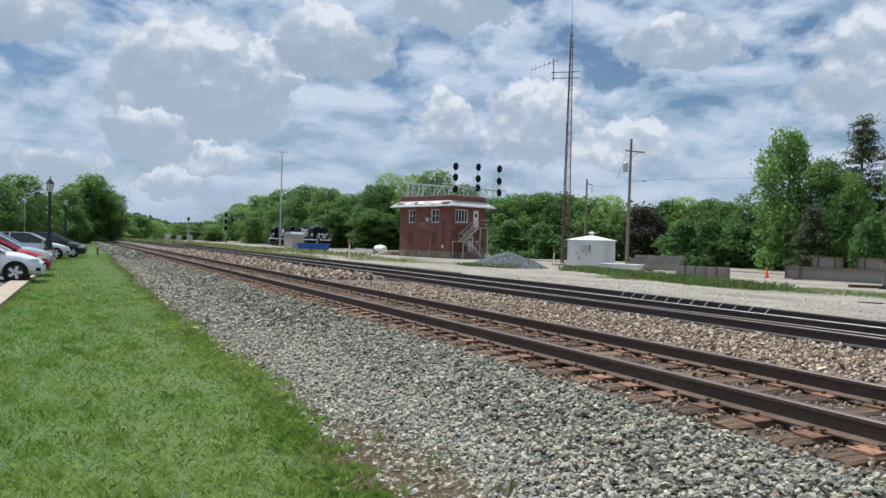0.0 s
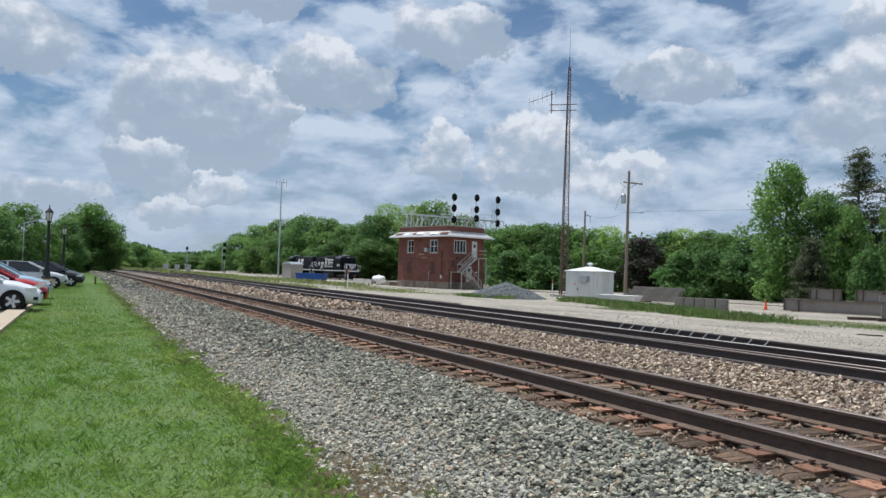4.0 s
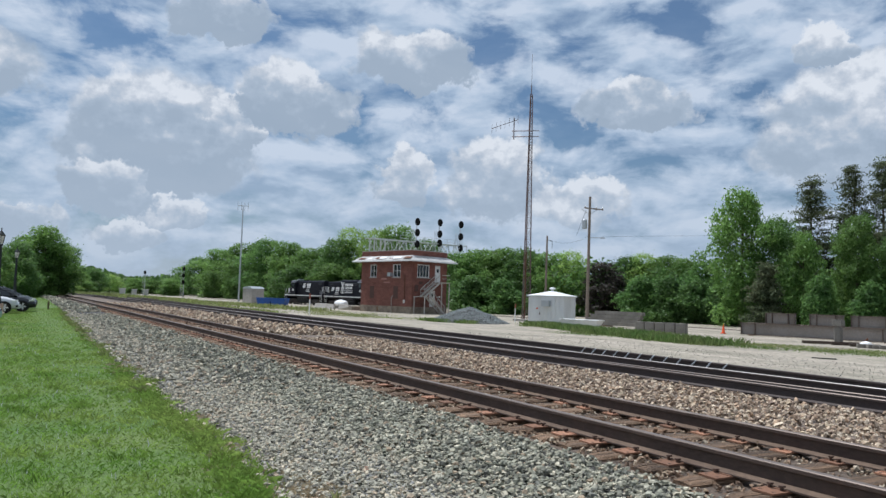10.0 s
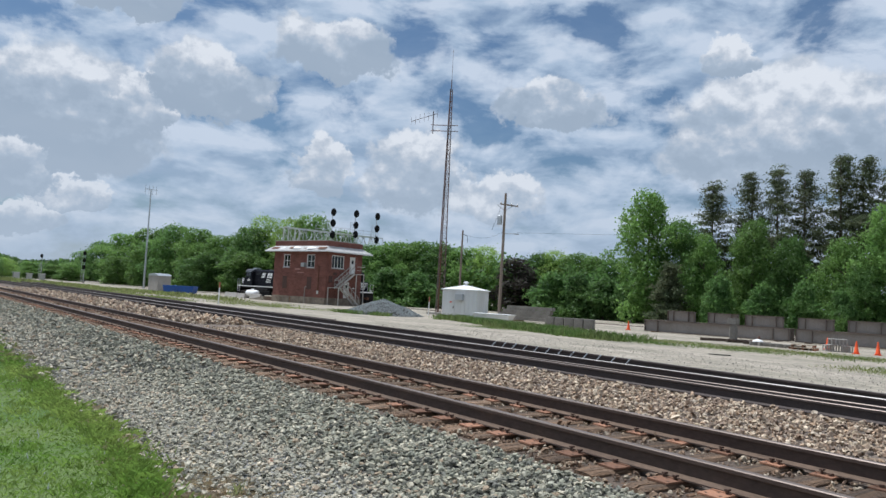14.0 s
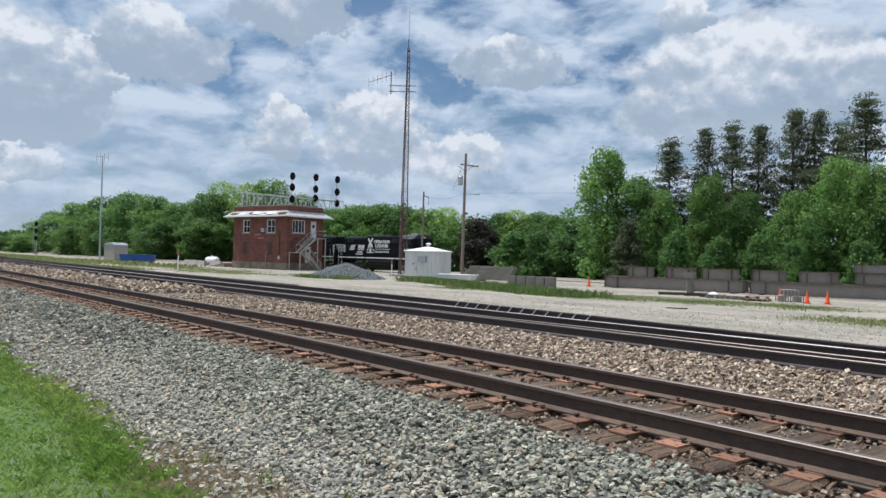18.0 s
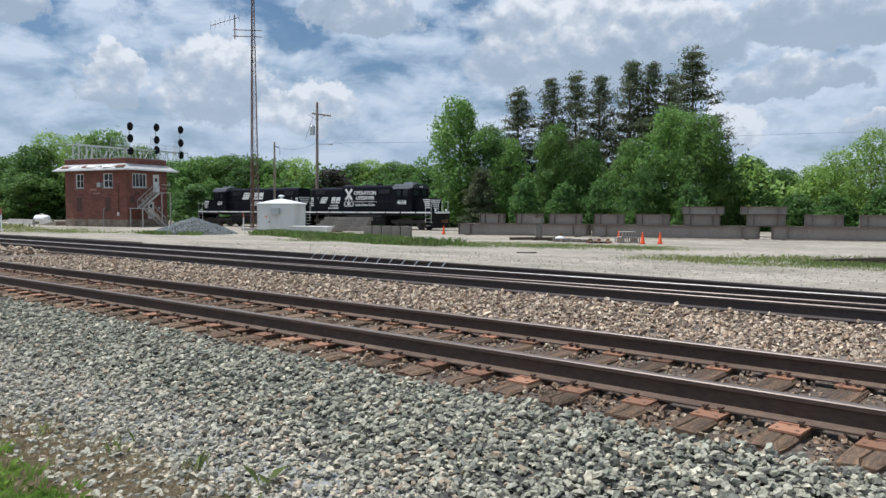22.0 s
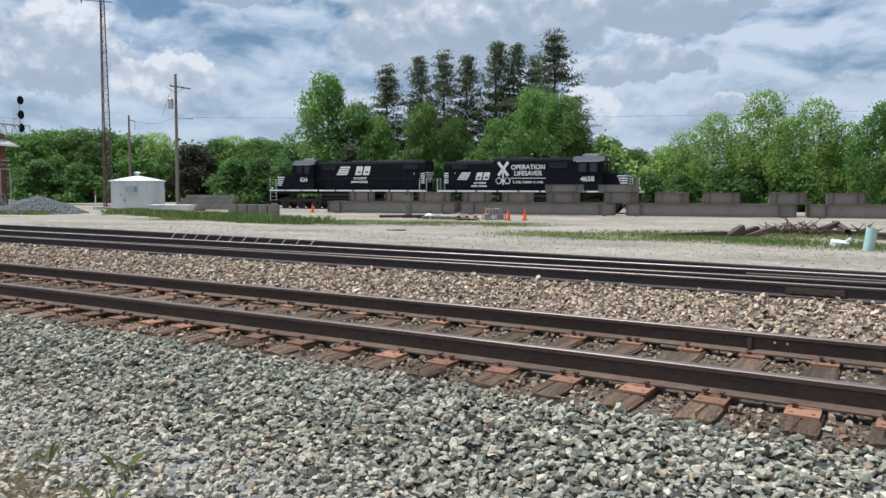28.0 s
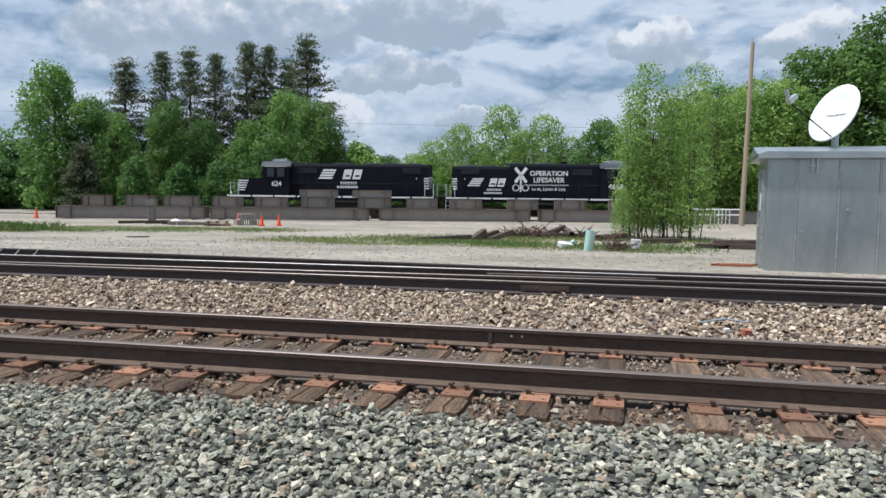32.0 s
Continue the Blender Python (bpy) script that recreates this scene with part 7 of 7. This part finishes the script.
for x, y, k, n in ((-4.6, 35.6, 0.9, 34), (-3.7, 36.0, 1.1, 40), (-1.4, 36.2, 0.9, 30), (-0.2, 34.4, 0.8, 26), (0.18, 26.1, 0.6, 60)):
    roots = thing("root_pile", pose(x, y, float(ground_z(x, y))), "tangled dark brush and root heap in weeds", "brush pile", "brush heaps")
    for i in range(n):
        a, b = r_.uniform(0, 6.28), r_.uniform(0.1, 1.6)
        p = Vector((r_.uniform(-0.6, 0.6), r_.uniform(-0.3, 0.3), r_.uniform(0.02, 0.35))) * k
        part("stick", Solid().tube(p, p + Vector((math.cos(a) * 0.55, math.sin(a) * 0.4, 0.3 * b)) * k, 0.035 * k, 0.012, 5), M["bark"] if i % 4 else M["rust_iron"], roots)
pipe = thing("plastic_pipe", pose(-0.85, 25.9, float(ground_z(-0.85, 25.9)), 3, 6, 0), "pale green plastic pipe piece standing upright", "pipe")
part("tube", Solid().lathe([(0.155, 0), (0.155, 0.72), (0.14, 0.72), (0.14, 0.02)], 18), M["pale_green"], pipe)

bucket = thing("bucket", pose(0.75, 27.4, float(ground_z(0.75, 27.4)), 3, 4, 0), "white plastic bucket standing in weeds", "bucket")
part("body", Solid().lathe([(0.14, 0), (0.17, 0.36), (0.185, 0.37), (0.185, 0.40), (0.16, 0.40), (0.13, 0.02)], 18), M["white_paint"], bucket)
part("handle", Solid().tube((-0.18, 0, 0.38), (0, -0.16, 0.22), 0.008, n=5).tube((0, -0.16, 0.22), (0.18, 0, 0.38), 0.008, n=5), M["galv"], bucket)
jug = thing("plastic_sheet", pose(-1.75, 27.6, float(ground_z(-1.75, 27.6)), 0, 0, 20), "crumpled white plastic container half in weeds", "container")
part("body", Solid().box((0, 0, 0.11), (0.55, 0.34, 0.2), 12, 14, 6, bevel=0.08), M["white_paint"], jug)
part("spout", Solid().tube((0.2, 0, 0.2), (0.36, 0.02, 0.3), 0.05, n=8), M["pale_green"], jug)
for k, (x, y) in enumerate(((2.95, 19.2), (3.2, 19.6), (2.75, 19.5))):
    single("rusty_strap", Solid().box((0, 0, 0.03), (0.8, 0.09, 0.05), bevel=0.02), M["rust_strap"], pose(x, y, float(ground_z(x, y)) + 0.01, 0, 0, 8 + 7 * k), "flat rusty iron strap on the gravel", "scrap iron", "scrap irons by the cabin")
# orange and white litter on the middle ballast
for x, dy, c, sz in ((1.45, 2.1, "post_red", 0.11), (1.25, 2.1, "white_paint", 0.07)):
    y = float(track_y(x)) + dy
    single("litter", Solid().box((0, 0, 0.03), (sz, sz * 0.7, 0.06), 25, 10, 5, bevel=0.02), M[c], pose(x, y, float(ground_z(x, y)) + 0.05), "crushed litter piece on tan stones", "litter", "litter on the ballast")
single("hose_piece", Solid().tube((-0.25, -0.1, 0.1), (0.0, 0.02, 0.13), 0.012, n=6).tube((0.0, 0.02, 0.13), (0.25, 0.05, 0.1), 0.012, n=6), M["galv"], pose(1.25, float(track_y(1.25)) + 2.3, -0.2), "pale bent hose lying on tan stones", "hose")

# rail-mounted white handrail and gate behind the young trees
fence = thing("pipe_fence", pose(5.2, 58.0, GZ, 0, 0, 12), "white pipe railing beside the branch track", "fence")
for z in (0.75, 1.15):
    part("rail", Solid().tube((-4.5, 0, z), (4.0, 0, z), 0.05, n=8), M["white_paint"], fence)
for k in range(6):
    part("post", Solid().tube((-4.5 + 1.7 * k, 0, 0), (-4.5 + 1.7 * k, 0, 1.15), 0.05, n=8), M["white_paint"], fence)
for k in range(6):
    part("baluster", Solid().tube((1.7 + 0.28 * k, -0.05, 0.1), (1.7 + 0.28 * k, -0.05, 1.1), 0.03, n=6), M["white_paint"], fence)


# ---- far end of the line ----
def far_signal(x, y, h, heads, label):
    p = thing("railway_signal", pose(x, y, GZ), label, "railway signal")
    part("mast", Solid().tube((0, 0, 0), (0, 0, h), 0.12, 0.1, 10), M["galv"], p)
    part("base", Solid().box((0, 0, 0.25), (0.6, 0.6, 0.5)), M["concrete"], p)
    for k in range(heads):
        signal_head(p, "signal_head", (0.15, -0.15, h - 0.5 - 1.9 * k), 70)
    for sx in (-0.35, -0.75):
        part("ladder_rail", Solid().tube((0.0, sx, 0.3), (0.0, sx, h - 0.5), 0.035, n=5), M["galv"], p)
    for k in range(10):
        part("ladder_rung", Solid().tube((0, -0.75, 0.6 + k * (h - 1.4) / 10), (0, -0.35, 0.6 + k * (h - 1.4) / 10), 0.03, n=5), M["galv"], p)
    return p


far_signal(-222.7, 32.1, 8.6, 3, "three-headed black railway signal on a mast")
far_signal(-260.8, 25.5, 7.9, 1, "single-headed railway signal on a thin mast")
for x, y, w, h in ((-252, 18.2, 1.5, 1.9), (-254, 21.8, 1.3, 1.7), (-256, 25.4, 1.4, 1.8)):
    hut = thing("relay_hut", pose(x, y, GZ, 0, 0, 10), "small pale metal relay hut beside the tracks", "hut", "relay huts")
    part("body", Solid().box((0, 0, h / 2), (w, w, h), bevel=0.03), M["shed_white"] if x > -250 else M["galv"], hut)
    part("roof", Solid().box((0, 0, h + 0.06), (w + 0.3, w + 0.3, 0.12)), M["shed_white"], hut)
bx = thing("relay_hut", pose(-136.0, 31.8, GZ, 0, 0, 14), "grey metal relay hut with arched roof", "hut")
part("body", Solid().box((0, 0, 1.35), (3.4, 2.4, 2.7)), M["concrete"], bx)
part("roof", Solid().prism([(-1.8, 2.7), (1.8, 2.7), (1.2, 3.0), (0, 3.12), (-1.2, 3.0)], -1.3, 1.3), M["galv"], bx)
for x, y in ((-124.2, 31.2), (-122.2, 33.0)):
    d = thing("waste_skip", pose(x, y, GZ, 0, 0, 50), "blue steel waste skip with sloped ends", "waste skip", "blue skips")
    part("body", Solid().prism([(-1.1, 0.1), (1.1, 0.1), (1.35, 1.15), (-1.35, 1.15)], -0.9, 0.9), M["blue_paint"], d)
    part("rim", Solid().box((0, 0, 1.18), (2.8, 1.95, 0.08)), M["blue_paint"], d)
    for sx in (-0.8, 0.8):
        part("foot", Solid().box((sx, 0, 0.05), (0.15, 1.6, 0.1)), M["black_matt"], d)
for x, y, h in ((-238, -1.5, 8.0), (-300, 12.0, 9.0), (-330, 5.0, 9.0)):
    p = thing("utility_pole", pose(x, y, -0.45), "distant wooden utility pole with crossarm", "utility pole", "distant poles")
    part("pole", Solid().tube((0, 0, 0), (0, 0, h), 0.16, 0.12, 8), M["wood_pole"], p)
    part("crossarm", Solid().box((0, 0, h - 0.7), (0.15, 2.2, 0.15)), M["wood_pole"], p)
stake = single("lawn_stake", Solid().box((0, 0, 0.3), (0.12, 0.12, 0.6), bevel=0.02), M["tie"], pose(-58.0, float(track_y(-58)) - 4.0, -0.42, 0, 6, 0), "short dark wooden stake at the ballast edge", "stake")

# a third track joining from the left, beyond the second one
third = thing("railway_track", pose(0, 0, 0), "dark rails of a siding curving beside the yard", "railway track", kind="structure")
for off in (0.0, 1.505):
    part("rail", rail_mesh("rail", np.linspace(-300, -30, 60), lambda x, o=off: track_y(x) + 8.2 + o + 0.035 * np.maximum(-x - 75, 0), z=-0.12, side="rail_dark", head="rail_worn"), None, third)
sheet("siding_bed", M["ballast_far"], np.linspace(-320, -30, 60), [7.2, 8.9, 11.2], 0.02, "pale gravel bed under the siding")


# ---- parking lot and cars ----
def kerb_y(x):
    return -2.35 + 0.019 * (np.asarray(x, float) + 24.7)


lot = sheet("parking_lot", M["asphalt"], np.linspace(-104, -16, 60), [-30, -18, -8, -0.1], 0.06, "grey worn asphalt parking lot", base=kerb_y)
kerb_s = Solid()
for k in range(46):
    x = -104 + 1.9 * k
    kerb_s.box((x + 0.95, float(kerb_y(x + 0.95)), -0.38), (1.88, 0.5, 0.17), 1.09)
kerb = single("kerb", kerb_s, M["kerb"], pose(0, 0, 0), "pale concrete kerb between lawn and parking lot", "kerb", kind="structure")


def car_body(L, W):
    """The lower body, lofted along its length with rounded shoulders, nose and tail."""
    stations = [(-0.5, 0.40, 0.74, 0.74), (-0.485, 0.28, 0.88, 0.86), (-0.44, 0.24, 0.97, 0.95), (-0.30, 0.22, 0.985, 1.0), (0.0, 0.22, 0.97, 1.0), (0.22, 0.22, 0.96, 1.0),
                (0.34, 0.22, 0.885, 0.985), (0.42, 0.22, 0.775, 0.94), (0.465, 0.22, 0.68, 0.85), (0.488, 0.25, 0.60, 0.74), (0.5, 0.33, 0.50, 0.58)]
    v, f = [], []
    for a, z0, z1, k in stations:
        hw, h = W / 2 * k, z1 - z0
        half = [(0.80, 0.0), (0.95, 0.10), (1.0, 0.35), (1.0, 0.62), (0.955, 0.84), (0.86, 0.96), (0.45, 1.0)]
        v += [(a * L, s * y * hw, z0 + g * h) for s, row in ((1, half), (-1, half[::-1])) for y, g in row]
    n = 14
    for k in range(len(stations) - 1):
        f += [(k * n + i, k * n + (i + 1) % n, (k + 1) * n + (i + 1) % n, (k + 1) * n + i) for i in range(n)]
    return Solid().add(v, f + [tuple(range(n)), tuple(range((len(stations) - 1) * n, len(stations) * n))])


def car(x, y, turn, paint, label, L=4.3, W=1.75, H=1.46):
    """A hatchback: lofted body, glass, wheels, lamps; x forward."""
    c = thing("car", pose(x, y, -0.36, 0, 0, turn), label, "car", "parked cars")
    part("body", car_body(L, W), paint, c, smooth=True)
    roof = [(-L / 2 + 0.18, 0.94), (-L / 2 + 0.5, H - 0.05), (-L * 0.22, H), (L * 0.02, H - 0.03), (L * 0.26, 0.93)]
    v = [(a, s * (W / 2 - (0.06 if z < 1 else 0.24)), z) for s in (-1, 1) for a, z in roof]
    n = len(roof)
    part("cabin", Solid().add(v, [tuple(range(n)), tuple(range(2 * n - 1, n - 1, -1))] + [(i, n + i, n + (i + 1) % n, (i + 1) % n) for i in range(n)]), M["window"], c)
    part("roof", Solid().add([(a, s * (W / 2 - 0.22), z + 0.012 + d) for d in (0, 0.03) for s in (-1, 1) for a, z in roof[1:4]], [(0, 1, 2, 5, 4, 3), (6, 9, 10, 11, 8, 7), (0, 3, 9, 6), (2, 8, 11, 5), (0, 6, 7, 1), (1, 7, 8, 2), (3, 4, 10, 9), (4, 5, 11, 10)]), paint, c)
    for s in (-1, 1):
        for a0, a1 in ((0, 1), (3, 4), (2, 2)):
            p, q = roof[a0], roof[a1]
            if a0 == a1:
                q = (p[0] - 0.02, 0.94)
            yy = [s * (W / 2 - (0.05 if z < 1 else 0.23)) for z in (p[1], q[1])]
            part("pillar", Solid().tube((p[0], yy[0], p[1]), (q[0], yy[1], q[1]), 0.045, n=5), paint, c)
        part("mirror", Solid().box((L * 0.17, s * (W / 2 + 0.08), 0.98), (0.1, 0.2, 0.14), bevel=0.03), paint, c)
        part("headlight", Solid().box((L / 2 - 0.29, s * (W / 2 - 0.17), 0.675), (0.34, 0.15, 0.10), s * -22, bevel=0.04), M["headlight"], c)
        part("tail_light", Solid().box((-L / 2 + 0.04, s * (W / 2 - 0.16), 0.82), (0.12, 0.24, 0.2)), M["post_red"], c)
        part("fog_lamp", Solid().box((L / 2 - 0.16, s * (W / 2 - 0.19), 0.40), (0.16, 0.14, 0.10), s * -25, bevel=0.03), M["black_matt"], c)
        for wx in (-L * 0.325, L * 0.325):
            part("wheel_arch", Solid().tube((wx, s * (W / 2 - 0.2), 0.31), (wx, s * (W / 2 + 0.005), 0.31), 0.36, n=20), M["black_matt"], c)
            w = part("wheel", Solid().tube((wx, s * (W / 2 - 0.18), 0.31), (wx, s * (W / 2 + 0.012), 0.31), 0.31, n=20), M["black_matt"], c)
            part("rim", Solid().tube((wx, s * (W / 2 + 0.0), 0.31), (wx, s * (W / 2 + 0.02), 0.31), 0.21, 0.2, 20), M["truck"], w)
            for k in range(5):
                a = k * 1.2566
                part("spoke", Solid().box((wx + 0.11 * math.cos(a), s * (W / 2 + 0.022), 0.31 + 0.11 * math.sin(a)), (0.19, 0.015, 0.085), 0, 0, -math.degrees(a)), M["alloy"], w)
    part("grille", Solid().box((L / 2 - 0.05, 0, 0.5), (0.08, 0.8, 0.16), bevel=0.02), M["black_matt"], c)
    part("bumper", Solid().box((L / 2 - 0.12, 0, 0.32), (0.20, W - 0.45, 0.14), bevel=0.09), paint, c)
    return c


M["alloy"] = material("alloy", (0.62, 0.63, 0.64), 0.4, 0.3, second=(0.5, 0.5, 0.5), scale=4, fine=20, fine_amount=0.05)


def paint(name, colour):
    return material(name, colour, 0.25, 0.1, second=tuple(k * 0.92 for k in colour), scale=1.0, fine=10, fine_amount=0.03, spec=0.6)


CARS = [(-27.3, "car_white", (0.72, 0.73, 0.75), "white hatchback car parked at the lawn"), (-31.0, "car_red", (0.38, 0.02, 0.03), "red hatchback car parked at the lawn"),
        (-36.0, "car_blue", (0.30, 0.42, 0.50), "pale blue car parked beside others"), (-49.7, "car_silver", (0.55, 0.56, 0.57), "silver car parked beside others"),
        (-53.2, "car_black", (0.02, 0.022, 0.025), "black car parked at the lawn"), (-58.3, "car_dark", (0.05, 0.055, 0.06), "dark grey car parked at the lawn")]
for x, name, colour, label in CARS:
    y = float(kerb_y(x)) + float(np.interp(x, [-58, -53.2, -49.7, -36, -31, -27], [1.8, 1.75, 0.9, 0.3, 0.6, 0.62]))
    car(x, y - 2.17 + 0.1 * random.random(), 90 + random.uniform(-2, 2), paint(name, colour), label, L=4.35 if "blue" not in name else 4.7, H=1.48 if "blue" not in name else 1.6)


def park_lamp(x, y):
    l = thing("street_lamp", pose(x, y, -0.42), "black post lamp with glass lantern on brick plinth", "street lamp", "lantern lamps along the lawn")
    part("plinth", Solid().box((0, 0, 0.32), (0.62, 0.62, 0.64), bevel=0.03), M["plinth"], l, "tan brick plinth")
    part("base", Solid().lathe([(0.26, 0.64), (0.26, 0.74), (0.2, 0.8), (0.16, 1.2), (0.13, 1.3)], 14), M["lamp_black"], l)
    part("shaft", Solid().lathe([(0.11, 1.28), (0.085, 3.2), (0.075, 3.75), (0.12, 3.8), (0.12, 3.86)], 14), M["lamp_black"], l)
    part("lantern_glass", Solid().lathe([(0.11, 3.88), (0.2, 4.32)], 6), M["lamp_glass"], l)
    lan = part("lantern_frame", Solid().lathe([(0.23, 4.32), (0.24, 4.36), (0.1, 4.52), (0.03, 4.6), (0.03, 4.74), (0.01, 4.78)], 6), M["lamp_black"], l)
    for k in range(6):
        a = 2 * math.pi * k / 6
        part("frame_bar", Solid().tube((0.115 * math.cos(a), 0.115 * math.sin(a), 3.86), (0.21 * math.cos(a), 0.21 * math.sin(a), 4.34), 0.014, n=5), M["lamp_black"], lan)
    return l


park_lamp(-46.95, -2.85)
park_lamp(-70.0, -3.05)
lp = thing("street_lamp", pose(-88, -7.6, -0.42), "tall thin galvanised street lamp with curved arm", "street lamp")
part("shaft", Solid().tube((0, 0, 0), (0, 0, 5.6), 0.07, 0.05, 8), M["galv"], lp)
part("arm", Solid().tube((0, 0, 5.4), (0, 1.6, 5.9), 0.04, n=6).box((0, 1.8, 5.9), (0.2, 0.5, 0.1)), M["galv"], lp)

# ---- weeds in the yard ----
M["yard_grass"] = material("yard_grass", (0.12, 0.205, 0.055), 0.75, second=(0.21, 0.24, 0.095), scale=0.5, amount=0.9, fine=8, island=0.35, spec=0.2, thin=0.45)


def weed_band(line, wide, clump=0.35):
    """Clumps of weeds along a line of points on the ground, thinning out to both sides."""
    def place(n):
        m = max(6, n // 60)
        xs, ys = np.array([p[0] for p in line], float), np.array([p[1] for p in line], float)
        run = np.concatenate([[0], np.cumsum(np.hypot(np.diff(xs), np.diff(ys)))])
        at = rng.uniform(0, run[-1], m)
        cx, cy = np.interp(at, run, xs) + rng.normal(0, wide * 0.4, m), np.interp(at, run, ys) + rng.normal(0, wide, m)
        k = rng.integers(0, m, n)
        return cx[k] + rng.normal(0, clump, n), cy[k] + rng.normal(0, clump * 0.7, n)
    return place


YW = "rough green weeds growing on the gravel yard"
TALL = "tall green grass and weeds beside the white shed"
blades("yard_weeds", "yard_grass", 15000, weed_band([(-51.5, 36.2), (-43, 33.6), (-36, 32.6), (-31, 31.4), (-28.5, 31.8)], 0.7), (0.12, 0.55), (0.008, 0.018), 0.7, TALL)
blades("yard_weeds", "yard_grass", 7000, weed_band([(-42, 30.5), (-33, 32.5), (-27, 32.4), (-22, 35), (-17.5, 36)], 1.0, 0.6), (0.02, 0.12), (0.008, 0.02), 0.9, YW)
blades("yard_weeds", "weed", 7000, weed_band([(-30, 34.5), (-24, 36.5), (-17, 37.5)], 0.9, 0.7), (0.02, 0.10), (0.008, 0.02), 0.9, YW)
blades("yard_weeds", "weed", 8000, weed_band([(-13.5, 29), (-9, 32), (-5, 34), (0, 35.5), (5, 36)], 1.6, 0.7), (0.02, 0.20), (0.007, 0.016), 0.9, YW)
blades("yard_weeds", "yard_grass", 6500, weed_band([(-9, 30), (-5.5, 29.5), (-3, 28), (0, 28.2), (3, 28.5)], 1.1, 0.5), (0.02, 0.22), (0.006, 0.014), 0.9, YW)
blades("yard_weeds", "weed", 5000, weed_band([(-14, 27.5), (-8, 26.8), (-3, 26.3), (2, 26)], 0.8, 0.6), (0.02, 0.09), (0.006, 0.014), 0.9, YW)
blades("yard_weeds", "weed", 9000, weed_band([(-120, 27), (-95, 27.5), (-75, 27), (-60, 25)], 2.6, 1.2), (0.03, 0.16), (0.012, 0.03), 0.9, YW)
blades("yard_weeds", "weed", 4000, yard_strip(-105, -62, 10.5, 13.5, 1.2), (0.08, 0.3), (0.02, 0.04), 0.9, YW)
blades("yard_weeds", "weed", 6000, yard_strip(-160, -85, 14.0, 27.0, 2.0), (0.2, 0.6), (0.03, 0.07), 0.9, YW)
blades("yard_weeds", "weed", 5000, yard_strip(-230, -120, 8.5, 16.0, 3.0), (0.3, 0.8), (0.06, 0.12), 0.9, YW)
blades("yard_weeds", "yard_grass", 2500, yard_strip(-60, -54, 25.5, 29.5, 0.6), (0.1, 0.4), (0.02, 0.04), 0.9, YW)


# ---- what moves ----
# seconds and place along x of the leading cab
CAB_X = [(0, -151.9), (3, -141.1), (6, -129.4), (9, -117.8), (14, -94.9), (17, -79.1), (19, -68.3), (23, -48.4), (28, -22.25), (30.5, -8.8), (32, -0.6)]
CENTRE_A, CENTRE_B = -4.45, -22.2


def on_branch(s):
    """A pose on the branch track, s metres along x, heading along the rails."""
    d = branch_y(s + 0.5) - branch_y(s - 0.5)
    return pose(s, float(branch_y(s)), -0.81, 0, 0, math.degrees(math.atan(float(d))))


def motions():
    for e, back in ((loco_a, CENTRE_A), (loco_b, CENTRE_B)):
        walk(e, [(t, on_branch(s + back)) for t, s in CAB_X])
    ts, xs = zip(*CAB_X)
    fine = np.linspace(0, 32, 321)
    rolled = np.interp(fine, ts, xs)
    for w, x in WHEELS:
        walk(w, [(float(t), Matrix.Translation((x, 0, WHEEL_R)) @ Matrix.Rotation((s - xs[0]) / WHEEL_R, 4, "Y")) for t, s in zip(fine, rolled)])


motions()
